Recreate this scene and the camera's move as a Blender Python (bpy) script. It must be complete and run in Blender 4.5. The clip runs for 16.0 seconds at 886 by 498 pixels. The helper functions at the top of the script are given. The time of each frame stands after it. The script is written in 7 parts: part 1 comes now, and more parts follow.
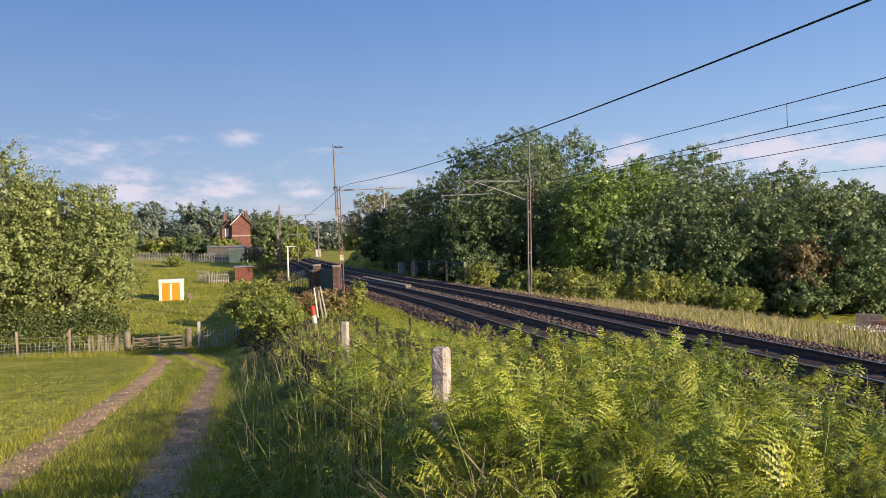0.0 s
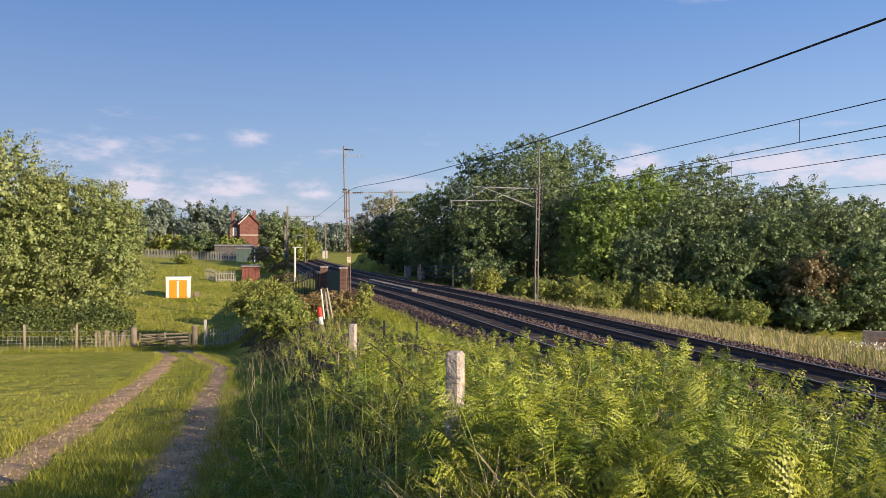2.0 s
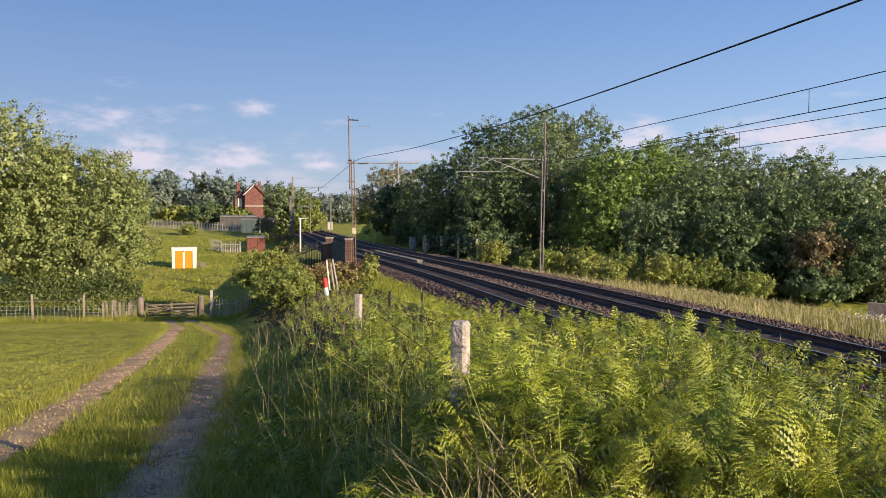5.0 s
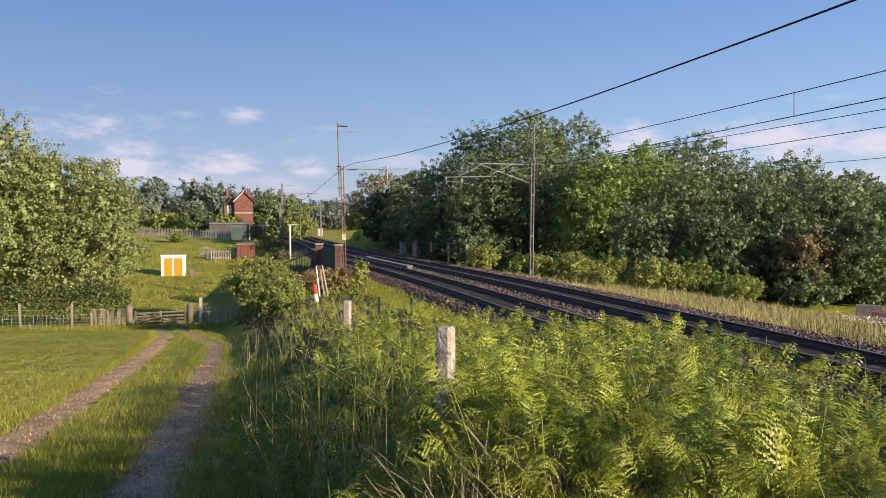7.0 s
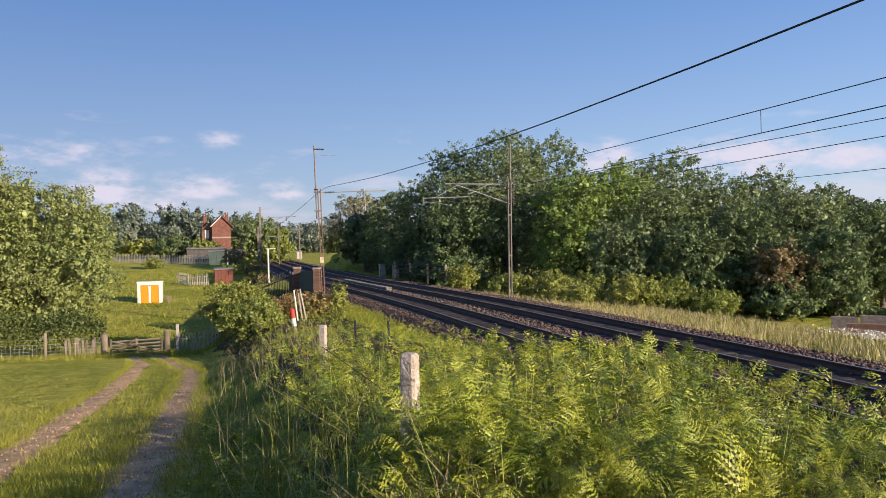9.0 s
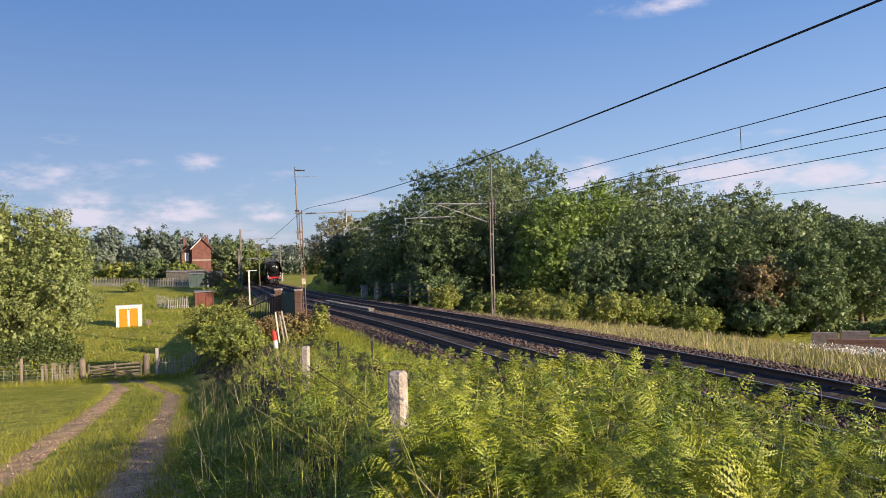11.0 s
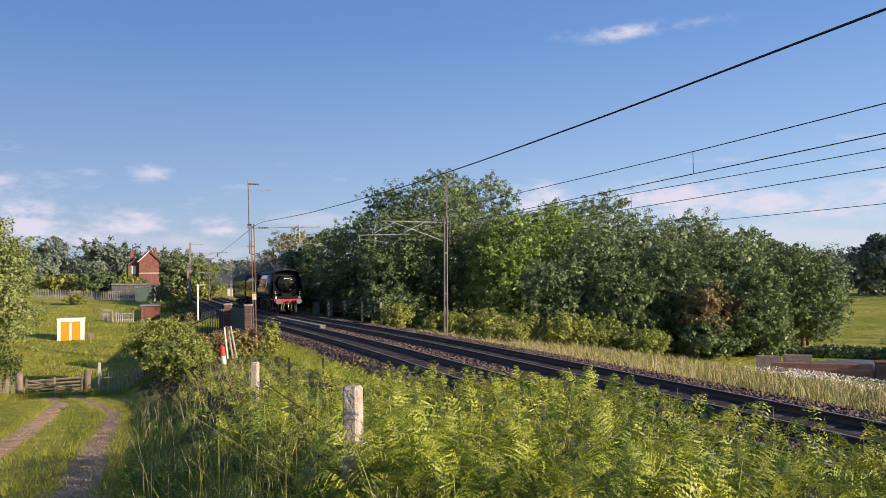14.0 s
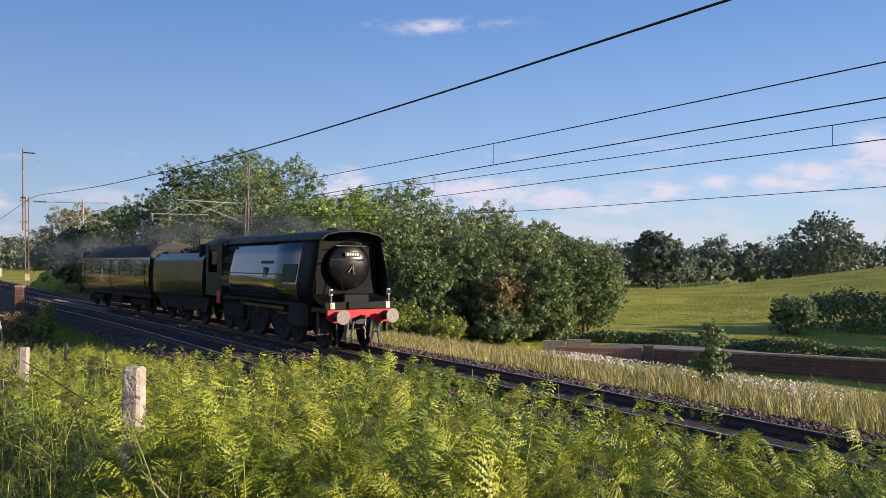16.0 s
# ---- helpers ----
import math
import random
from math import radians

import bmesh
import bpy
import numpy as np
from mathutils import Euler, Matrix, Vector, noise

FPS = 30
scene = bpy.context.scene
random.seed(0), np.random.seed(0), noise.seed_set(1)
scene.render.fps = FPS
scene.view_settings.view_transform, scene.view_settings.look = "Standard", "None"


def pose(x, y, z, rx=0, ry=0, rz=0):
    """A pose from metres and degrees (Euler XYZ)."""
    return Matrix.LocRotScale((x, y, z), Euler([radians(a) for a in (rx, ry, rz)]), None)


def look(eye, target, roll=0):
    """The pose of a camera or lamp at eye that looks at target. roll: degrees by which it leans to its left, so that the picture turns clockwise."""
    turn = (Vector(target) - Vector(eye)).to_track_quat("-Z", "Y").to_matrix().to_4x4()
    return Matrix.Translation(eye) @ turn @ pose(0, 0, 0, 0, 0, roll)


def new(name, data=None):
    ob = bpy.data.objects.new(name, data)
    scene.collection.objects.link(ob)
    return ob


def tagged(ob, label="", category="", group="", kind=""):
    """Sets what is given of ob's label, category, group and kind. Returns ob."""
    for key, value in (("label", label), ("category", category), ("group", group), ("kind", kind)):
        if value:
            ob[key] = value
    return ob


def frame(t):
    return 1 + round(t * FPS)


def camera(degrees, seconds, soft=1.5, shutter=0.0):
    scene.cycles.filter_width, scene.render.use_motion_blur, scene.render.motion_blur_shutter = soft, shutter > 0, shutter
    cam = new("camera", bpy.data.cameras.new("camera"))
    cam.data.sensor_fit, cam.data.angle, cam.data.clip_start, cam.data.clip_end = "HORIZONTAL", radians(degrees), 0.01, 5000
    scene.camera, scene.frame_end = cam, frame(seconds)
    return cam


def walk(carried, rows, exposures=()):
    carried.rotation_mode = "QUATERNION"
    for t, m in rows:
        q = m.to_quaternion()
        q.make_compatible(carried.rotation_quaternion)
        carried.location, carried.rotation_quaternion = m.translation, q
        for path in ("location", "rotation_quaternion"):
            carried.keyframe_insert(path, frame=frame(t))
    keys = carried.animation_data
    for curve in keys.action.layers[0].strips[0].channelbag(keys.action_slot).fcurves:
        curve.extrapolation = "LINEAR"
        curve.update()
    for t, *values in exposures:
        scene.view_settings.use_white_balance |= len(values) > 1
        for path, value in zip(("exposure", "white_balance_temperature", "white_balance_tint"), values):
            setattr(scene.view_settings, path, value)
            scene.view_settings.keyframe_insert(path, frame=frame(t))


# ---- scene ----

cam = camera(59.49, 16.0, soft=0.75)
CAM_H = 2.9  # eye height over the rail heads
# seconds, x, y, z, pitch, roll, yaw
PATH = [
    (0.0, 0.000, -0.000, 2.900, -0.68, 1.65, 0.00),
    (0.5, -0.023, -0.050, 2.911, -0.28, 0.86, 0.18),
    (1.0, -0.042, -0.074, 2.911, -0.41, 0.60, 0.67),
    (1.5, -0.058, -0.065, 2.907, -0.11, 0.24, 0.49),
    (2.0, -0.058, -0.069, 2.906, -0.31, 0.07, 0.49),
    (2.5, -0.054, -0.068, 2.902, -1.34, -0.42, 0.39),
    (3.0, -0.054, -0.060, 2.893, -1.84, 0.12, 0.53),
    (3.5, -0.056, -0.046, 2.893, -2.14, 0.13, 0.49),
    (4.0, -0.061, -0.053, 2.893, -2.43, -0.21, 0.86),
    (6.5, -0.062, -0.052, 2.898, -2.41, 0.44, 0.63),
    (7.0, -0.028, -0.052, 2.897, -2.03, 0.39, 0.16),
    (7.5, 0.001, -0.030, 2.906, -1.46, 0.48, -0.68),
    (8.0, 0.057, -0.041, 2.923, -0.68, 1.23, -1.06),
    (8.5, 0.075, -0.036, 2.924, -0.68, 1.40, -1.21),
    (11.0, 0.040, 0.038, 2.896, 0.92, 2.08, -2.69),
    (11.5, 0.045, 0.065, 2.889, 1.21, 0.72, -4.42),
    (12.0, 0.031, 0.048, 2.882, 1.57, -0.60, -4.58),
    (12.5, 0.025, 0.076, 2.879, 0.75, 0.50, -4.56),
    (13.0, 0.031, 0.080, 2.877, 0.74, 1.65, -5.49),
    (13.5, 0.026, 0.103, 2.871, 1.41, 1.35, -5.77),
    (14.0, 0.011, 0.122, 2.864, 2.21, 0.96, -6.16),
    (14.5, -0.006, 0.113, 2.859, 1.86, 0.56, -6.55),
    (15.0, 0.002, 0.223, 2.843, 1.39, 0.76, -9.46),
    (15.5, 0.018, 0.253, 2.827, 1.77, 0.33, -13.86),
    (16.0, 0.038, 0.210, 2.816, 1.12, -0.30, -20.63),
]
walk(cam, [(t, pose(x, y, z, 90 + p, r, w)) for t, x, y, z, p, r, w in PATH],
     exposures=[(0.0, 0.35, 6500, 14), (16.0, 0.35, 6500, 14)])

# ---- light ----
world = bpy.data.worlds.new("sky")
scene.world = world
world.use_nodes = True
SUN_AZ = radians(125)      # clockwise from +y: low, from the right and behind the camera
SUN_EL = radians(15.5)


# single clouds low over the horizon: bearing, height, half width, half height, thickness
CLOUDS = [(-26.0, 6.6, 6.5, 1.2, 0.50), (-22.2, 4.1, 2.6, 1.5, 1.0), (-16.1, 4.1, 3.2, 1.2, 0.85), (-19.3, 3.2, 3.4, 0.8, 0.7), (-14.4, 7.6, 1.6, 0.65, 0.7),
          (-10.0, 4.0, 1.8, 0.8, 0.8), (-28.5, 3.6, 2.6, 1.3, 0.8), (13.1, 5.8, 2.5, 1.2, 1.0), (20.5, 17.2, 6.0, 0.6, 0.42), (23.4, 5.2, 6.5, 1.6, 0.95),
          (28.7, 4.9, 3.0, 1.1, 0.9), (36.7, 5.4, 2.4, 0.9, 0.8), (39.8, 5.7, 1.6, 0.75, 0.85), (43.4, 5.7, 1.4, 0.75, 0.85), (46.2, 6.0, 2.8, 1.1, 0.9),
          (50.0, 7.2, 2.4, 1.6, 1.0), (33.0, 4.3, 5.0, 1.0, 0.75), (52.0, 5.6, 4.0, 1.2, 0.8)]


def cumulus(nt, sep, co):
    """How much cloud covers a direction: soft heaps with billowing edges."""
    def math_node(op, a, b=None):
        n = nt.nodes.new("ShaderNodeMath")
        n.operation = op
        for i, v in enumerate((a, b)):
            if v is None:
                continue
            if isinstance(v, (int, float)):
                n.inputs[i].default_value = v
            else:
                nt.links.new(v, n.inputs[i])
        return n.outputs[0]
    az = math_node("MULTIPLY", math_node("ARCTAN2", sep.outputs["X"], sep.outputs["Y"]), 57.29578)
    el = math_node("MULTIPLY", math_node("ARCSINE", sep.outputs["Z"]), 57.29578)
    at = nt.nodes.new("ShaderNodeCombineXYZ")
    nt.links.new(az, at.inputs[0])
    nt.links.new(el, at.inputs[1])
    total = None
    for a, e, w, h, k in CLOUDS:
        d = nt.nodes.new("ShaderNodeVectorMath")
        d.operation = "SUBTRACT"
        d.inputs[1].default_value = (a, e, 0)
        nt.links.new(at.outputs[0], d.inputs[0])
        q = nt.nodes.new("ShaderNodeVectorMath")
        q.operation = "MULTIPLY"
        q.inputs[1].default_value = (0.75 / w, 0.72 / h, 0)
        nt.links.new(d.outputs[0], q.inputs[0])
        ln = nt.nodes.new("ShaderNodeVectorMath")
        ln.operation = "LENGTH"
        nt.links.new(q.outputs[0], ln.inputs[0])
        f = math_node("MULTIPLY", math_node("SUBTRACT", 1.0, ln.outputs["Value"]), k)
        total = f if total is None else math_node("MAXIMUM", total, f)
    mp = nt.nodes.new("ShaderNodeMapping")
    mp.inputs["Scale"].default_value = (1.0, 1.0, 2.6)
    nt.links.new(co.outputs["Generated"], mp.inputs[0])
    nz = nt.nodes.new("ShaderNodeTexNoise")
    nz.inputs["Scale"].default_value = 26.0
    nz.inputs["Detail"].default_value = 6.0
    nz.inputs["Roughness"].default_value = 0.6
    nt.links.new(mp.outputs[0], nz.inputs["Vector"])
    ragged = math_node("MULTIPLY", math_node("SUBTRACT", nz.outputs["Fac"], 0.5), 2.6)
    rim = nt.nodes.new("ShaderNodeMapRange")
    rim.interpolation_type = "SMOOTHSTEP"
    rim.inputs["From Min"].default_value = 0.02
    rim.inputs["From Max"].default_value = 1.0
    rim.inputs["To Max"].default_value = 0.9
    nt.links.new(math_node("ADD", total, math_node("MULTIPLY", ragged, math_node("MAXIMUM", math_node("ADD", total, 0.35), 0.0))), rim.inputs["Value"])
    return rim.outputs[0]


def build_world():
    nt = world.node_tree
    nt.nodes.clear()
    out = nt.nodes.new("ShaderNodeOutputWorld")
    bg = nt.nodes.new("ShaderNodeBackground")
    sky = nt.nodes.new("ShaderNodeTexSky")
    sky.sky_type = "NISHITA"
    sky.sun_disc = False
    sky.sun_elevation = SUN_EL
    sky.sun_rotation = 2 * math.pi - SUN_AZ
    sky.air_density = 1.0
    sky.dust_density = 0.4
    sky.ozone_density = 3.0
    bg.inputs["Strength"].default_value = 0.115
    # low fair-weather clouds, all round the horizon
    co = nt.nodes.new("ShaderNodeTexCoord")
    sep = nt.nodes.new("ShaderNodeSeparateXYZ")
    nt.links.new(co.outputs["Generated"], sep.inputs[0])
    mp = nt.nodes.new("ShaderNodeMapping")
    mp.inputs["Scale"].default_value = (1.0, 1.0, 3.2)
    mp.inputs["Location"].default_value = (0.37, 0.12, 0.0)
    nt.links.new(co.outputs["Generated"], mp.inputs[0])
    nz = nt.nodes.new("ShaderNodeTexNoise")
    nz.inputs["Scale"].default_value = 10.0
    nz.inputs["Detail"].default_value = 7.0
    nz.inputs["Roughness"].default_value = 0.55
    nt.links.new(mp.outputs[0], nz.inputs["Vector"])
    band = nt.nodes.new("ShaderNodeValToRGB")      # by height over the horizon
    el = band.color_ramp.elements
    el[0].position, el[0].color = 0.0, (0.62, 0.62, 0.62, 1)
    el[1].position, el[1].color = 0.22, (0.30, 0.30, 0.30, 1)
    e = el.new(0.06)
    e.color = (0.58, 0.58, 0.58, 1)
    e = el.new(0.115)
    e.color = (0.44, 0.44, 0.44, 1)
    nt.links.new(sep.outputs["Z"], band.inputs[0])
    add = nt.nodes.new("ShaderNodeMath")
    add.operation = "ADD"
    nt.links.new(nz.outputs["Fac"], add.inputs[0])
    nt.links.new(band.outputs[0], add.inputs[1])
    edge = nt.nodes.new("ShaderNodeMapRange")
    edge.inputs["From Min"].default_value = 1.02
    edge.inputs["From Max"].default_value = 1.2
    edge.inputs["To Max"].default_value = 0.42
    nt.links.new(add.outputs[0], edge.inputs["Value"])
    cover = cumulus(nt, sep, co)
    both = nt.nodes.new("ShaderNodeMath")
    both.operation = "MAXIMUM"
    nt.links.new(edge.outputs[0], both.inputs[0])
    nt.links.new(cover, both.inputs[1])
    # evening haze: violet-blue, paler towards the horizon
    haze = nt.nodes.new("ShaderNodeValToRGB")
    he = haze.color_ramp.elements
    he[0].position, he[0].color = 0.0, (0.56, 0.70, 0.98, 1)
    he[1].position, he[1].color = 0.75, (0.06, 0.16, 0.52, 1)
    e = he.new(0.10)
    e.color = (0.42, 0.60, 0.98, 1)
    e = he.new(0.30)
    e.color = (0.175, 0.39, 0.90, 1)
    nt.links.new(sep.outputs["Z"], haze.inputs[0])
    gain = nt.nodes.new("ShaderNodeMixRGB")
    gain.blend_type = "MULTIPLY"
    gain.inputs["Fac"].default_value = 1.0
    gain.inputs["Color2"].default_value = (5.0, 5.0, 5.0, 1)
    nt.links.new(haze.outputs[0], gain.inputs["Color1"])
    air = nt.nodes.new("ShaderNodeMixRGB")
    air.inputs["Fac"].default_value = 0.65
    nt.links.new(sky.outputs[0], air.inputs["Color1"])
    nt.links.new(gain.outputs[0], air.inputs["Color2"])
    mix = nt.nodes.new("ShaderNodeMixRGB")
    mix.inputs["Color2"].default_value = (5.3, 5.1, 5.85, 1)
    nt.links.new(both.outputs[0], mix.inputs["Fac"])
    nt.links.new(air.outputs[0], mix.inputs["Color1"])
    nt.links.new(mix.outputs[0], bg.inputs["Color"])
    nt.links.new(bg.outputs[0], out.inputs["Surface"])


build_world()
sun = new("sun", bpy.data.lights.new("sun", "SUN"))
sun.data.energy = 6.3
sun.data.angle = radians(0.6)
sun.data.color = (1.0, 0.85, 0.62)
sun.matrix_basis = look((0, 0, 60), (-60 * math.sin(SUN_AZ) * math.cos(SUN_EL), -60 * math.cos(SUN_AZ) * math.cos(SUN_EL),
                                     60 - 60 * math.sin(SUN_EL)))

# ---- materials ----
def material(name, color, rough=0.6, metal=0.0, noise_scale=6.0, vary=0.25, fine=60.0, bump=0.15, second=None,
             spec=0.5, island=0.0, obj=0.0, translucent=0.0, coat=0.0, stretch=(1, 1, 1), depth=0.02):
    """A surface with grain at two scales: colour drifts between color and second, relief from the fine noise."""
    m = bpy.data.materials.new(name)
    m.use_nodes = True
    nt = m.node_tree
    b = nt.nodes["Principled BSDF"]
    co = nt.nodes.new("ShaderNodeTexCoord")
    mp = nt.nodes.new("ShaderNodeMapping")
    mp.inputs["Scale"].default_value = stretch
    nt.links.new(co.outputs["Object"], mp.inputs[0])
    n1 = nt.nodes.new("ShaderNodeTexNoise")
    n1.inputs["Scale"].default_value = noise_scale
    n1.inputs["Detail"].default_value = 5
    n2 = nt.nodes.new("ShaderNodeTexNoise")
    n2.inputs["Scale"].default_value = fine
    n2.inputs["Detail"].default_value = 3
    for n in (n1, n2):
        nt.links.new(mp.outputs[0], n.inputs["Vector"])
    second = second or tuple(c * 0.55 for c in color)
    ramp = nt.nodes.new("ShaderNodeMapRange")
    ramp.inputs["From Min"].default_value = 0.35
    ramp.inputs["From Max"].default_value = 0.65
    nt.links.new(n1.outputs["Fac"], ramp.inputs["Value"])
    mix = nt.nodes.new("ShaderNodeMixRGB")
    mix.inputs["Color1"].default_value = (*color, 1)
    mix.inputs["Color2"].default_value = (*second, 1)
    nt.links.new(ramp.outputs[0], mix.inputs["Fac"])
    # fine grain, and the piece's own tone
    val = nt.nodes.new("ShaderNodeMapRange")
    val.inputs["To Min"].default_value = 1 - vary
    val.inputs["To Max"].default_value = 1 + vary
    nt.links.new(n2.outputs["Fac"], val.inputs["Value"])
    tone = val.outputs[0]
    for amount, kind in ((island, "island"), (obj, "obj")):
        if amount:
            if kind == "island":
                g = nt.nodes.new("ShaderNodeNewGeometry").outputs["Random Per Island"]
            else:
                g = nt.nodes.new("ShaderNodeObjectInfo").outputs["Random"]
            r = nt.nodes.new("ShaderNodeMapRange")
            r.inputs["To Min"].default_value = 1 - amount
            r.inputs["To Max"].default_value = 1 + amount
            nt.links.new(g, r.inputs["Value"])
            mu = nt.nodes.new("ShaderNodeMath")
            mu.operation = "MULTIPLY"
            nt.links.new(tone, mu.inputs[0])
            nt.links.new(r.outputs[0], mu.inputs[1])
            tone = mu.outputs[0]
    hsv = nt.nodes.new("ShaderNodeHueSaturation")
    nt.links.new(mix.outputs[0], hsv.inputs["Color"])
    nt.links.new(tone, hsv.inputs["Value"])
    nt.links.new(hsv.outputs[0], b.inputs["Base Color"])
    b.inputs["Roughness"].default_value = rough
    b.inputs["Metallic"].default_value = metal
    b.inputs["Specular IOR Level"].default_value = spec
    b.inputs["Coat Weight"].default_value = coat
    b.inputs["Coat Roughness"].default_value = 0.06
    if bump:
        bp = nt.nodes.new("ShaderNodeBump")
        bp.inputs["Strength"].default_value = bump
        bp.inputs["Distance"].default_value = depth
        nt.links.new(n2.outputs["Fac"], bp.inputs["Height"])
        nt.links.new(bp.outputs[0], b.inputs["Normal"])
    if translucent:
        tr = nt.nodes.new("ShaderNodeBsdfTranslucent")
        nt.links.new(hsv.outputs[0], tr.inputs["Color"])
        ms = nt.nodes.new("ShaderNodeMixShader")
        ms.inputs["Fac"].default_value = translucent
        nt.links.new(b.outputs[0], ms.inputs[1])
        nt.links.new(tr.outputs[0], ms.inputs[2])
        nt.links.new(ms.outputs[0], nt.nodes["Material Output"].inputs["Surface"])
    return m


def glowing(name, color, strength):
    m = bpy.data.materials.new(name)
    m.use_nodes = True
    b = m.node_tree.nodes["Principled BSDF"]
    b.inputs["Base Color"].default_value = (*color, 1)
    b.inputs["Emission Color"].default_value = (*color, 1)
    b.inputs["Emission Strength"].default_value = strength
    return m


def glass(name, color=(0.02, 0.025, 0.03)):
    m = bpy.data.materials.new(name)
    m.use_nodes = True
    b = m.node_tree.nodes["Principled BSDF"]
    b.inputs["Base Color"].default_value = (*color, 1)
    b.inputs["Roughness"].default_value = 0.04
    b.inputs["Specular IOR Level"].default_value = 0.7
    return m


# ---- mesh tools ----
def mesh_np(name, verts, faces, mat, smooth=False):
    """A mesh from arrays: verts (n, 3), faces (m, 3) or (m, 4)."""
    verts, faces = np.asarray(verts, np.float32), np.asarray(faces, np.int32)
    me = bpy.data.meshes.new(name)
    k = faces.shape[1]
    me.vertices.add(len(verts))
    me.vertices.foreach_set("co", verts.ravel())
    me.loops.add(faces.size)
    me.loops.foreach_set("vertex_index", faces.ravel())
    me.polygons.add(len(faces))
    me.polygons.foreach_set("loop_start", np.arange(0, faces.size, k, dtype=np.int32))
    me.polygons.foreach_set("loop_total", np.full(len(faces), k, np.int32))
    if smooth:
        me.polygons.foreach_set("use_smooth", np.ones(len(faces), bool))
    me.update(calc_edges=True)
    if mat:
        me.materials.append(mat)
    return me


def bm_mesh(name, bm, mat, smooth=False):
    me = bpy.data.meshes.new(name)
    if smooth:
        for f in bm.faces:
            f.smooth = True
    bm.normal_update()
    bm.to_mesh(me)
    bm.free()
    for m in (mat if isinstance(mat, (list, tuple)) else [mat]):
        me.materials.append(m)
    return me


def part(name, bm, mat, parent, label="", smooth=False, m=None):
    """Links a bmesh (or a ready mesh) as one mesh object under a thing or a part."""
    me = bm if isinstance(bm, bpy.types.Mesh) else bm_mesh(name, bm, mat, smooth)
    ob = new(name, me)
    ob.parent = parent
    if m is not None:
        ob.matrix_basis = m
    if label:
        ob["label"] = label
    return ob


def thing(name, m, label, category, group="", kind=""):
    ob = new(name)
    ob.empty_display_size = 0.2
    ob.matrix_basis = m
    return tagged(ob, label, category, group, kind)


def box(sx, sy, sz, at=(0, 0, 0), bevel=0.0, bm=None, m=None):
    """A box centred at 'at', edges bevelled, added to bm."""
    b = bmesh.new()
    bmesh.ops.create_cube(b, size=1, matrix=Matrix.Diagonal((sx, sy, sz, 1)))
    if bevel:
        bmesh.ops.bevel(b, geom=b.edges[:], offset=bevel, segments=1, affect="EDGES")
    b.transform(Matrix.Translation(at) @ (m or Matrix()))
    return join(bm, b)


def tube(r0, r1, length, at=(0, 0, 0), axis="z", seg=12, bm=None, m=None):
    b = bmesh.new()
    bmesh.ops.create_cone(b, cap_ends=True, segments=seg, radius1=r0, radius2=r1, depth=length)
    turn = {"z": Matrix(), "x": Matrix.Rotation(math.pi / 2, 4, "Y"), "y": Matrix.Rotation(-math.pi / 2, 4, "X")}[axis]
    b.transform(Matrix.Translation(at) @ (m or Matrix()) @ turn)
    return join(bm, b)


def join(bm, b):
    if bm is None:
        return b
    me = bpy.data.meshes.new("tmp")
    b.to_mesh(me)
    b.free()
    bm.from_mesh(me)
    bpy.data.meshes.remove(me)
    return bm


def rod(p, q, r, seg=6, bm=None, r2=None):
    """A round bar from p to q."""
    p, q = Vector(p), Vector(q)
    b = bmesh.new()
    bmesh.ops.create_cone(b, cap_ends=True, segments=seg, radius1=r, radius2=r if r2 is None else r2, depth=(q - p).length)
    b.transform(Matrix.Translation((p + q) / 2) @ (q - p).to_track_quat("Z", "Y").to_matrix().to_4x4())
    return join(bm, b)


def extrude(profile, y0, y1, caps=True, bm=None):
    """A closed (x, z) outline drawn out along y."""
    b = bmesh.new()
    a = [b.verts.new((x, y0, z)) for x, z in profile]
    c = [b.verts.new((x, y1, z)) for x, z in profile]
    n = len(a)
    for i in range(n):
        b.faces.new((a[i], a[(i + 1) % n], c[(i + 1) % n], c[i]))
    if caps:
        b.faces.new(a[::-1])
        b.faces.new(c)
    bmesh.ops.recalc_face_normals(b, faces=b.faces[:])
    return join(bm, b)


def wire_mesh(points, r, seg=5):
    """A cable along points."""
    p = np.array(points, float)
    t = np.gradient(p, axis=0)
    t /= np.linalg.norm(t, axis=1)[:, None]
    side = np.cross(t, (0, 0, 1))
    side /= np.linalg.norm(side, axis=1)[:, None]
    up = np.cross(side, t)
    a = np.linspace(0, 2 * np.pi, seg, endpoint=False)
    v = p[:, None] + r * (np.cos(a)[None, :, None] * side[:, None] + np.sin(a)[None, :, None] * up[:, None])
    n = len(p)
    i, j = np.meshgrid(np.arange(n - 1), np.arange(seg), indexing="ij")
    f = np.stack([i * seg + j, i * seg + (j + 1) % seg, (i + 1) * seg + (j + 1) % seg, (i + 1) * seg + j], -1).reshape(-1, 4)
    return v.reshape(-1, 3), f

# ---- the lie of the land ----
TRACK_Y = np.array([-60, -12, 0, 12, 24, 36, 48, 60, 71, 82, 105, 138, 194, 228, 318, 390, 700.0])
TRACK_X = np.array([25.4, 14.82, 12.17, 9.52, 6.77, 3.77, 0.34, -3.35, -6.5, -9.4, -15.2, -23.5, -36.9, -44.4, -62.0, -74.5, -126.0])
TRACK_M = np.gradient(TRACK_X, TRACK_Y)
NEAR = -3.45      # the nearer track's middle, to the left of the far one's


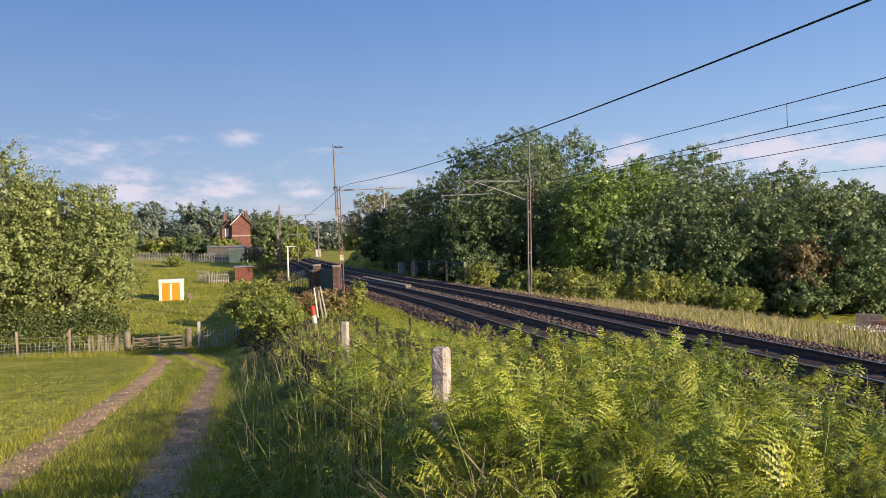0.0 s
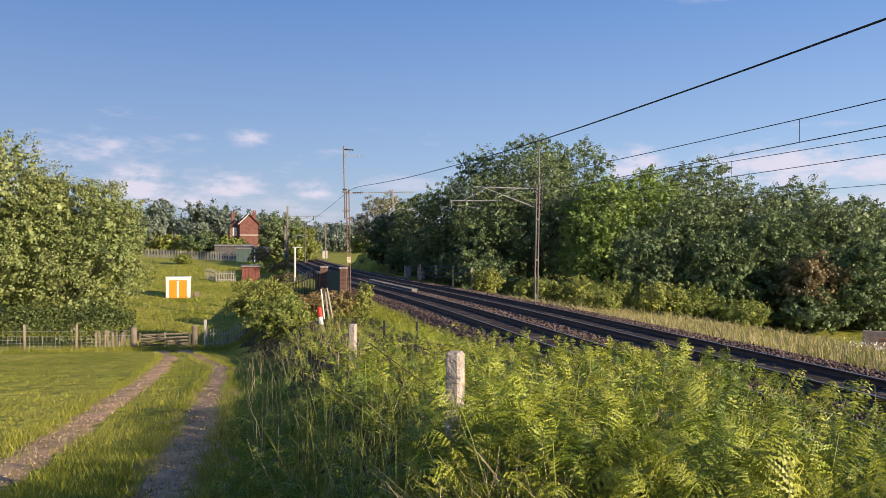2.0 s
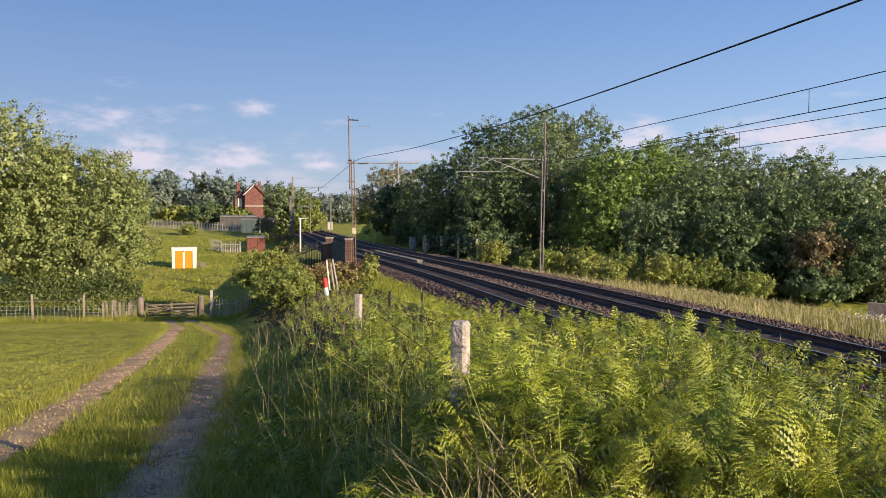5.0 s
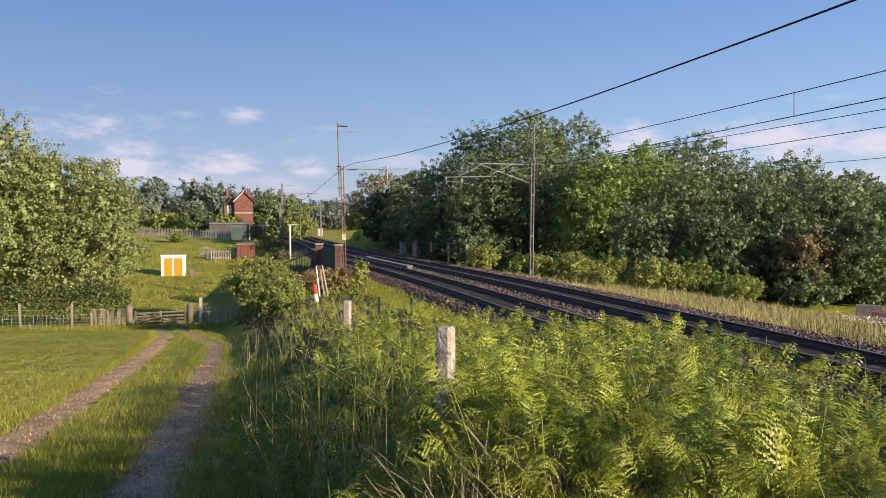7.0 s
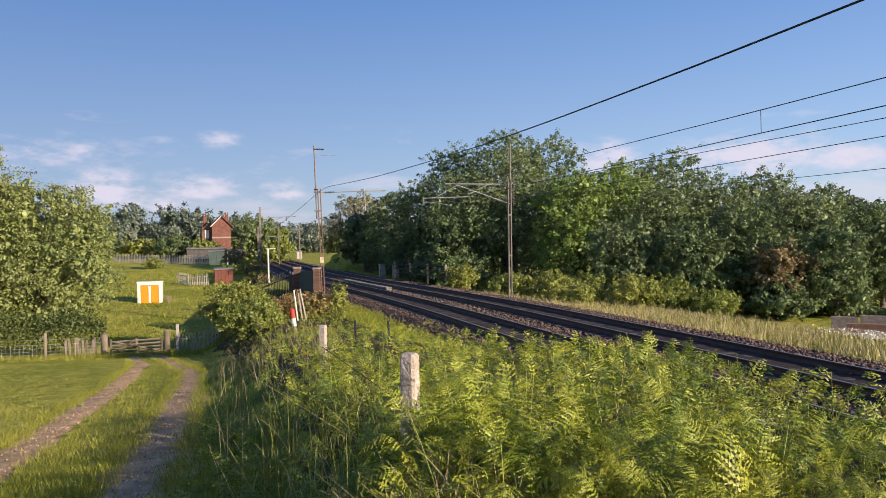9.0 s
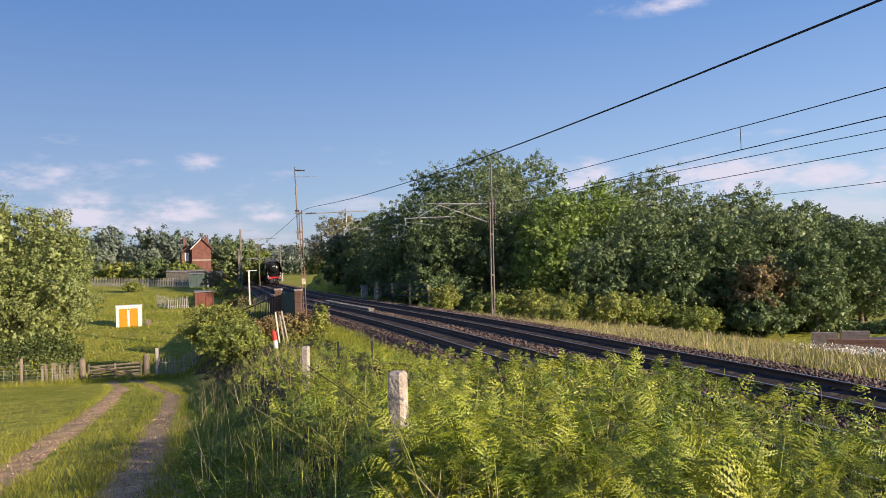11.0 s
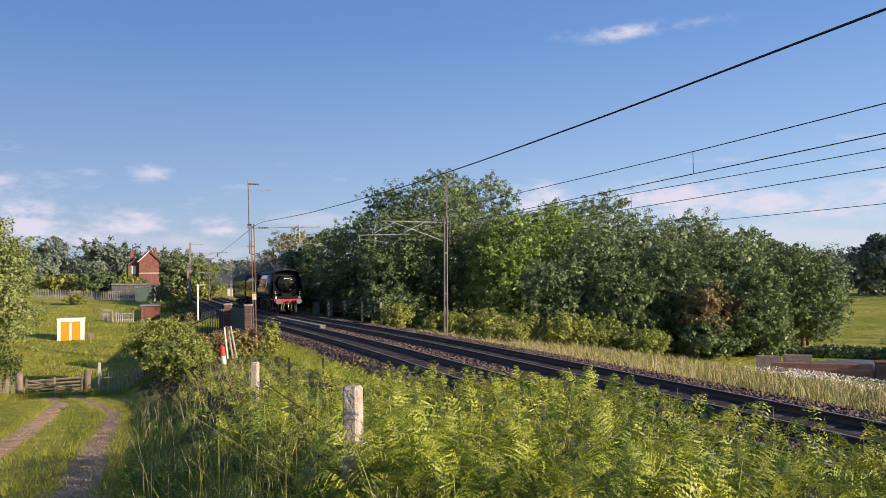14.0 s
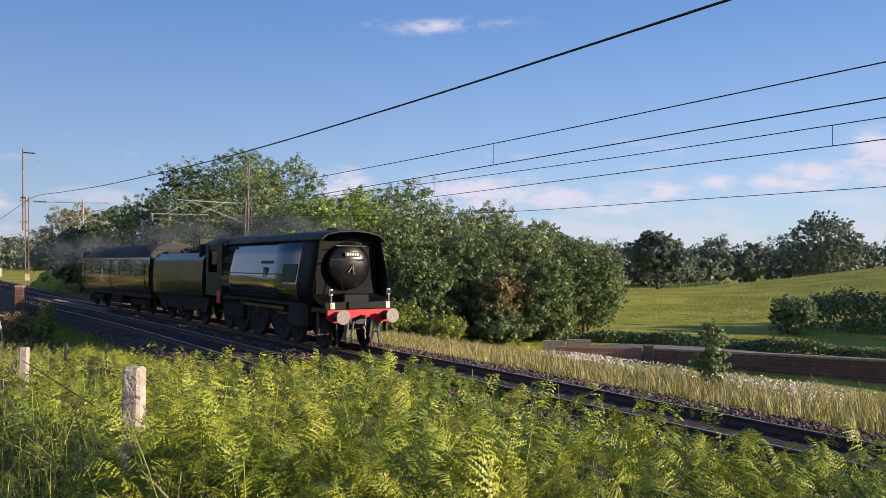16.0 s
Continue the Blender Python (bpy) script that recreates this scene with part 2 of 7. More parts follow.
def centre(y):
    """The far track's middle line: x at y."""
    y = np.asarray(y, float)
    i = np.clip(np.searchsorted(TRACK_Y, y) - 1, 0, len(TRACK_Y) - 2)
    h = TRACK_Y[i + 1] - TRACK_Y[i]
    t = (y - TRACK_Y[i]) / h
    return ((1 + 2 * t) * (1 - t) ** 2 * TRACK_X[i] + t * (1 - t) ** 2 * h * TRACK_M[i]
            + t * t * (3 - 2 * t) * TRACK_X[i + 1] + t * t * (t - 1) * h * TRACK_M[i + 1])


def slope(y):
    return centre(np.asarray(y) + 0.5) - centre(np.asarray(y) - 0.5)


def offset(x, y):
    """Distance to the right of the far track's middle line."""
    return (np.asarray(x) - centre(y)) / np.sqrt(1 + slope(y) ** 2)


def beside(s, y, z=0.0):
    """The point s to the right of the far track's middle, at the station y."""
    m = slope(y)
    n = np.sqrt(1 + m * m)
    return np.stack([centre(y) + s / n, np.asarray(y) - s * m / n, np.zeros_like(m) + z], -1)


LINE_Y = np.arange(-60, 440, 0.25)
LINE_S = np.concatenate([[0], np.cumsum(np.hypot(np.diff(LINE_Y), np.diff(centre(LINE_Y))))])


def station(dist):
    """The y at which the line has run dist metres from its southern end."""
    return np.interp(dist, LINE_S, LINE_Y)


def smooth(t):
    t = np.clip(t, 0, 1)
    return t * t * (3 - 2 * t)


def ripple(x, y, scale, seed=0.0):
    """Gentle unevenness from a few crossing waves."""
    a = np.sin(x / scale * 1.7 + 1.3 + seed) * np.cos(y / scale * 1.3 + 0.4 - seed)
    b = np.sin((x + 0.6 * y) / scale * 3.1 + seed * 2) * np.cos((y - 0.4 * x) / scale * 2.7)
    return 0.6 * a + 0.4 * b


def rut_x(y):
    """The path's right-hand wheel track."""
    return np.interp(y, [-20, 0, 5.1, 9.6, 18.3, 24, 32, 39.4, 50], [2.35, -0.95, -2.14, -3.3, -5.6, -7.2, -10.6, -13.9, -20])


def left_rut_x(y):
    return np.interp(y, [-20, 0, 6.2, 13.2, 22.5, 30, 39.4, 50], [-0.6, -2.6, -4.1, -6.0, -8.6, -11.0, -14.9, -21])


def bank_edge(y):
    return np.interp(y, [-20, 0, 5, 10, 18, 26, 32, 40, 50, 60, 80, 110, 160, 400],
                     [3.5, -0.1, -1.15, -2.4, -4.7, -6.6, -8.9, -12.0, -14.6, -17, -20, -28, -42, -95])


def height(x, y):
    x, y = np.asarray(x, float), np.asarray(y, float)
    s = offset(x, y)
    # the field and path, falling away from the camera, then the grass rise with the cabin
    left = np.interp(y, [-60, -10, 0, 4, 20, 41, 52, 68, 90, 110, 145, 300, 900], [1.9, 1.5, 1.30, 1.02, -0.55, -2.55, -2.55, -1.75, -0.5, 0.3, 2.0, 1.0, 6.0])
    left = left + 0.05 * ripple(x, y, 2.4) + 0.012 * (-x - 12) * smooth((-x - 12) / 20) * smooth((y - 30) / 30)
    bank = np.interp(y, [-30, 0, 5, 9, 15, 22, 29, 38, 50, 100, 200], [1.3, 1.3, 1.26, 1.0, 0.58, 0.12, -0.32, -0.5, -0.55, -0.3, 0.0])
    bank = bank - 0.20 * smooth((x - 0.8) / 3.0) * smooth((10 - y) / 4) + 0.18 * np.exp(-(x ** 2 + (y - 3.5) ** 2) / 1.6)
    bank = bank + 0.07 * ripple(x, y, 1.8, 2.0)
    width = np.interp(y, [0, 10, 26, 40, 60, 100], [1.0, 1.3, 2.4, 3.6, 5.0, 9])
    e = bank_edge(y)
    z = left + (bank - left) * smooth((x - e) / width)
    # formation under the two tracks
    bed = -0.48
    z = z + (bed - z) * smooth((s + 7.5) / 1.2)
    # the far side: verge, then down to the lane and the meadow
    far = np.interp(s, [2.5, 6, 12, 18, 22, 31, 38, 60, 85, 120, 200, 600, 1500], [-0.48, -0.92, -1.52, -2.6, -2.75, -2.8, -2.95, -3.7, -3.6, -3.2, -3.0, 0.0, 8.0])
    wood = np.maximum(-0.5 - 0.025 * s, -3.2) + np.maximum(s - 250, 0) * 0.01
    far = far + (wood - far) * smooth((y - 52 - 0.35 * s) / 25)
    far = far + 2.5 * np.exp(-((x + 10.5) / 3.0) ** 2 / 2 - ((y - 105) / 8.0) ** 2 / 2)
    far = far + 8.5 * np.exp(-((x - 136) ** 2 + (y - 74) ** 2) / (2 * 36.0 ** 2)) * smooth((s - 40) / 25)
    far = far + 0.05 * ripple(x, y, 3.0, 1.0)
    return np.where(s > 2.5, far, z)


def ground_at(x, y):
    return float(height(np.array([x]), np.array([y]))[0])


def steps(knots):
    out = [knots[0][0]]
    for (a, _), (b, d) in zip(knots, knots[1:]):
        n = max(1, int(round((b - a) / d)))
        out += list(a + (b - a) * np.arange(1, n + 1) / n)
    return np.array(out)


def grid_mesh(name, xs, ys, zf, mat, smooth_shade=True):
    gx, gy = np.meshgrid(xs, ys, indexing="ij")
    gz = zf(gx, gy)
    v = np.stack([gx, gy, gz], -1).reshape(-1, 3)
    n, m = gx.shape
    i, j = np.meshgrid(np.arange(n - 1), np.arange(m - 1), indexing="ij")
    f = np.stack([i * m + j, (i + 1) * m + j, (i + 1) * m + j + 1, i * m + j + 1], -1).reshape(-1, 4)
    return mesh_np(name, v, f, mat, smooth_shade)


MAT_GROUND = material("meadow_grass", (0.215, 0.24, 0.024), 0.9, noise_scale=0.22, second=(0.38, 0.345, 0.065), vary=0.6, fine=2.2, bump=0.9, spec=0.15, depth=0.22)
MAT_EARTH = material("trodden_earth", (0.58, 0.38, 0.225), 0.95, noise_scale=2.6, second=(0.36, 0.235, 0.13), vary=0.5, fine=26.0, bump=0.6, spec=0.15)
MAT_BALLAST = material("granite_ballast", (0.125, 0.078, 0.066), 0.95, noise_scale=1.2, second=(0.17, 0.10, 0.08), vary=0.5, fine=22.0, bump=1.0, spec=0.2)
MAT_OILED = material("oily_ballast", (0.040, 0.027, 0.022), 0.9, noise_scale=1.5, second=(0.065, 0.044, 0.036), vary=0.5, fine=22.0, bump=1.0, spec=0.2)
MAT_STONE = material("ballast_stones", (0.18, 0.125, 0.105), 0.9, noise_scale=4, second=(0.10, 0.075, 0.066), vary=0.3, island=0.5, bump=0.3, spec=0.2)
MAT_PEBBLE = material("path_pebbles", (0.53, 0.37, 0.275), 0.9, noise_scale=4, second=(0.34, 0.225, 0.16), vary=0.3, island=0.45, bump=0.2, spec=0.2)
MAT_ASPHALT = material("lane_asphalt", (0.10, 0.10, 0.105), 0.85, noise_scale=0.8, second=(0.14, 0.14, 0.145), vary=0.2, fine=40, bump=0.3)

ground = new("ground", grid_mesh("ground",
             steps([(-2500, 0), (-400, 150), (-120, 20), (-45, 3), (-12, 0.5), (14, 0.3), (40, 0.8), (140, 4), (400, 20), (2500, 150)]),
             steps([(-400, 0), (-60, 20), (-6, 2), (35, 0.35), (60, 0.7), (150, 3), (400, 15), (3500, 150)]), height, MAT_GROUND))
tagged(ground, "grassy rolling ground falling from the lineside to meadows", "ground", kind="structure")


def ribbon(name, mat, mid, half, y0, y1, lift, label, seed, step=0.12, cross=13):
    """A strip of worn earth draped on the ground; where it dips under, grass shows, so that its edge is ragged."""
    ys = np.arange(y0, y1, step)
    rng = np.random.default_rng(seed)
    u = np.linspace(-1, 1, cross)
    x = mid(ys)[:, None] + u[None] * half * 1.7 + 0.05 * np.sin(ys * 0.9)[:, None]
    yy = np.repeat(ys[:, None], cross, 1)
    rough = rng.normal(0, 1, x.shape)
    rough = (rough + np.roll(rough, 1, 0) + np.roll(rough, -1, 0) + np.roll(rough, 1, 1)) / 2
    wear = 0.92 - (np.abs(u)[None] * 1.7) ** 2 * 0.75 + 0.55 * ripple(x * 6, yy * 3, 1.3, seed) + 0.28 * rough
    z = height(x, yy) + np.clip(lift * wear, -0.05, 0.03)
    v = np.stack([x, yy, z], -1).reshape(-1, 3)
    i, j = np.meshgrid(np.arange(len(ys) - 1), np.arange(cross - 1), indexing="ij")
    f = np.stack([i * cross + j, i * cross + j + 1, (i + 1) * cross + j + 1, (i + 1) * cross + j], -1).reshape(-1, 4)
    return tagged(new(name, mesh_np(name, v, f, mat, True)), label, "path", kind="structure")


ribbon("path_1", MAT_EARTH, rut_x, 0.40, -6, 41, 0.035, "worn stony wheel track of earth in the grass", 3)
ribbon("path_2", MAT_EARTH, left_rut_x, 0.26, -6, 38, 0.030, "worn pinkish wheel track of earth across the field", 4)


MAT_LITTER = material("dead_bracken_litter", (0.075, 0.055, 0.030), 0.95, noise_scale=2.5, second=(0.045, 0.045, 0.018), vary=0.5, fine=20, bump=0.6, spec=0.1)


def litter():
    ys = np.arange(-12.5, 46, 0.35)
    u = np.linspace(0, 1, 22)
    x0 = bank_edge(ys) + 0.35 + 0.2 * np.sin(ys * 1.7) + 0.9 * smooth((1.5 - ys) / 1.5)
    x1 = centre(ys) - 6.75 * np.sqrt(1 + slope(ys) ** 2)
    x = x0[:, None] + (x1 - x0)[:, None] * u[None]
    y = np.repeat(ys[:, None], len(u), 1)
    z = height(x, y) + 0.03 - 0.06 * (np.abs(u - 0.5) * 2)[None] ** 8
    v = np.stack([x, y, z], -1).reshape(-1, 3)
    k = len(u)
    i, j = np.meshgrid(np.arange(len(ys) - 1), np.arange(k - 1), indexing="ij")
    f = np.stack([i * k + j, i * k + j + 1, (i + 1) * k + j + 1, (i + 1) * k + j], -1).reshape(-1, 4)
    tagged(new("leaf_litter", mesh_np("leaf_litter", v, f, MAT_LITTER, True)), "brown litter of last year's bracken under the fronds", "ground", kind="structure")


litter()


def strip(name, mat, s0, s1, y0, y1, top, label, step=0.5, cross=7, rough=0.02, seed=0, edge=0.0):
    """A band along the railway between two offsets; its edges drop by 'edge'."""
    ys = np.arange(y0, y1, step)
    rng = np.random.default_rng(seed)
    ss = np.linspace(s0, s1, cross)
    z = top + rng.normal(0, rough, (len(ys), cross))
    z[:, 0] -= edge
    z[:, -1] -= edge
    p = np.stack([beside(s, ys) for s in ss], 1)
    p[..., 2] = z
    i, j = np.meshgrid(np.arange(len(ys) - 1), np.arange(cross - 1), indexing="ij")
    f = np.stack([i * cross + j, i * cross + j + 1, (i + 1) * cross + j + 1, (i + 1) * cross + j], -1).reshape(-1, 4)
    return tagged(new(name, mesh_np(name, p.reshape(-1, 3), f, mat, False)), label, "ballast", kind="structure")


strip("ballast", MAT_BALLAST, -5.5, 2.9, -50, 430, -0.24, "brown granite ballast under the two tracks", cross=20, rough=0.022, seed=1, edge=0.25)
for k, mid in enumerate((0.0, NEAR)):
    strip("ballast_%d" % (k + 2), MAT_OILED, mid - 1.28, mid + 1.28, -50, 330, -0.164, "dark oil-stained ballast between the rails", cross=11, rough=0.014, seed=5 + k, edge=0.06)


# ---- the permanent way ----
MAT_RAIL = material("rusty_rail", (0.055, 0.032, 0.022), 0.75, noise_scale=3, second=(0.09, 0.05, 0.03), vary=0.3, bump=0.2)
MAT_RAILHEAD = material("polished_rail_head", (0.55, 0.52, 0.5), 0.32, metal=0.85, noise_scale=3, second=(0.42, 0.38, 0.35), vary=0.1, bump=0.0)
MAT_SLEEPER = material("weathered_sleeper", (0.05, 0.038, 0.03), 0.9, noise_scale=3, second=(0.075, 0.056, 0.045), vary=0.35, obj=0.3, bump=0.4)
RAIL = [(-0.07, -0.16), (0.07, -0.16), (0.07, -0.148), (0.012, -0.125), (0.012, -0.045), (0.034, -0.035), (0.034, -0.003), (-0.034, -0.003), (-0.034, -0.035), (-0.012, -0.045), (-0.012, -0.125), (-0.07, -0.148)]


def rail_mesh(s, y0, y1, profile, mat, step=1.0):
    ys = np.arange(y0, y1 + step, step)
    p = beside(s, ys)
    m = slope(ys)
    n = np.sqrt(1 + m * m)
    across = np.stack([1 / n, -m / n, 0 * m], -1)
    pr = np.array(profile)
    v = p[:, None] + across[:, None] * pr[None, :, :1] + np.array([0, 0, 1.0]) * pr[None, :, 1:]
    k = len(pr)
    i, j = np.meshgrid(np.arange(len(ys) - 1), np.arange(k), indexing="ij")
    f = np.stack([i * k + j, i * k + (j + 1) % k, (i + 1) * k + (j + 1) % k, (i + 1) * k + j], -1).reshape(-1, 4)
    return mesh_np("rail", v.reshape(-1, 3), f[:, ::-1], mat)


HEAD = [(-0.028, -0.004), (0.028, -0.004), (0.028, 0.0), (-0.028, 0.0)]


def build_track(mid, y0, y1, label):
    tr = thing("railway_track", Matrix(), label, "railway track", kind="structure")
    for side in (-0.7525, 0.7525):
        r = part("rail", rail_mesh(mid + side, y0, y1, RAIL, MAT_RAIL), None, tr, "rusty flat-bottomed steel rail")
        part("rail_head", rail_mesh(mid + side, y0, y1, HEAD, MAT_RAILHEAD), None, r, "polished running surface")
    return tr


TRACKS = [build_track(0.0, -50, 420, "main running line on dark sleepers, polished rails"),
          build_track(NEAR, -50, 420, "second running line nearer the bracken bank, polished rails"),
          build_track(NEAR - 3.4, 78, 420, "siding line joining in the distance")]


def sleepers(tr, mid, y0, y1):
    me = bm_mesh("sleeper", box(2.55, 0.25, 0.13, bevel=0.012), MAT_SLEEPER)
    chair = bm_mesh("chair", box(0.19, 0.17, 0.045, bevel=0.008), MAT_RAIL)
    d = np.interp(y0, LINE_Y, LINE_S)
    end = np.interp(y1, LINE_Y, LINE_S)
    while d < end:
        y = float(station(d))
        p, a = beside(mid, np.array([y]))[0], math.degrees(math.atan(-float(slope(y))))
        ob = part("sleeper", me, None, tr, m=pose(p[0], p[1], -0.229, 0, 0, a + random.uniform(-0.6, 0.6)))
        if y < 60:
            for side in (-0.7525, 0.7525):
                part("chair", chair, None, ob, m=pose(side, 0, 0.058))
        d += 0.68


sleepers(TRACKS[0], 0.0, 2, 120)
sleepers(TRACKS[1], NEAR, 18, 120)



def cable_trough():
    """Concrete trough between the two lines, its lids lying a little uneven."""
    t = thing("cable_trough", Matrix(), "pale concrete cable trough lying between the two lines", "cable trough")
    lid = bm_mesh("lid", box(0.42, 0.86, 0.09, bevel=0.012), MAT_LID)
    side = bm_mesh("side", box(0.34, 0.9, 0.26, bevel=0.01), MAT_LID)
    for k in range(16):
        y = 52.3 + 0.9 * k
        p, a = beside(-1.62, np.array([y]))[0], math.degrees(math.atan(-float(slope(y))))
        part("side", side, None, t, m=pose(p[0], p[1], -0.24, 0, 0, a))
        part("lid", lid, None, t, m=pose(p[0], p[1], -0.062, random.uniform(-1.5, 1.5), random.uniform(-2, 2), a + random.uniform(-1.5, 1.5)))


MAT_LID = material("grey_trough_concrete", (0.29, 0.265, 0.23), 0.9, noise_scale=5, second=(0.19, 0.172, 0.15), vary=0.3, bump=0.3, spec=0.2, obj=0.2)
cable_trough()

# ---- plants ----
def leafy(name, base, second, island=0.34, trans=0.25, rough=0.5, scale=0.25):
    return material(name, base, rough, noise_scale=scale, second=second, vary=0.2, fine=3.0, bump=0.0, spec=0.4, island=island, translucent=trans)


MAT_OAK = leafy("dark_oak_leaves", (0.135, 0.195, 0.078), (0.187, 0.24, 0.098))
MAT_ASH = leafy("ash_leaves", (0.175, 0.235, 0.10), (0.225, 0.275, 0.125))
MAT_PALEASH = leafy("pale_ash_leaves", (0.25, 0.30, 0.10), (0.31, 0.34, 0.125))
MAT_LIME = leafy("bright_sycamore_leaves", (0.27, 0.36, 0.085), (0.21, 0.30, 0.07))
MAT_GREYLEAF = leafy("thin_willow_leaves", (0.27, 0.265, 0.15), (0.32, 0.29, 0.18))
MAT_BROWNLEAF = leafy("browned_leaves", (0.27, 0.2, 0.1), (0.2, 0.19, 0.075))
# extra blue in this leaf colour stands in for distance haze
MAT_HAZYLEAF = leafy("haze_tinted_leaves", (0.155, 0.2, 0.15), (0.2, 0.24, 0.185), island=0.35)
MAT_HEDGE = leafy("hedge_leaves", (0.23, 0.28, 0.06), (0.3, 0.33, 0.08))
MAT_DARKHEDGE = leafy("dark_hedge_leaves", (0.085, 0.115, 0.03), (0.12, 0.145, 0.038), trans=0.12)
MAT_GOLDBUSH = leafy("pale_bush_leaves", (0.36, 0.37, 0.09), (0.27, 0.3, 0.07))
MAT_REDBUSH = leafy("reddish_bush_leaves", (0.42, 0.26, 0.13), (0.3, 0.27, 0.08))
# bracken light is in the colour: green for shade, yellow-green for sun
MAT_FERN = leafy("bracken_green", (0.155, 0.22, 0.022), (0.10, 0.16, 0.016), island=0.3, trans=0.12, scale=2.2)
MAT_FERNLIT = leafy("bracken_sunlit_yellow", (0.325, 0.335, 0.034), (0.20, 0.255, 0.024), island=0.42, trans=0.14, scale=2.6)
MAT_STEM = material("bracken_stems", (0.16, 0.17, 0.05), 0.7, noise_scale=3, bump=0.0, island=0.4)
MAT_BLADE = leafy("grass_blades", (0.25, 0.27, 0.026), (0.31, 0.3, 0.042), island=0.4, trans=0.3)
MAT_SHORT = leafy("short_grass_blades", (0.29, 0.30, 0.027), (0.35, 0.33, 0.042), island=0.35, trans=0.3)
MAT_DRY = leafy("dry_flowering_grass", (0.50, 0.40, 0.26), (0.42, 0.33, 0.20), island=0.3, trans=0.2)
# deeper green that paints in the shade at the bank's foot
MAT_SHADEGRASS = leafy("shade_green_grass", (0.13, 0.19, 0.03), (0.18, 0.23, 0.045), island=0.4, trans=0.2)
MAT_STRAW = leafy("seeding_grass", (0.450, 0.400, 0.138), (0.350, 0.362, 0.094), island=0.35, trans=0.3)
MAT_DAISY = leafy("white_daisies", (0.80, 0.78, 0.72), (0.72, 0.66, 0.62), island=0.15, trans=0.15)
MAT_BARK = material("grey_brown_bark", (0.11, 0.085, 0.06), 0.95, noise_scale=3, second=(0.16, 0.13, 0.095), vary=0.4, fine=18, bump=0.8, stretch=(1, 1, 0.25))


def unit(v):
    return v / np.maximum(np.linalg.norm(v, axis=-1, keepdims=True), 1e-9)


def leaf_quads(pos, normal, size, rng, aspect=0.62, loose=0.85):
    """Bent leaf sprays: quads at pos, facing about normal."""
    n = len(pos)
    nrm = unit(normal + rng.normal(0, loose, (n, 3)))
    a = unit(np.cross(nrm, rng.normal(0, 1, (n, 3))))
    b = np.cross(nrm, a)
    size = np.asarray(size).reshape(-1, 1) * rng.uniform(0.5, 1.5, (n, 1))
    tip = a * size * 0.5
    wid = b * size * 0.5 * aspect
    fold = nrm * size * 0.14
    v = np.stack([pos - tip - fold, pos + wid + fold, pos + tip - fold, pos - wid + fold], 1).reshape(-1, 3)
    return v, np.arange(4 * n).reshape(-1, 4)


def crown_points(lumps, n, rng, depth=0.30):
    """Points in the outer layer of a heap of lumps (x, y, z, rx, rz); more on the larger ones, none inside another."""
    lumps = np.asarray(lumps, float)
    w = lumps[:, 3] * lumps[:, 4]
    k = rng.choice(len(lumps), n, p=w / w.sum())
    d = unit(rng.normal(0, 1, (n, 3)))
    d[:, 2] = np.abs(d[:, 2]) * np.where(rng.random(n) < 0.78, 1, -1)
    r = 1 - depth * rng.random(n) ** 1.5 + 0.30 * (rng.random(n) ** 5)
    bump = 1 + 0.16 * np.sin(d[:, 0] * 7 + k) * np.cos(d[:, 1] * 6 + 2 * k) * np.sin(d[:, 2] * 8 + k)
    e = d * (r * bump)[:, None]
    p = lumps[k, :3] + e * np.stack([lumps[k, 3], lumps[k, 3], lumps[k, 4]], 1)
    keep = np.ones(n, bool)
    for i, l in enumerate(lumps):
        q = (p - l[:3]) / np.array([l[3], l[3], l[4]])
        keep &= ~(((q * q).sum(1) < 0.50) & (k != i))
    return p[keep], d[keep]


def sprays(lumps, n, rng, clump=0.5, per=30):
    """Leaves gathered in drooping tufts over the outer layer of a heap of lumps: places and facings."""
    c, out = crown_points(lumps, max(40, int(n / per * 1.5)), rng, 0.5)
    k = np.sort(rng.integers(0, len(c), n))
    r = (clump * rng.uniform(0.55, 1.35, len(c)))[k]
    d = unit(rng.normal(0, 1, (n, 3)) + out[k] * 0.75 + np.array([0, 0, 0.25]))
    e = d * (r * rng.uniform(0.25, 1.0, n) ** 0.6)[:, None] + out[k] * (r * rng.normal(0.15, 0.35, n))[:, None]
    e[:, 2] *= 0.85
    return c[k] + e, unit(d + out[k] * 0.5)


def inner_mass(lumps, n, rng):
    """Leaf sprays deep in the crown that close it against the sky."""
    lumps = np.asarray(lumps, float)
    w = lumps[:, 3] * lumps[:, 4]
    k = rng.choice(len(lumps), n, p=w / w.sum())
    d = unit(rng.normal(0, 1, (n, 3)))
    return lumps[k, :3] + d * lumps[k, 3:4] * rng.uniform(0.2, 0.62, (n, 1)), d


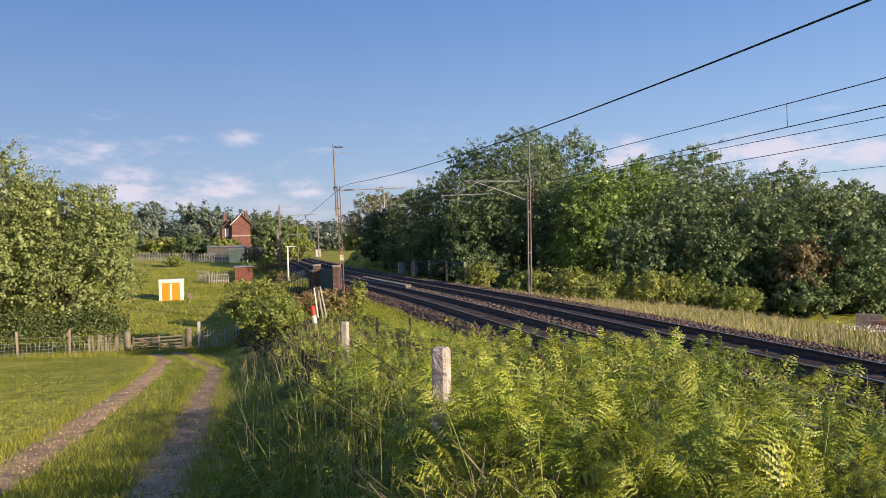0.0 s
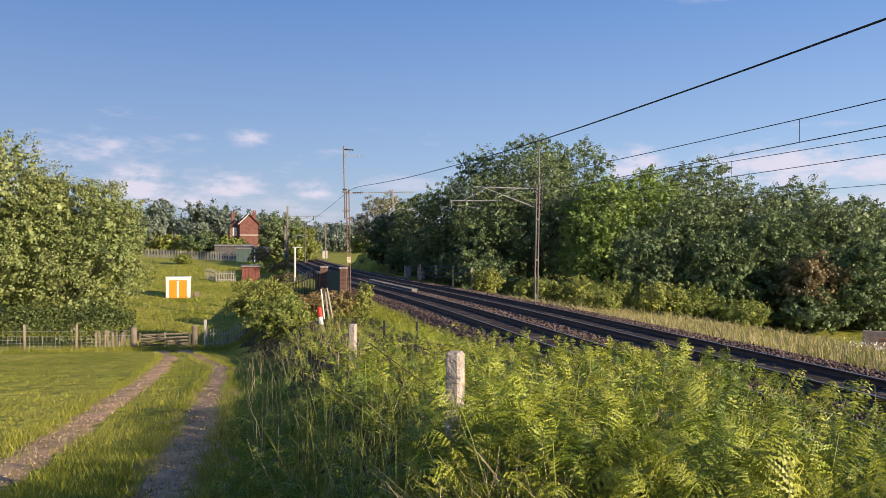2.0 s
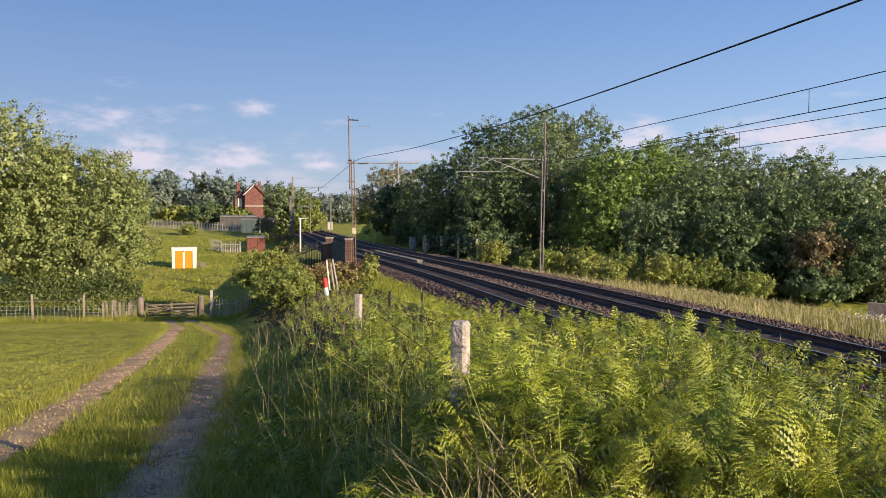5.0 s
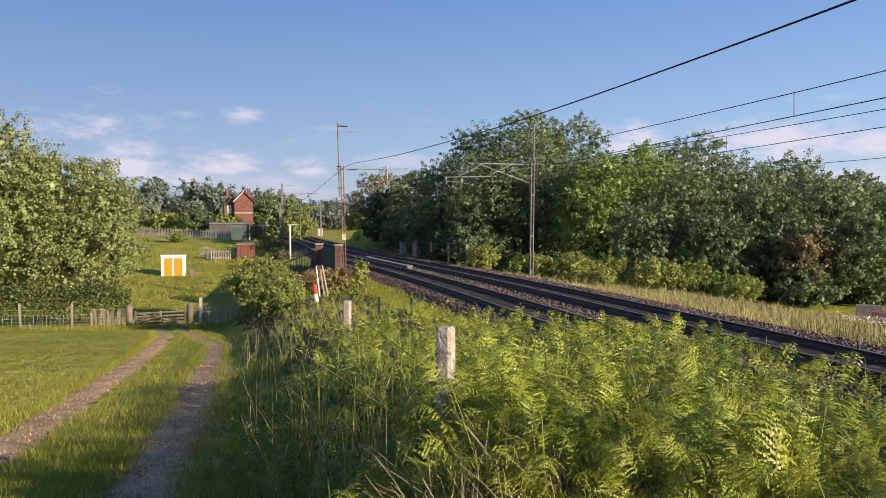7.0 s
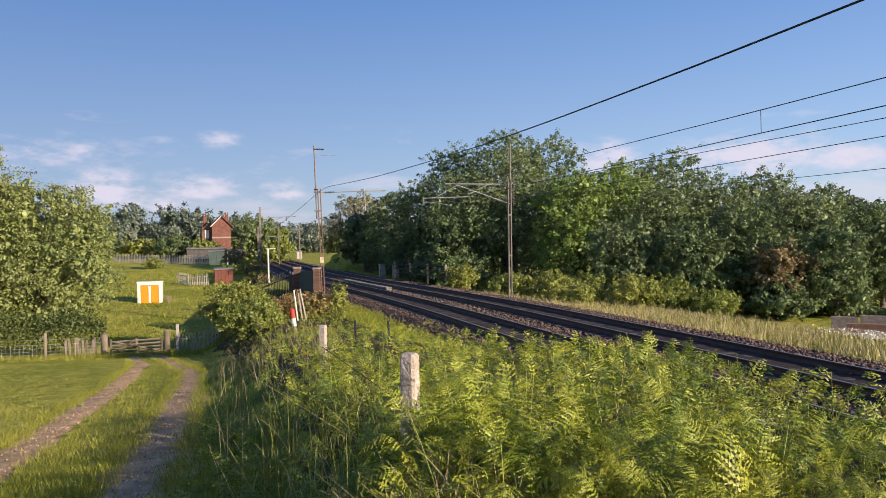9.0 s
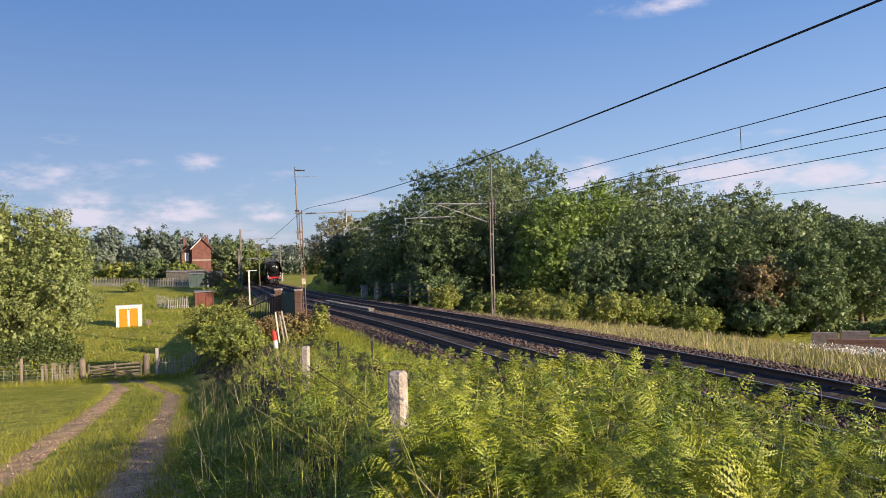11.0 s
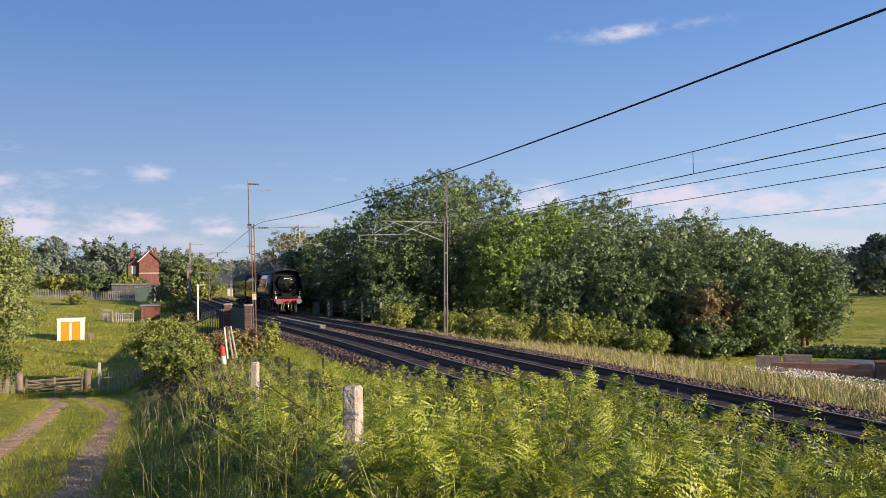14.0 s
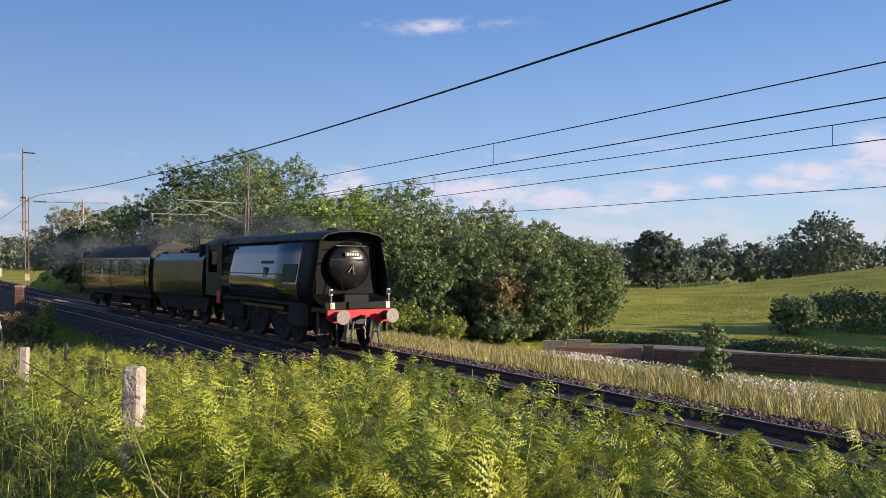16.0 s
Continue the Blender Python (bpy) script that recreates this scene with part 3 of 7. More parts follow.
def heap(rng, radius, z0, z1, count, shape=0.9, lean=(0, 0)):
    """Lumps that make an uneven, closed crown between the heights z0 and z1."""
    out = []
    mid, half = (z0 + z1) / 2, (z1 - z0) / 2
    for i in range(count):
        u = -0.92 + 1.84 * (i + 0.5) / count
        wide = math.sqrt(max(0.04, 1 - abs(u + 0.15 * (1 - abs(u))) ** 2.4)) * shape
        a = i * 2.399 + rng.random() * 0.7
        s = radius * rng.uniform(0.20, 0.40)
        r = max(0.0, radius * wide - s * 0.62) * rng.uniform(0.70, 1.14)
        out.append((math.cos(a) * r + lean[0] * u, math.sin(a) * r + lean[1] * u, mid + u * (half - s * 0.45), s, s * rng.uniform(0.75, 1.05)))
    out.append((0, 0, mid, radius * 0.74, half * 0.80))
    out.append((0, 0, mid - half * 0.35, radius * 0.86, half * 0.60))
    return out


def limbs(rng, h, r, lumps, trunk_h):
    """A tapered trunk that forks into limbs reaching the lumps."""
    bm = bmesh.new()
    prev, k = Vector((0, 0, -0.35)), 6
    for i in range(1, k + 1):
        q = Vector((rng.normal(0, 0.06) * i / k * h * 0.12, rng.normal(0, 0.06) * i / k * h * 0.12, trunk_h * i / k))
        rod(prev, q, r * (1.35 - 0.75 * (i - 1) / k) if i > 1 else r * 1.5, 9, bm, r * (1.35 - 0.75 * i / k))
        prev = q
    fork = prev.copy()
    for l in lumps[::3]:
        tip = Vector(l[:3])
        start = fork * rng.uniform(0.72, 1.0)
        bend = start.lerp(tip, 0.5) + Vector((rng.normal(0, 0.05), rng.normal(0, 0.05), 0.06)) * h * 0.3
        rod(start, bend, r * 0.42, 6, bm, r * 0.24)
        rod(bend, tip, r * 0.24, 5, bm, r * 0.06)
    return bm


def tree(x, y, h, radius, mat, label, leaves=9000, size=0.32, low=0.12, count=16, seed=0, shape=0.95, name="tree", category="tree",
         group="", trunk=None, gaps=0.0, lean=(0, 0), clump=0.34):
    rng = np.random.default_rng(1000 + seed)
    t = thing(name, pose(x, y, ground_at(x, y)), label, category, group)
    lumps = heap(rng, radius, h * low, h, count, shape, lean)
    p, d = sprays(lumps, leaves, rng, clump * (0.8 + 0.05 * radius))
    if gaps:
        g = np.sin(p[:, 0] * 2.1 + seed) * np.sin(p[:, 1] * 1.9) * np.sin(p[:, 2] * 2.3 + 1)
        keep = g < (1 - gaps) * 0.6
        p, d = p[keep], d[keep]
    v, f = leaf_quads(p, d + np.array([0, 0, 0.25]), size, rng, 0.7, 0.6)
    p, d = inner_mass(lumps, leaves // 6, rng)
    v2, f2 = leaf_quads(p, d, size * 2.0, rng, 0.8, 0.5)
    v, f = np.concatenate([v, v2]), np.concatenate([f, f2 + len(v)])
    part("trunk", limbs(rng, h, trunk or h * 0.022, lumps, h * max(low * 1.6, 0.22)), MAT_BARK, t, "rough grey-brown bark", smooth=True)
    part("crown", mesh_np("crown", v, f, mat), None, t)
    return t


# the great wood beside the line: (x, y, height, crown radius, leaves, material, label)
WOOD = [
    (3.4, 84, 13.5, 4.8, MAT_OAK, "tall dark green oak with a rounded crown"),
    (8.3, 80, 14.6, 5.2, MAT_OAK, "tall dark oak standing above the wood"),
    (13.5, 80, 14.2, 5.0, MAT_OAK, "dark green oak with a spiky top"),
    (8.0, 70, 12.5, 4.6, MAT_ASH, "dense green ash at the wood's edge"),
    (3.5, 69, 10.0, 4.0, MAT_OAK, "dark shaded tree over the trackside"),
    (-0.8, 74, 9.0, 3.6, MAT_OAK, "dark shaded tree beside the fence"),
    (-3.6, 84, 8.5, 3.6, MAT_OAK, "dark low tree beside the line"),
    (12.5, 64, 10.0, 3.9, MAT_LIME, "bright yellow-green sycamore in the sun"),
    (16.5, 67, 11.2, 4.4, MAT_LIME, "bright green sycamore in full leaf"),
    (20.5, 72, 11.4, 5.0, MAT_ASH, "broad green ash with sunlit top"),
    (25.0, 76, 12.6, 5.0, MAT_OAK, "dark rounded oak rising behind the wood"),
    (19.0, 61, 9.0, 4.0, MAT_OAK, "dense dark green tree at the wood's edge"),
    (24.0, 63, 9.6, 4.4, MAT_ASH, "grey-green ash with silvery leaves"),
    (29.0, 66, 10.5, 4.6, MAT_ASH, "broad grey-green ash in the wood"),
    (23.0, 55, 7.6, 3.7, MAT_OAK, "dense dark green tree beside the verge"),
    (27.5, 57, 8.6, 4.0, MAT_ASH, "grey-green tree with drooping sprays"),
    (31.0, 59, 8.6, 4.0, MAT_OAK, "dark green tree near the wood's end"),
    (33.5, 56, 7.0, 3.3, MAT_OAK, "low green tree at the wood's end"),
    (35.3, 58.5, 6.0, 2.6, MAT_ASH, "small outlying tree at the wood's end"),
    (27.2, 50.6, 5.6, 2.5, MAT_OAK, "dark green thorn above the lane wall"),
    (18.6, 53.5, 6.2, 3.0, MAT_OAK, "shady hazel at the wood's foot"),
    (14.6, 55.5, 6.2, 3.0, MAT_ASH, "leafy hazel at the wood's foot"),
]
for i, (x, y, h, r, mat, label) in enumerate(WOOD):
    tree(x, y, h * 1.05, r, mat, label, leaves=int((int(1900 * r * h / 5.5) + 5000) * (0.7 if y > 68 else 1.0)), size=0.155, low=0.0, count=38, seed=i, group="wood beside the line")

tree(23.6, 50.8, 4.8, 2.1, MAT_BROWNLEAF, "half-dead thorn with brown leaves at the wood's edge", leaves=5500, size=0.17, low=0.30, count=16, seed=58, gaps=0.25)
tree(22.9, 49.6, 2.5, 1.9, MAT_OAK, "dark green bramble under the brown thorn", leaves=4500, size=0.18, low=0.0, count=14, seed=59, name="bush", category="bush", trunk=0.05)

LEFT = [(-23.3, 47.5, 9.6, 4.6, MAT_PALEASH, "broad green ash with pale sunlit leaves"),
        (-28.0, 45.5, 12.0, 5.6, MAT_PALEASH, "tall ash with pale green sprays"),
        (-31.5, 41.0, 11.6, 5.0, MAT_PALEASH, "spreading ash above the hedge")]
for i, (x, y, h, r, mat, label) in enumerate(LEFT):
    tree(x, y, h, r, mat, label, leaves=36000, size=0.13, low=0.06, count=44, seed=40 + i, group="ashes beyond the fence")

# low growth filling the wood's shaded side along the line
for i, (off, y, h, r) in enumerate([(6.6, 60, 2.4, 2.2), (7.2, 64, 3.4, 2.5), (6.4, 68, 3.0, 2.4), (7.6, 72, 3.8, 2.8), (6.6, 77, 3.4, 2.6), (7.2, 82, 3.6, 2.8), (7.0, 88, 3.4, 2.8), (7.6, 94, 3.6, 3.0)]):
    p = beside(off, np.array([float(y)]))[0]
    tree(p[0], p[1], h, r, MAT_OAK, "dark bramble and elder under the wood's edge", leaves=4200, size=0.2, low=0.0, count=14, seed=140 + i, name="bush", category="bush", trunk=0.05, group="undergrowth")

# beyond the line in the distance
tree(-8.2, 101, 8.4, 4.6, MAT_GREYLEAF, "thin greyish willow showing its branches", leaves=11000, size=0.17, low=0.16, count=30, seed=60, gaps=0.3)
tree(-7.0, 91, 7.0, 3.2, MAT_OAK, "dark tree behind the trackside fence", leaves=4200, size=0.34, low=0.05, seed=61)
tree(-11.9, 109, 3.6, 2.0, MAT_HEDGE, "rounded green bush on the grassy bank", leaves=3600, size=0.2, low=0.0, seed=62, name="bush", category="bush")
tree(-33.6, 152, 9.6, 5.4, MAT_ASH, "broad green tree beside the brick house", leaves=9000, size=0.3, low=0.0, count=26, seed=64, clump=0.6)
tree(-29.0, 151, 6.6, 4.2, MAT_HEDGE, "rounded green tree sloping down to the line", leaves=6000, size=0.28, low=0.0, count=20, seed=65, clump=0.5)
MEADOW = [(88.5, 121.5, 10.4, 5.2, "lone spreading oak in the meadow"), (151, 142, 17, 9.5, "great oak on the meadow's skyline"),
          (76, 137, 11, 6.0, "rounded oak at the meadow's edge"), (84, 150, 12, 6.5, "rounded oak at the meadow's edge")]
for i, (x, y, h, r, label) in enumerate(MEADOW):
    tree(x, y, h, r, MAT_HAZYLEAF, label, leaves=16000, size=0.36, low=0.24 if i == 0 else 0.03, count=26, seed=70 + i, group="meadow oaks")


# oaks added out of view on the right, to throw shade on hedge and lawn
for i, (x, y, h, r) in enumerate([(84, 21, 13, 6.5), (93, 32, 14, 7.0), (78, 8, 12, 6.0)]):
    tree(x, y, h, r, MAT_OAK, "unseen oak added out of view to shade the hedge", leaves=7000, size=0.5, low=0.05, count=20, seed=170 + i, group="shade oaks")


def woodland(name, pts, mat, label, size, per, seed):
    """Far woods: heaped crowns in one mesh, with an uneven top."""
    rng = np.random.default_rng(seed)
    vs, fs, base = [], [], 0
    for x, y, h, r in pts:
        lumps = heap(rng, r, 0, h, 9)
        p, d = sprays(lumps, per, rng, 0.15 * r, 22)
        q, e = inner_mass(lumps, per // 3, rng)
        at = np.array([x, y, ground_at(x, y) - 0.3])
        v, f = leaf_quads(p + at, d + np.array([0, 0, 0.25]), size, rng, 0.7, 0.5)
        v2, f2 = leaf_quads(q + at, e, size * 2.2, rng, 0.8, 0.5)
        v, f = np.concatenate([v, v2]), np.concatenate([f, f2 + len(v)])
        vs.append(v)
        fs.append(f + base)
        base += len(v)
    ob = new(name, mesh_np(name, np.concatenate(vs), np.concatenate(fs), mat))
    return tagged(ob, label, "woods", kind="stuff")


def far_row(x0, y0, x1, y1, n, h, r, seed, spread=6):
    rng = np.random.default_rng(seed)
    return [(x0 + (x1 - x0) * (i + rng.random()) / n, y0 + (y1 - y0) * (i + rng.random()) / n + rng.uniform(-spread, spread), h * rng.uniform(0.7, 1.2), r * rng.uniform(0.8, 1.25)) for i in range(n)]


woodland("far_woods", far_row(-260, 230, -60, 300, 30, 14, 9, 1) + far_row(-90, 330, -20, 420, 12, 13, 9, 2), MAT_HAZYLEAF,
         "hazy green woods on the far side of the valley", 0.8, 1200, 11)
woodland("far_woods", far_row(95, 190, 330, 150, 26, 13, 8, 3), MAT_HAZYLEAF, "row of hazy oaks along the meadow's skyline", 0.6, 2200, 12)
woodland("far_woods", far_row(-110, 140, -46, 165, 13, 9, 5.0, 5), MAT_HAZYLEAF, "green trees behind the brick house", 0.42, 2400, 13)
woodland("far_woods", far_row(-700, 700, 900, 800, 60, 22, 26, 6, 40), MAT_HAZYLEAF, "woods on the horizon, tinted blue-green for haze", 3.0, 400, 14)
woodland("far_woods", far_row(330, 500, 330, -150, 30, 15, 12, 7, 10), MAT_HAZYLEAF, "woods closing the meadow", 1.8, 500, 15)


def hedge(x0, y0, x1, y1, h, w, mat, label, n, size, seed, name="hedge", base=0.0):
    rng = np.random.default_rng(seed)
    t = rng.random(n)
    along = np.array([x1 - x0, y1 - y0])
    ln = np.hypot(*along)
    nrm = np.array([-along[1], along[0]]) / ln
    a = rng.uniform(0, np.pi, n)
    rr = rng.uniform(0.75, 1.12, n) * (1 + 0.2 * np.sin(t * ln * 1.3 + seed) * np.sin(t * ln * 0.57))
    q = np.cos(a) * rr * w / 2
    zz = np.sin(a) ** 0.7 * rr * h
    x, y = x0 + along[0] * t + nrm[0] * q, y0 + along[1] * t + nrm[1] * q
    p = np.stack([x, y, height(x, y) + base + zz * rng.uniform(0.3, 1, n) ** 0.25], 1)
    d = np.stack([nrm[0] * np.cos(a), nrm[1] * np.cos(a), np.sin(a)], 1)
    v, f = leaf_quads(p, d, size, rng)
    return tagged(new(name, mesh_np(name, v, f, mat)), label, "hedge")


hedge(-40, 30.2, -16.6, 40.6, 1.75, 2.0, MAT_DARKHEDGE, "clipped dark green hedge behind the field fence", 30000, 0.12, 21, base=0.4)
# these hedges take the darker oak leaves to imitate the shade on them
for k, (p, q) in enumerate(zip([(23, 55), (32.8, 48), (38.8, 40.6), (44.2, 27.6)], [(32.8, 48), (38.8, 40.6), (44.2, 27.6), (49.2, 8.4)])):
    hedge(*p, *q, 0.8, 1.8, MAT_OAK, "low dark hedge along the lane", 6000, 0.2, 22 + k)
hedge(59, 57, 66, 24, 3.3, 4.0, MAT_OAK, "tall hedge, dark leaves standing in for shade", 12000, 0.32, 29)
hedge(88, 119, 106, 126, 0.7, 1.6, MAT_OAK, "rushy dip in the meadow", 900, 0.4, 25)


def bush(x, y, h, r, mat, label, leaves, size, seed, low=0.0):
    return tree(x, y, h, r, mat, label, leaves=leaves, size=size, low=low, count=12, seed=seed, name="bush", category="bush", trunk=0.05, clump=0.16 + 0.04 * r)


bush(-9.9, 40.8, 2.2, 1.85, MAT_GOLDBUSH, "rounded pale green bush on the bank", 11000, 0.09, 81)
bush(-5.6, 36.5, 1.15, 1.4, MAT_REDBUSH, "low reddish-brown bush on the bank", 5200, 0.075, 82)
bush(-4.0, 36.0, 1.6, 0.45, MAT_GOLDBUSH, "slim yellow-green sapling on the bank", 1500, 0.08, 83)
bush(-7.4, 33.0, 1.5, 1.6, MAT_HEDGE, "low green bush on the bank", 5000, 0.085, 84)
for i, (x, y, h, r, m) in enumerate([(-16.2, 77, 0.8, 1.3, MAT_BROWNLEAF), (-18.0, 83, 0.9, 1.5, MAT_HEDGE), (-19.6, 90, 1.1, 1.6, MAT_BROWNLEAF), (-23.0, 93, 1.0, 1.5, MAT_HEDGE),
                                       (-21.8, 98, 1.6, 1.7, MAT_GOLDBUSH), (-25.5, 105, 2.4, 2.0, MAT_BROWNLEAF), (-36, 104, 1.2, 1.4, MAT_HEDGE)]):
    bush(x, y, h, r, m, "scrubby bush in the lineside thicket", 2600, 0.13, 120 + i)
for i, (x, y, h, r, m) in enumerate([(-34, 121, 3.0, 2.6, MAT_HEDGE), (-40, 124, 3.6, 3.2, MAT_OAK), (-46, 126, 3.0, 3.0, MAT_GOLDBUSH), (-53, 127, 4.0, 3.6, MAT_OAK), (-60, 128, 3.4, 3.6, MAT_HEDGE), (-68, 126, 4.4, 4.2, MAT_OAK), (-77, 124, 4.0, 4.4, MAT_HEDGE)]):
    bush(x, y, h, r, m, "rounded bush behind the paling fence", 4200, 0.26, 150 + i)
bush(53.0, 53.5, 3.4, 2.1, MAT_ASH, "rounded thorn bush in the meadow", 5000, 0.2, 85)
# added behind the camera only for the shadow it throws on the path
bush(3.25, -2.3, 2.5, 1.1, MAT_ASH, "unseen hawthorn bush added behind the camera to shade the path", 2500, 0.12, 88)
tree(17.0, 20.6, 2.35, 0.62, MAT_ASH, "slender young sapling on the verge", leaves=2600, size=0.085, low=0.02, count=22, seed=86, shape=0.8, trunk=0.025, clump=0.13)
bush(2.6, 55, 1.9, 1.3, MAT_GOLDBUSH, "ivy-green shrub over the fence", 2600, 0.1, 87)
for i, (x, y, h, r) in enumerate([(5.6, 50, 1.5, 1.6), (7.8, 49, 1.9, 1.6), (10.2, 49.5, 1.9, 1.7), (12.8, 47.8, 2.0, 1.7), (15.2, 48.5, 2.4, 1.8), (8.8, 45.8, 1.2, 1.4), (17.6, 47.2, 1.9, 1.6)]):
    bush(x, y, h, r, MAT_GOLDBUSH if i % 2 else MAT_HEDGE, "leafy bramble along the wood's foot", 3600, 0.105, 90 + i)


# ---- bracken ----
def frond_template(rng, m, n):
    """One frond along +x from the origin: a stem that rises, arches over and droops to its tip, with paired leaflets that
    curl down at their ends. m: toothed lobes on each side of a leaflet."""
    t = np.linspace(0.22, 1.0, n)
    arch, bend, twist = rng.uniform(0.35, 0.8), rng.uniform(0.52, 0.80), rng.normal(0, 0.08)

    def stem(q):
        return np.stack([q * 0.8, twist * np.sin(q * 3), np.sin(q * np.pi * bend) * arch], -1)
    p = stem(t)
    width = (0.34 * np.clip((1.04 - t) / 0.8, 0, 1) ** 0.9 + 0.02) * np.clip((t - 0.05) / 0.25, 0.45, 1) * rng.uniform(0.9, 1.2)
    tri = []
    for i in range(n - 1):
        fwd = unit(p[i + 1] - p[i])
        for side in (-1, 1):
            lift = rng.normal(0.12, 0.32)
            way = unit(np.array([0, side, lift]) + fwd * rng.uniform(0.25, 0.6))
            w = width[i] * rng.uniform(0.75, 1.15)
            curl = rng.uniform(0.2, 0.95)
            f = np.linspace(0, 1, m + 1)
            mid = p[i] + way * (f * w)[:, None] + fwd * (f ** 2 * w * 0.15)[:, None] - np.array([0, 0, 1.0]) * (curl * f ** 2 * w)[:, None]
            for k in range(m):
                pl = (w * (0.085 if m > 2 else 0.11) * (1 - f[k]) ** 0.7 + 0.008) * rng.uniform(0.8, 1.2)
                for sgn in (-1, 1):
                    o = unit(fwd * sgn + way * 0.45 + np.array([0, 0, rng.normal(-0.30, 0.25)])) * pl
                    tri.append([mid[k], mid[k + 1], (mid[k] * 0.45 + mid[k + 1] * 0.55) + o])
    a = np.array(tri).reshape(-1, 3)
    roll = rng.normal(0, 0.4)
    c, s = math.cos(roll), math.sin(roll)
    a = np.stack([a[:, 0], a[:, 1] * c - a[:, 2] * s, a[:, 1] * s + a[:, 2] * c], 1)
    q = stem(np.linspace(0, 1, 7))
    q[0] = (-0.12, 0, -0.5)
    q = np.stack([q[:, 0], q[:, 1] * c - q[:, 2] * s, q[:, 1] * s + q[:, 2] * c], 1)
    r = np.array([0, 0.008, 0])
    st = []
    for i in range(6):
        st += [[q[i] - r, q[i] + r, q[i + 1]]]
    return a, np.array(st).reshape(-1, 3)


def scatter(templates, pos, yaw, tilt, scale, rng):
    """Copies of the templates' triangles, baked into one array."""
    vs = []
    which = rng.integers(0, len(templates), len(pos))
    for k, tv in enumerate(templates):
        idx = np.where(which == k)[0]
        if not len(idx):
            continue
        cy, sy, ct, st = np.cos(yaw[idx]), np.sin(yaw[idx]), np.cos(tilt[idx]), np.sin(tilt[idx])
        x = tv[None, :, 0] * ct[:, None] - tv[None, :, 2] * st[:, None]
        z = tv[None, :, 0] * st[:, None] + tv[None, :, 2] * ct[:, None]
        y = np.repeat(tv[None, :, 1], len(idx), 0)
        s = scale[idx][:, None]
        vs.append(np.stack([(x * cy[:, None] - y * sy[:, None]) * s + pos[idx, 0:1], (x * sy[:, None] + y * cy[:, None]) * s + pos[idx, 1:2], z * s + pos[idx, 2:3]], -1).reshape(-1, 3))
    v = np.concatenate(vs)
    return v, np.arange(len(v)).reshape(-1, 3)


def bracken_area(rng, n, r0, r1, a0, a1):
    """Random stations on the bank, by bearing and distance from its open end, kept to where bracken grows."""
    a = np.radians(rng.uniform(a0, a1, n))
    r = np.sqrt(rng.uniform(r0 * r0, r1 * r1, n))
    x, y = r * np.sin(a), r * np.cos(a)
    s = offset(x, y)
    edge = bank_edge(y)
    keep = (x > edge + 0.05 - 0.4 * smooth((14 - y) / 5) + 0.25 * np.sin(y * 1.7)) & (s < -6.15 + 0.3 * np.sin(y * 0.9) + 0.5 * smooth((y - 14) / 8) - 0.5 * smooth((12 - y) / 6)) & (y < 44)
    return x[keep], y[keep]


def bracken_behind(g, n):
    """Unseen growth added behind the camera: the bank goes on past the open end, low and thinning out towards the path.
    """
    x, y = g.uniform(-1, 12, n), g.uniform(-14, 1.8, n)
    ragged = 0.5 + 0.35 * np.sin(y * 1.3) + 0.25 * np.sin(y * 2.9 + 1)
    keep = (x > bank_edge(y) + ragged) & (offset(x, y) < -6.4 + 0.3 * np.sin(y)) & (np.hypot(x, y) > 1.7) & (y > -13 + np.sin(x))
    return x[keep], y[keep]


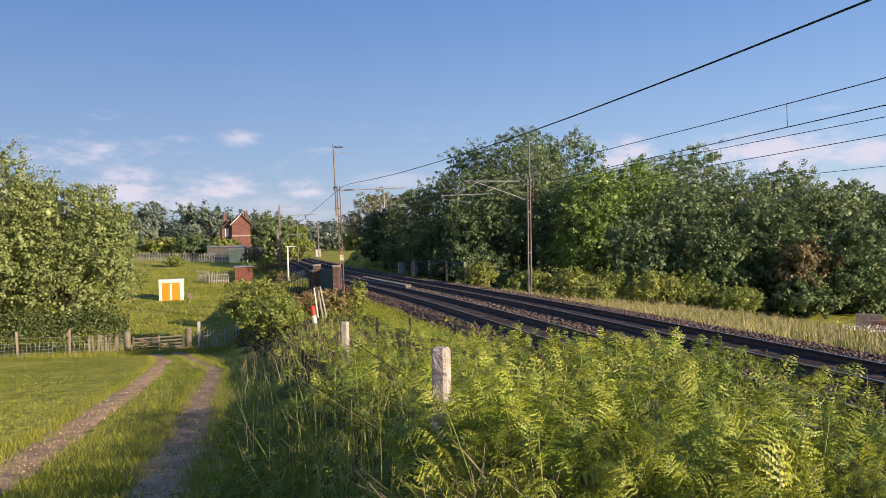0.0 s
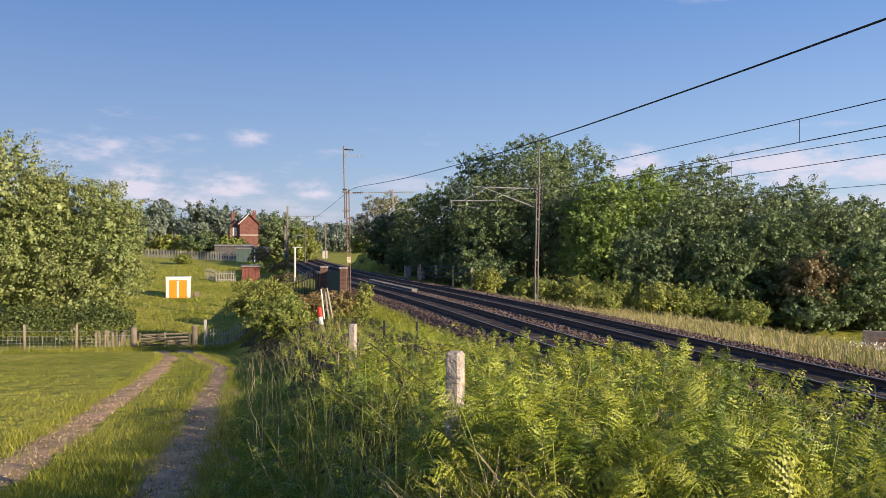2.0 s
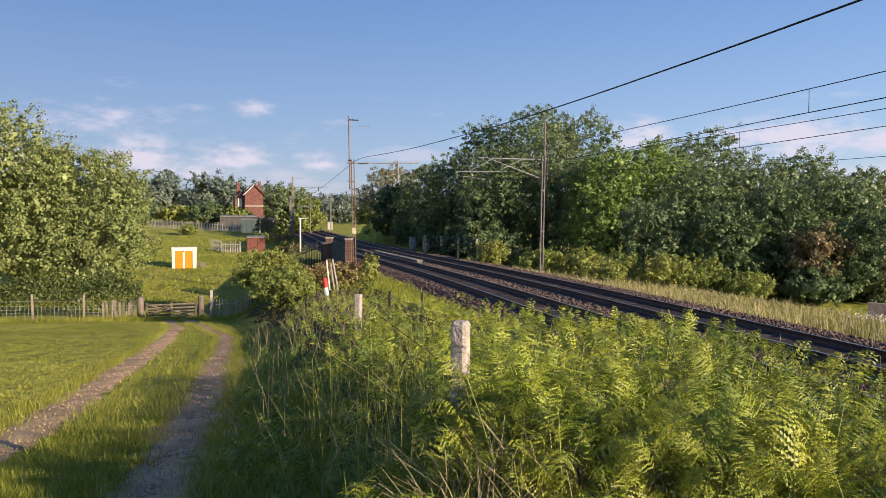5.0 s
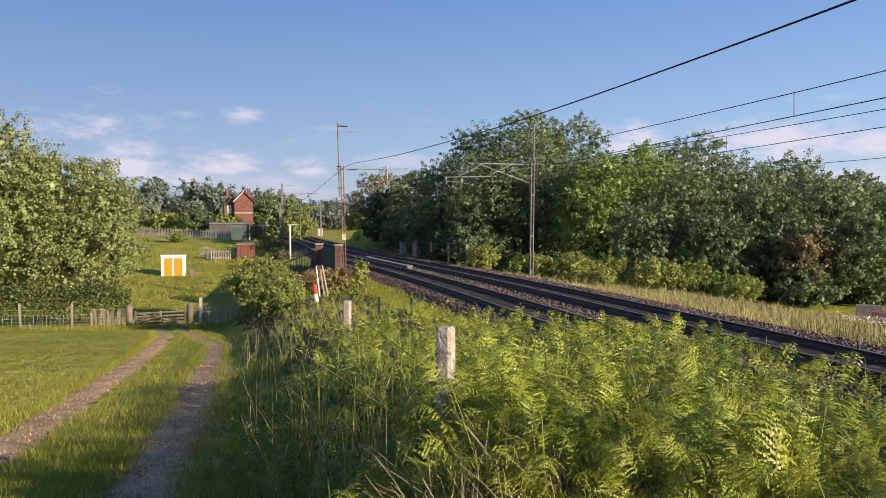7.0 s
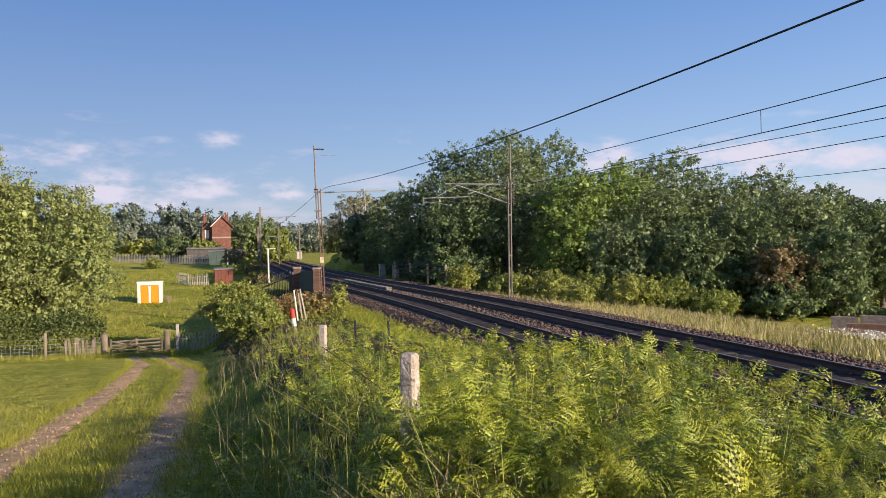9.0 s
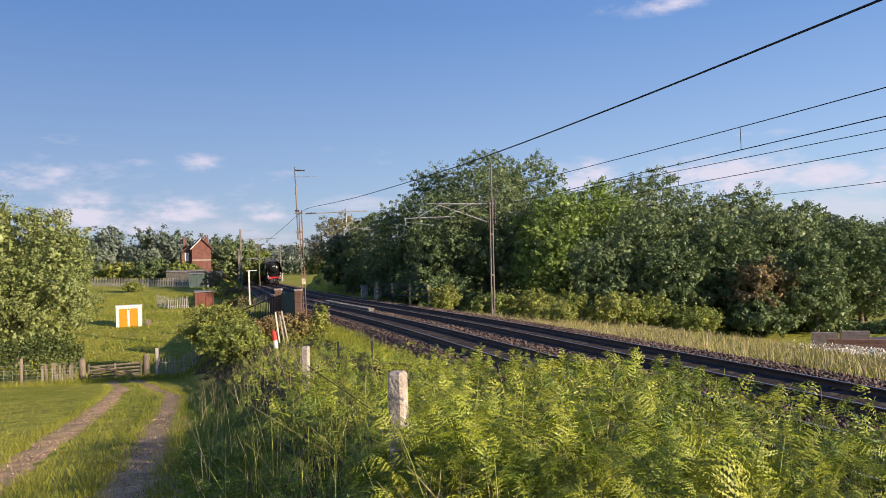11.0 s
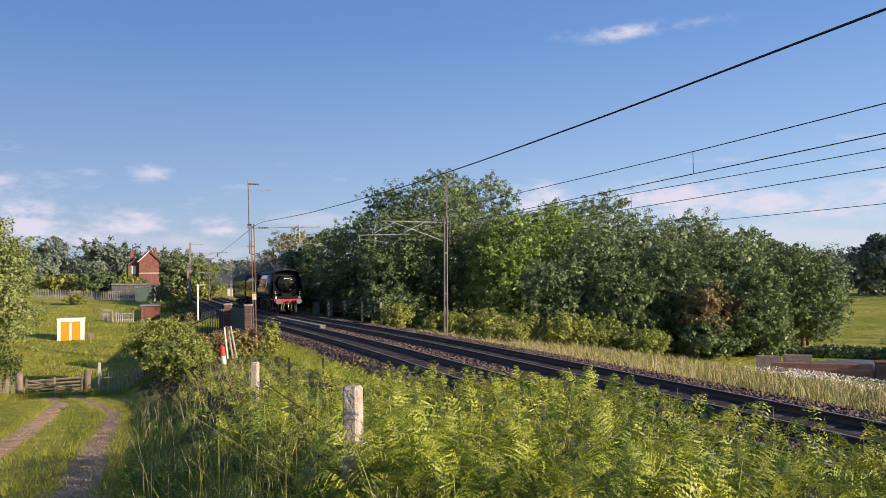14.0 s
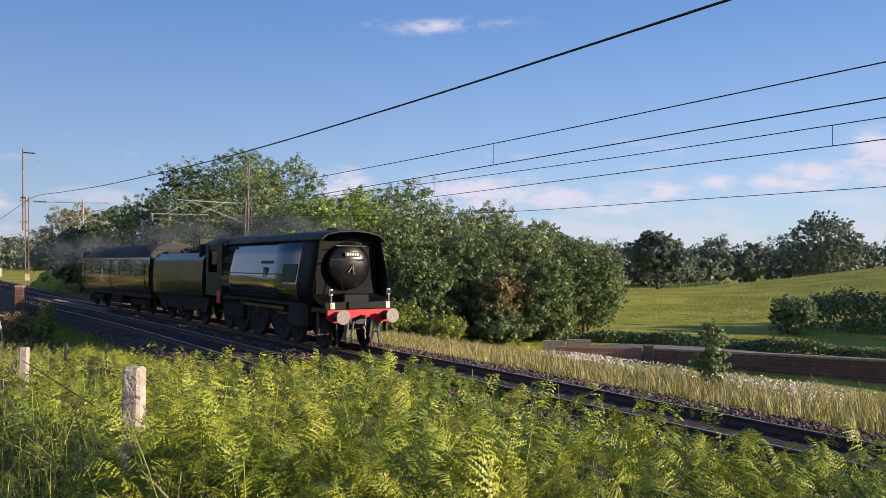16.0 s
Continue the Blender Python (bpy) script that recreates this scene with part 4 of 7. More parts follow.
def build_bracken():
    rng = np.random.default_rng(5)
    fine = [frond_template(rng, 6, 17) for _ in range(14)]
    middle = [frond_template(rng, 2, 12) for _ in range(12)]
    plain = [frond_template(rng, 1, 8) for _ in range(9)]
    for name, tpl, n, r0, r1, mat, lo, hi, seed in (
            ("bracken", fine, 2300, 1.5, 4.9, MAT_FERN, 0.05, 0.64, 1), ("bracken", fine, 1900, 1.6, 4.9, MAT_FERNLIT, 0.40, 0.80, 2),
            ("bracken", middle, 4700, 4.7, 10.5, MAT_FERN, 0.12, 0.62, 3), ("bracken", middle, 4600, 4.7, 10.5, MAT_FERNLIT, 0.40, 0.76, 4),
            ("bracken", plain, 8500, 10.2, 40, MAT_FERN, 0.10, 0.62, 5), ("bracken", plain, 12500, 10.2, 40, MAT_FERNLIT, 0.30, 0.76, 6), ("bracken", plain, 4200, 0, 0, MAT_FERN, 0.12, 0.40, 7)):
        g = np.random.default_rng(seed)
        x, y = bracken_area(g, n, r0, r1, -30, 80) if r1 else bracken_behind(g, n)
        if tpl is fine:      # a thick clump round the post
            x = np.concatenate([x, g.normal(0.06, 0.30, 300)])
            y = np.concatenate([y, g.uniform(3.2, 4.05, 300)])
        if tpl is fine and mat is MAT_FERNLIT:      # more yellow fronds, painted as sunlit tops where the bank is nearest
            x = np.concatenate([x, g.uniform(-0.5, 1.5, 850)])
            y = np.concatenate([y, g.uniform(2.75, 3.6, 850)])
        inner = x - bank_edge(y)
        # sunny sets where the sunlit colour goes, by distance from the bank's edge
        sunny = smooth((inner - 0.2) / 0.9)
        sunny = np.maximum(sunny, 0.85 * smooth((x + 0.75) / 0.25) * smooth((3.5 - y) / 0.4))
        if mat is MAT_FERNLIT:
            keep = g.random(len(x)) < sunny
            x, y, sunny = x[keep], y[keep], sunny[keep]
        k = len(x)
        z = height(x, y)
        up = g.uniform(lo, hi, k) * (0.85 + 0.22 * ripple(x, y, 1.1, 3.0) + 0.12 * ripple(x, y, 0.4, 1.0)) * (0.62 + 0.38 * sunny) * np.interp(np.hypot(x, y) - 0.9 * smooth((np.degrees(np.arctan2(x, y)) - 28) / 14), [1.5, 2.3, 2.85], [0.06, 0.3, 1]) * (1 + 0.12 * np.exp(-((x - 0.06) ** 2 + (y - 3.6) ** 2) / 0.12)) * (1 - 0.45 * np.exp(-((x + 0.75) ** 2 + (y - 3.9) ** 2) / 0.35)) * np.interp(y, [17, 28], [1, 0.5]) * np.interp(np.degrees(np.arctan2(x, y)), [52, 62], [1, 0.2])
        up = up + (0.04 + 0.10 * smooth((x - 0.6) / 2.2)) * smooth((np.hypot(x, y) - 2.6) / 1.2) * smooth((20 - y) / 8) * sunny
        pos = np.stack([x, y, z + up - 0.14], 1)
        yaw, tilt, sc = g.uniform(0, 2 * np.pi, k), g.normal(0.15, 0.42, k), g.uniform(0.14, 0.32, k) * np.where(g.random(k) < 0.2, 0.6, 1)
        sc = sc * np.where((np.hypot(x, y) < 5) & (g.random(k) < 0.25), 1.25, 1)
        st = g.bit_generator.state
        v, f = scatter([t[0] for t in tpl], pos, yaw, tilt, sc, g)
        tagged(new(name, mesh_np(name, v, f, mat)), "dense bracken fronds on the lineside bank, sun and shade put into their tones", "bracken", kind="stuff")
        if tpl is plain:
            continue
        g.bit_generator.state = st
        v, f = scatter([t[1] for t in tpl], pos, yaw, tilt, sc, g)
        tagged(new("bracken_stems", mesh_np("bracken_stems", v, f, MAT_STEM)), "thin pale bracken stems", "bracken", kind="stuff")


build_bracken()


def bracken_stalks():
    """Pale upright stalks that stand a little clear of the fronds, with a few dry straw-coloured ones that lean."""
    g = np.random.default_rng(77)
    for label, mat, n, lean, lo, hi in (("pale green bracken stalks in the sun", MAT_STALK, 420, 0.16, 0.42, 0.80), ("dry straw stalks lying over the bracken", MAT_STRAW, 150, 0.55, 0.36, 0.72)):
        x, y = bracken_area(g, n * 2, 2.3, 8.0, -12, 62)
        x, y = x[:n], y[:n]
        if mat is MAT_STRAW:      # a dead tuft before the post
            x = np.concatenate([x, g.uniform(-0.15, 0.45, 110)])
            y = np.concatenate([y, g.uniform(2.8, 3.2, 110)])
        k = len(x)
        base = np.stack([x, y, height(x, y) + 0.1], 1)
        tall = g.uniform(lo, hi, k) * np.interp(np.hypot(x, y), [2.2, 3.0], [0.5, 1])
        way = np.clip(g.normal(0, lean, (k, 2)), -0.6, 0.6) * np.clip((np.hypot(x, y) - 2.0) / 1.2, 0.15, 1)[:, None]
        q = np.linspace(0, 1, 6)
        r = 0.0042 * (1 - 0.6 * q)
        v = []
        for c in range(3):
            b = c * 2.094
            v.append(np.stack([base[:, 0:1] + way[:, 0:1] * tall[:, None] * q ** 1.6 + r * math.cos(b), base[:, 1:2] + way[:, 1:2] * tall[:, None] * q ** 1.6 + r * math.sin(b),
                               base[:, 2:3] + tall[:, None] * (q - 0.25 * lean * q ** 2)], -1))
        v = np.stack(v, 2).reshape(-1, 3)          # stalk, ring, corner
        f = [[i * 18 + j * 3 + c, i * 18 + j * 3 + (c + 1) % 3, i * 18 + j * 3 + 3 + (c + 1) % 3, i * 18 + j * 3 + 3 + c] for i in range(k) for j in range(5) for c in range(3)]
        tagged(new("bracken_stalks", mesh_np("bracken_stalks", v, np.array(f), mat, True)), label, "bracken", kind="stuff")


MAT_STALK = material("pale_bracken_stalks", (0.33, 0.36, 0.07), 0.6, noise_scale=4, bump=0.0, island=0.35)
MAT_STRAW = material("dry_straw_stalks", (0.46, 0.38, 0.2), 0.8, noise_scale=4, bump=0.0, island=0.35)
bracken_stalks()


# ---- grass ----
def blades(x, y, z, h, w, rng, bend=0.35):
    """Curved tapering blades, two quads each."""
    n = len(x)
    a = rng.uniform(0, 2 * np.pi, n)
    lean = np.stack([np.cos(a), np.sin(a)], 1) * (h * rng.uniform(0.05, bend, n) * 2)[:, None]
    b = a + np.pi / 2 + rng.normal(0, 0.5, n)
    wd = np.stack([np.cos(b), np.sin(b), 0 * b], 1) * (w / 2)[:, None]
    p0 = np.stack([x, y, z - 0.02], 1)
    p1 = p0 + np.concatenate([lean * 0.3, (h * 0.55)[:, None]], 1)
    p2 = p0 + np.concatenate([lean, (h * rng.uniform(0.85, 1.0, n))[:, None]], 1)
    v = np.stack([p0 - wd, p0 + wd, p1 + wd * 0.8, p1 - wd * 0.8, p2 + wd * 0.12, p2 - wd * 0.12], 1).reshape(-1, 3)
    i = np.arange(n)[:, None] * 6
    f = np.concatenate([i + np.array([[0, 1, 2, 3]]), i + np.array([[3, 2, 4, 5]])], 0)
    return v, f


def tufts(x, y, z, h, w, rng):
    """Short blades, one tapering quad each."""
    n = len(x)
    a, b = rng.uniform(0, 2 * np.pi, n), rng.uniform(0, 2 * np.pi, n)
    wd = np.stack([np.cos(b), np.sin(b), 0 * b], 1) * (w / 2)[:, None]
    p0 = np.stack([x, y, z - 0.01], 1)
    p1 = p0 + np.stack([np.cos(a) * h * 0.5, np.sin(a) * h * 0.5, h], 1)
    v = np.stack([p0 - wd, p0 + wd, p1 + wd * 0.15, p1 - wd * 0.15], 1).reshape(-1, 3)
    return v, np.arange(4 * n).reshape(-1, 4)


def grass(name, x, y, h0, h1, w, mat, label, seed, bend=0.35, tall=1.0):
    rng = np.random.default_rng(seed)
    h = rng.uniform(h0, h1, len(x)) * tall
    wide = np.full(len(x), w) * rng.uniform(0.7, 1.3, len(x))
    v, f = tufts(x, y, height(x, y), h, wide, rng) if h1 < 0.3 else blades(x, y, height(x, y), h, wide, rng, bend)
    return tagged(new(name, mesh_np(name, v, f, mat)), label, "grass", kind="stuff")


def polar(rng, n, r0, r1, a0, a1, power=1.0):
    a = np.radians(rng.uniform(a0, a1, n))
    r = r0 * (r1 / r0) ** (rng.random(n) ** power)
    return r * np.sin(a), r * np.cos(a)


def build_grass():
    g = np.random.default_rng(31)
    # field and path grass, thinning with distance
    x, y = polar(g, 160000, 3.2, 42, -46, -8)
    on_rut = (np.abs(x - rut_x(y) - 0.06 * np.sin(y * 2.3)) < 0.29) | (np.abs(x - left_rut_x(y) - 0.10 - 0.05 * np.sin(y * 1.9)) < 0.22)
    keep = (x < bank_edge(y) + 0.4) & (~on_rut | (g.random(len(x)) < 0.2))
    x, y = x[keep], y[keep]
    mid = (x > left_rut_x(y) - 0.6)
    grass("grass", x[mid], y[mid], 0.03, 0.11, 0.008, MAT_BLADE, "longer grass along the worn path", 1)
    grass("grass", x[~mid], y[~mid], 0.02, 0.06, 0.009, MAT_SHORT, "short bright green field grass", 2)
    # tall verge at the bank's foot
    n = 6500
    y = 4.6 + 24 * g.random(n) ** 1.4
    x = bank_edge(y) + g.normal(0.35, 0.38, n)
    grass("tall_grass", x, y, 0.08, 0.31, 0.007, MAT_SHADEGRASS, "tall grass along the foot of the bracken bank", 3)
    n = 700
    y = 3.4 + 24 * g.random(n) ** 1.1
    x = bank_edge(y) + g.uniform(-0.2, 3.0, n)
    keep = offset(x, y) < -7.6
    grass("seeding_grass", x[keep], y[keep], 0.45, 0.92, 0.006, MAT_STRAW, "pale seeding grass stems among the bracken", 4, 0.55)
    # low growth creeping on to the ballast's edge
    n = 9000
    y = g.uniform(15, 52, n)
    p = beside(g.uniform(-7.4, -5.55, n), y)
    grass("cess_grass", p[:, 0], p[:, 1], 0.08, 0.27, 0.02, MAT_BLADE, "low grass creeping over the edge of the ballast", 16)
    # ragged tufts on the path's edges
    n = 16000
    y = 3.0 + 32 * g.random(n) ** 1.5
    edge = np.where(g.random(n) < 0.5, -1, 1) * g.normal(0.34, 0.10, n)
    x = np.where(g.random(n) < 0.75, rut_x(y) + edge, left_rut_x(y) - np.abs(edge))
    grass("grass", x, y, 0.04, 0.16, 0.010, MAT_BLADE, "tufts of grass along the wheel tracks", 14)
    # fence line and far bank
    n = 14000
    x = g.uniform(-32, -9, n)
    y = 38.2 + 0.31 * (x + 16) + g.normal(-0.9, 1.0, n)
    grass("tall_grass", x, y, 0.08, 0.34, 0.013, MAT_BLADE, "rough grass under the field fence", 5)
    x, y = g.uniform(-36, -8, 26000), g.uniform(42, 100, 26000)
    keep = (offset(x, y) < -7.5)
    grass("rough_grass", x[keep], y[keep], 0.08, 0.26, 0.05, MAT_BLADE, "rough grass on the rise with the cabin", 6)
    # the verge beyond the line
    n = 46000
    y = g.uniform(2, 56, n)
    s = 3.1 + 15 * g.random(n) ** 1.35
    p = beside(s, y)
    keep = (s > 3.0 + 0.3 * np.sin(y * 1.1)) & (p[:, 1] < 52)
    p = p[keep]
    tall = g.random(len(p)) < 0.55
    grow = np.interp(p[:, 1], [6, 15, 21, 27, 34], [1.35, 1.25, 1.0, 0.78, 0.65]) * (1 + 0.5 * ripple(p[:, 0], p[:, 1], 0.8, 4.0))
    grass("verge_grass", p[tall, 0], p[tall, 1], 0.3, 0.75, 0.018, MAT_STRAW, "tall straw-yellow grass on the verge", 7, tall=grow[tall])
    grass("verge_grass", p[~tall, 0], p[~tall, 1], 0.22, 0.55, 0.020, MAT_BLADE, "tall green grass on the verge", 8, tall=grow[~tall])
    # daisies in drifts
    n = 2200
    c = g.integers(0, 7, n)
    y = np.array([28.5, 27.5, 26.5, 23, 19, 16.3, 15.8])[c] + g.normal(0, 1.0, n)
    s = np.array([13.5, 13.0, 12.0, 11.0, 10.5, 9.8, 9.4])[c] + g.normal(0, 1.1, n)
    keep = (s > 4.5) & (y > 6) & (y < 38)
    p = beside(s[keep], y[keep])
    p[:, 2] = height(p[:, 0], p[:, 1]) + g.uniform(0.25, 0.66, len(p)) * np.interp(p[:, 1], [6, 15, 21, 27, 34], [1.1, 1.05, 0.95, 0.8, 0.75])
    v, f = leaf_quads(p, np.tile((-0.2, -0.5, 0.7), (len(p), 1)), 0.055, g, 1.0)
    tagged(new("daisies", mesh_np("daisies", v, f, MAT_DAISY)), "drifts of white ox-eye daisies on the verge", "flowers", kind="stuff")


build_grass()


def dry_patch():
    """Dead flowering grass lying among the near bracken."""
    g = np.random.default_rng(66)
    n = 420
    x, y = 0.72 + g.normal(0, 0.22, n), 3.15 + g.normal(0, 0.2, n)
    x[:130], y[:130] = 0.05 + g.normal(0, 0.14, 130), 3.15 + g.normal(0, 0.12, 130)
    h = g.uniform(0.18, 0.36, n)
    v, f = blades(x, y, height(x, y) + 0.36, h, np.full(n, 0.006), g, 0.6)
    tagged(new("dry_grass", mesh_np("dry_grass", v, f, MAT_DRY)), "purplish dead flowering grass among the bracken", "grass", kind="stuff")


dry_patch()

# ---- lineside things ----
MAT_STEEL = material("weathered_mast_steel", (0.16, 0.13, 0.115), 0.7, metal=0.2, noise_scale=2, second=(0.24, 0.21, 0.19), vary=0.25, bump=0.2)
MAT_RUSTSTEEL = material("rusty_mast_steel", (0.16, 0.085, 0.055), 0.85, noise_scale=2, second=(0.22, 0.14, 0.10), vary=0.3, bump=0.3)
MAT_GALV = material("galvanised_tube", (0.42, 0.42, 0.42), 0.55, metal=0.4, noise_scale=3, vary=0.15, bump=0.1)
MAT_WIRE = material("overhead_wire", (0.035, 0.035, 0.04), 0.5, metal=0.5, noise_scale=2, vary=0.1, bump=0.0)
MAT_INSUL = material("brown_insulator", (0.09, 0.06, 0.05), 0.25, noise_scale=4, bump=0.0)
MAT_CONCRETE = material("lichen_spotted_concrete", (0.50, 0.43, 0.38), 0.92, noise_scale=14, second=(0.36, 0.30, 0.25), vary=0.5, fine=55, bump=0.7, spec=0.2)
MAT_BRICK = material("old_red_brick", (0.20, 0.092, 0.078), 0.9, noise_scale=2.5, second=(0.14, 0.06, 0.05), vary=0.3, fine=14, bump=0.4, spec=0.2)
# sooty brick of the bridge, also used where brick is painted as shaded
MAT_DARKBRICK = material("dark_soot_and_shade_brick", (0.19, 0.10, 0.075), 0.9, noise_scale=2.5, second=(0.12, 0.075, 0.06), vary=0.35, fine=14, bump=0.5, spec=0.2, obj=0.25)
MAT_COPING = material("stone_coping", (0.36, 0.29, 0.25), 0.9, noise_scale=4, second=(0.27, 0.21, 0.18), vary=0.3, bump=0.4, spec=0.2)
MAT_WHITE = material("white_paint", (0.78, 0.77, 0.74), 0.5, noise_scale=5, second=(0.68, 0.66, 0.62), vary=0.08, bump=0.1)
MAT_ORANGE = material("orange_paint", (0.80, 0.27, 0.012), 0.45, noise_scale=4, second=(0.72, 0.23, 0.012), vary=0.08, bump=0.08)
MAT_RED = material("red_paint", (0.62, 0.045, 0.02), 0.5, noise_scale=5, second=(0.50, 0.05, 0.03), vary=0.15, bump=0.1)
MAT_TIMBER = material("grey_weathered_timber", (0.22, 0.175, 0.13), 0.9, noise_scale=5, second=(0.14, 0.11, 0.08), vary=0.3, fine=30, bump=0.5, stretch=(1, 1, 0.2), obj=0.25)
MAT_PALETIMBER = material("bleached_paling", (0.46, 0.42, 0.37), 0.9, noise_scale=5, second=(0.36, 0.32, 0.28), vary=0.25, fine=30, bump=0.4, stretch=(1, 1, 0.2), obj=0.2)
MAT_DARKIRON = material("dark_iron", (0.022, 0.025, 0.026), 0.6, noise_scale=4, vary=0.25, bump=0.2)
MAT_TEAL = material("faded_teal_sheet", (0.045, 0.10, 0.095), 0.6, noise_scale=3, second=(0.06, 0.075, 0.07), vary=0.3, bump=0.15)
MAT_SLATE = material("slate_roof", (0.10, 0.085, 0.085), 0.7, noise_scale=3, second=(0.15, 0.11, 0.10), vary=0.3, bump=0.3)
MAT_TILE = material("red_roof_tile", (0.24, 0.105, 0.082), 0.85, noise_scale=3, second=(0.20, 0.075, 0.055), vary=0.3, bump=0.4)
MAT_FELT = material("felt_roof", (0.16, 0.15, 0.145), 0.8, noise_scale=2, second=(0.23, 0.215, 0.20), vary=0.25, bump=0.2)
MAT_BROWNBOARD = material("red_brown_boards", (0.20, 0.065, 0.045), 0.85, noise_scale=4, second=(0.14, 0.05, 0.04), vary=0.3, bump=0.3)
MAT_GREYBOARD = material("dark_grey_boards", (0.075, 0.07, 0.068), 0.85, noise_scale=3, second=(0.11, 0.10, 0.095), vary=0.3, bump=0.3)
MAT_PANE = glass("window_glass")
MAT_GREENLIGHT = glowing("green_signal_lens", (0.10, 1.0, 0.55), 2.5)


def put(ob, x, y, dz=0.0, rz=0.0):
    ob.matrix_basis = pose(x, y, ground_at(x, y) + dz, 0, 0, rz)
    return ob


def mast_column(t, h, mat, gap=0.16, w=0.10, base=-0.5):
    """Two steel channels tied by battens."""
    for sx in (-gap / 2, gap / 2):
        part("channel", box(w * 0.55, 0.16, h - base, (sx, 0, (h + base) / 2), 0.006), mat, t, "rolled steel channel")
    z = base + 0.6
    while z < h - 0.2:
        part("batten", box(gap + w * 0.7, 0.012, 0.10, (0, -0.086, z), 0.002), mat, t)
        z += 2.4


def insulator(p, q, parent, r=0.07):
    p, q = Vector(p), Vector(q)
    bm = rod(p, q, r * 0.4, 8)
    n = 6
    for i in range(n):
        a = p.lerp(q, (i + 0.25) / n)
        b = p.lerp(q, (i + 0.60) / n)
        rod(a, b, r, 9, bm, r * 0.6)
    return part("insulator", bm, MAT_INSUL, parent, "brown ribbed porcelain insulator", smooth=False)


def cantilever(t, reach, z, sgn):
    """A tubular bracket out over the track, with its strut, drop pipe and steady arm."""
    e = sgn * reach
    part("boom", rod((0, 0, z), (sgn * reach * 0.74, 0, z + 0.02), 0.035, 8), MAT_GALV, t, "grey galvanised tube")
    part("strut", rod((0, 0, z - 1.15), (sgn * reach * 0.60, 0, z - 0.05), 0.028, 8), MAT_GALV, t, "grey galvanised tube")
    part("brace", rod((sgn * reach * 0.25, 0, z - 0.02), (sgn * reach * 0.46, 0, z - 0.55), 0.022, 6), MAT_GALV, t)
    part("registration_tube", rod((sgn * reach * 0.42, 0, z - 0.72), (e, 0, z - 0.82), 0.026, 8), MAT_GALV, t, "grey galvanised tube")
    part("stay", rod((sgn * reach * 0.60, 0, z - 0.05), (sgn * reach * 0.86, 0, z - 0.80), 0.018, 6), MAT_GALV, t)
    part("drop_pipe", rod((e * 0.985, 0, z - 0.80), (e * 0.985, 0, z - 1.22), 0.024, 6), MAT_GALV, t)
    part("steady_arm", rod((e * 0.985, 0, z - 1.05), (sgn * reach * 0.80, 0, z - 1.12), 0.016, 6), MAT_GALV, t)
    part("steady_arm", rod((sgn * reach * 0.80, 0, z - 1.12), (sgn * reach * 0.66, 0, z - 1.25), 0.014, 6), MAT_GALV, t)
    insulator((sgn * 0.12, 0, z), (sgn * 0.55, 0, z), t)
    insulator((sgn * 0.12, 0, z - 1.10), (sgn * 0.5, 0, z - 0.80), t)


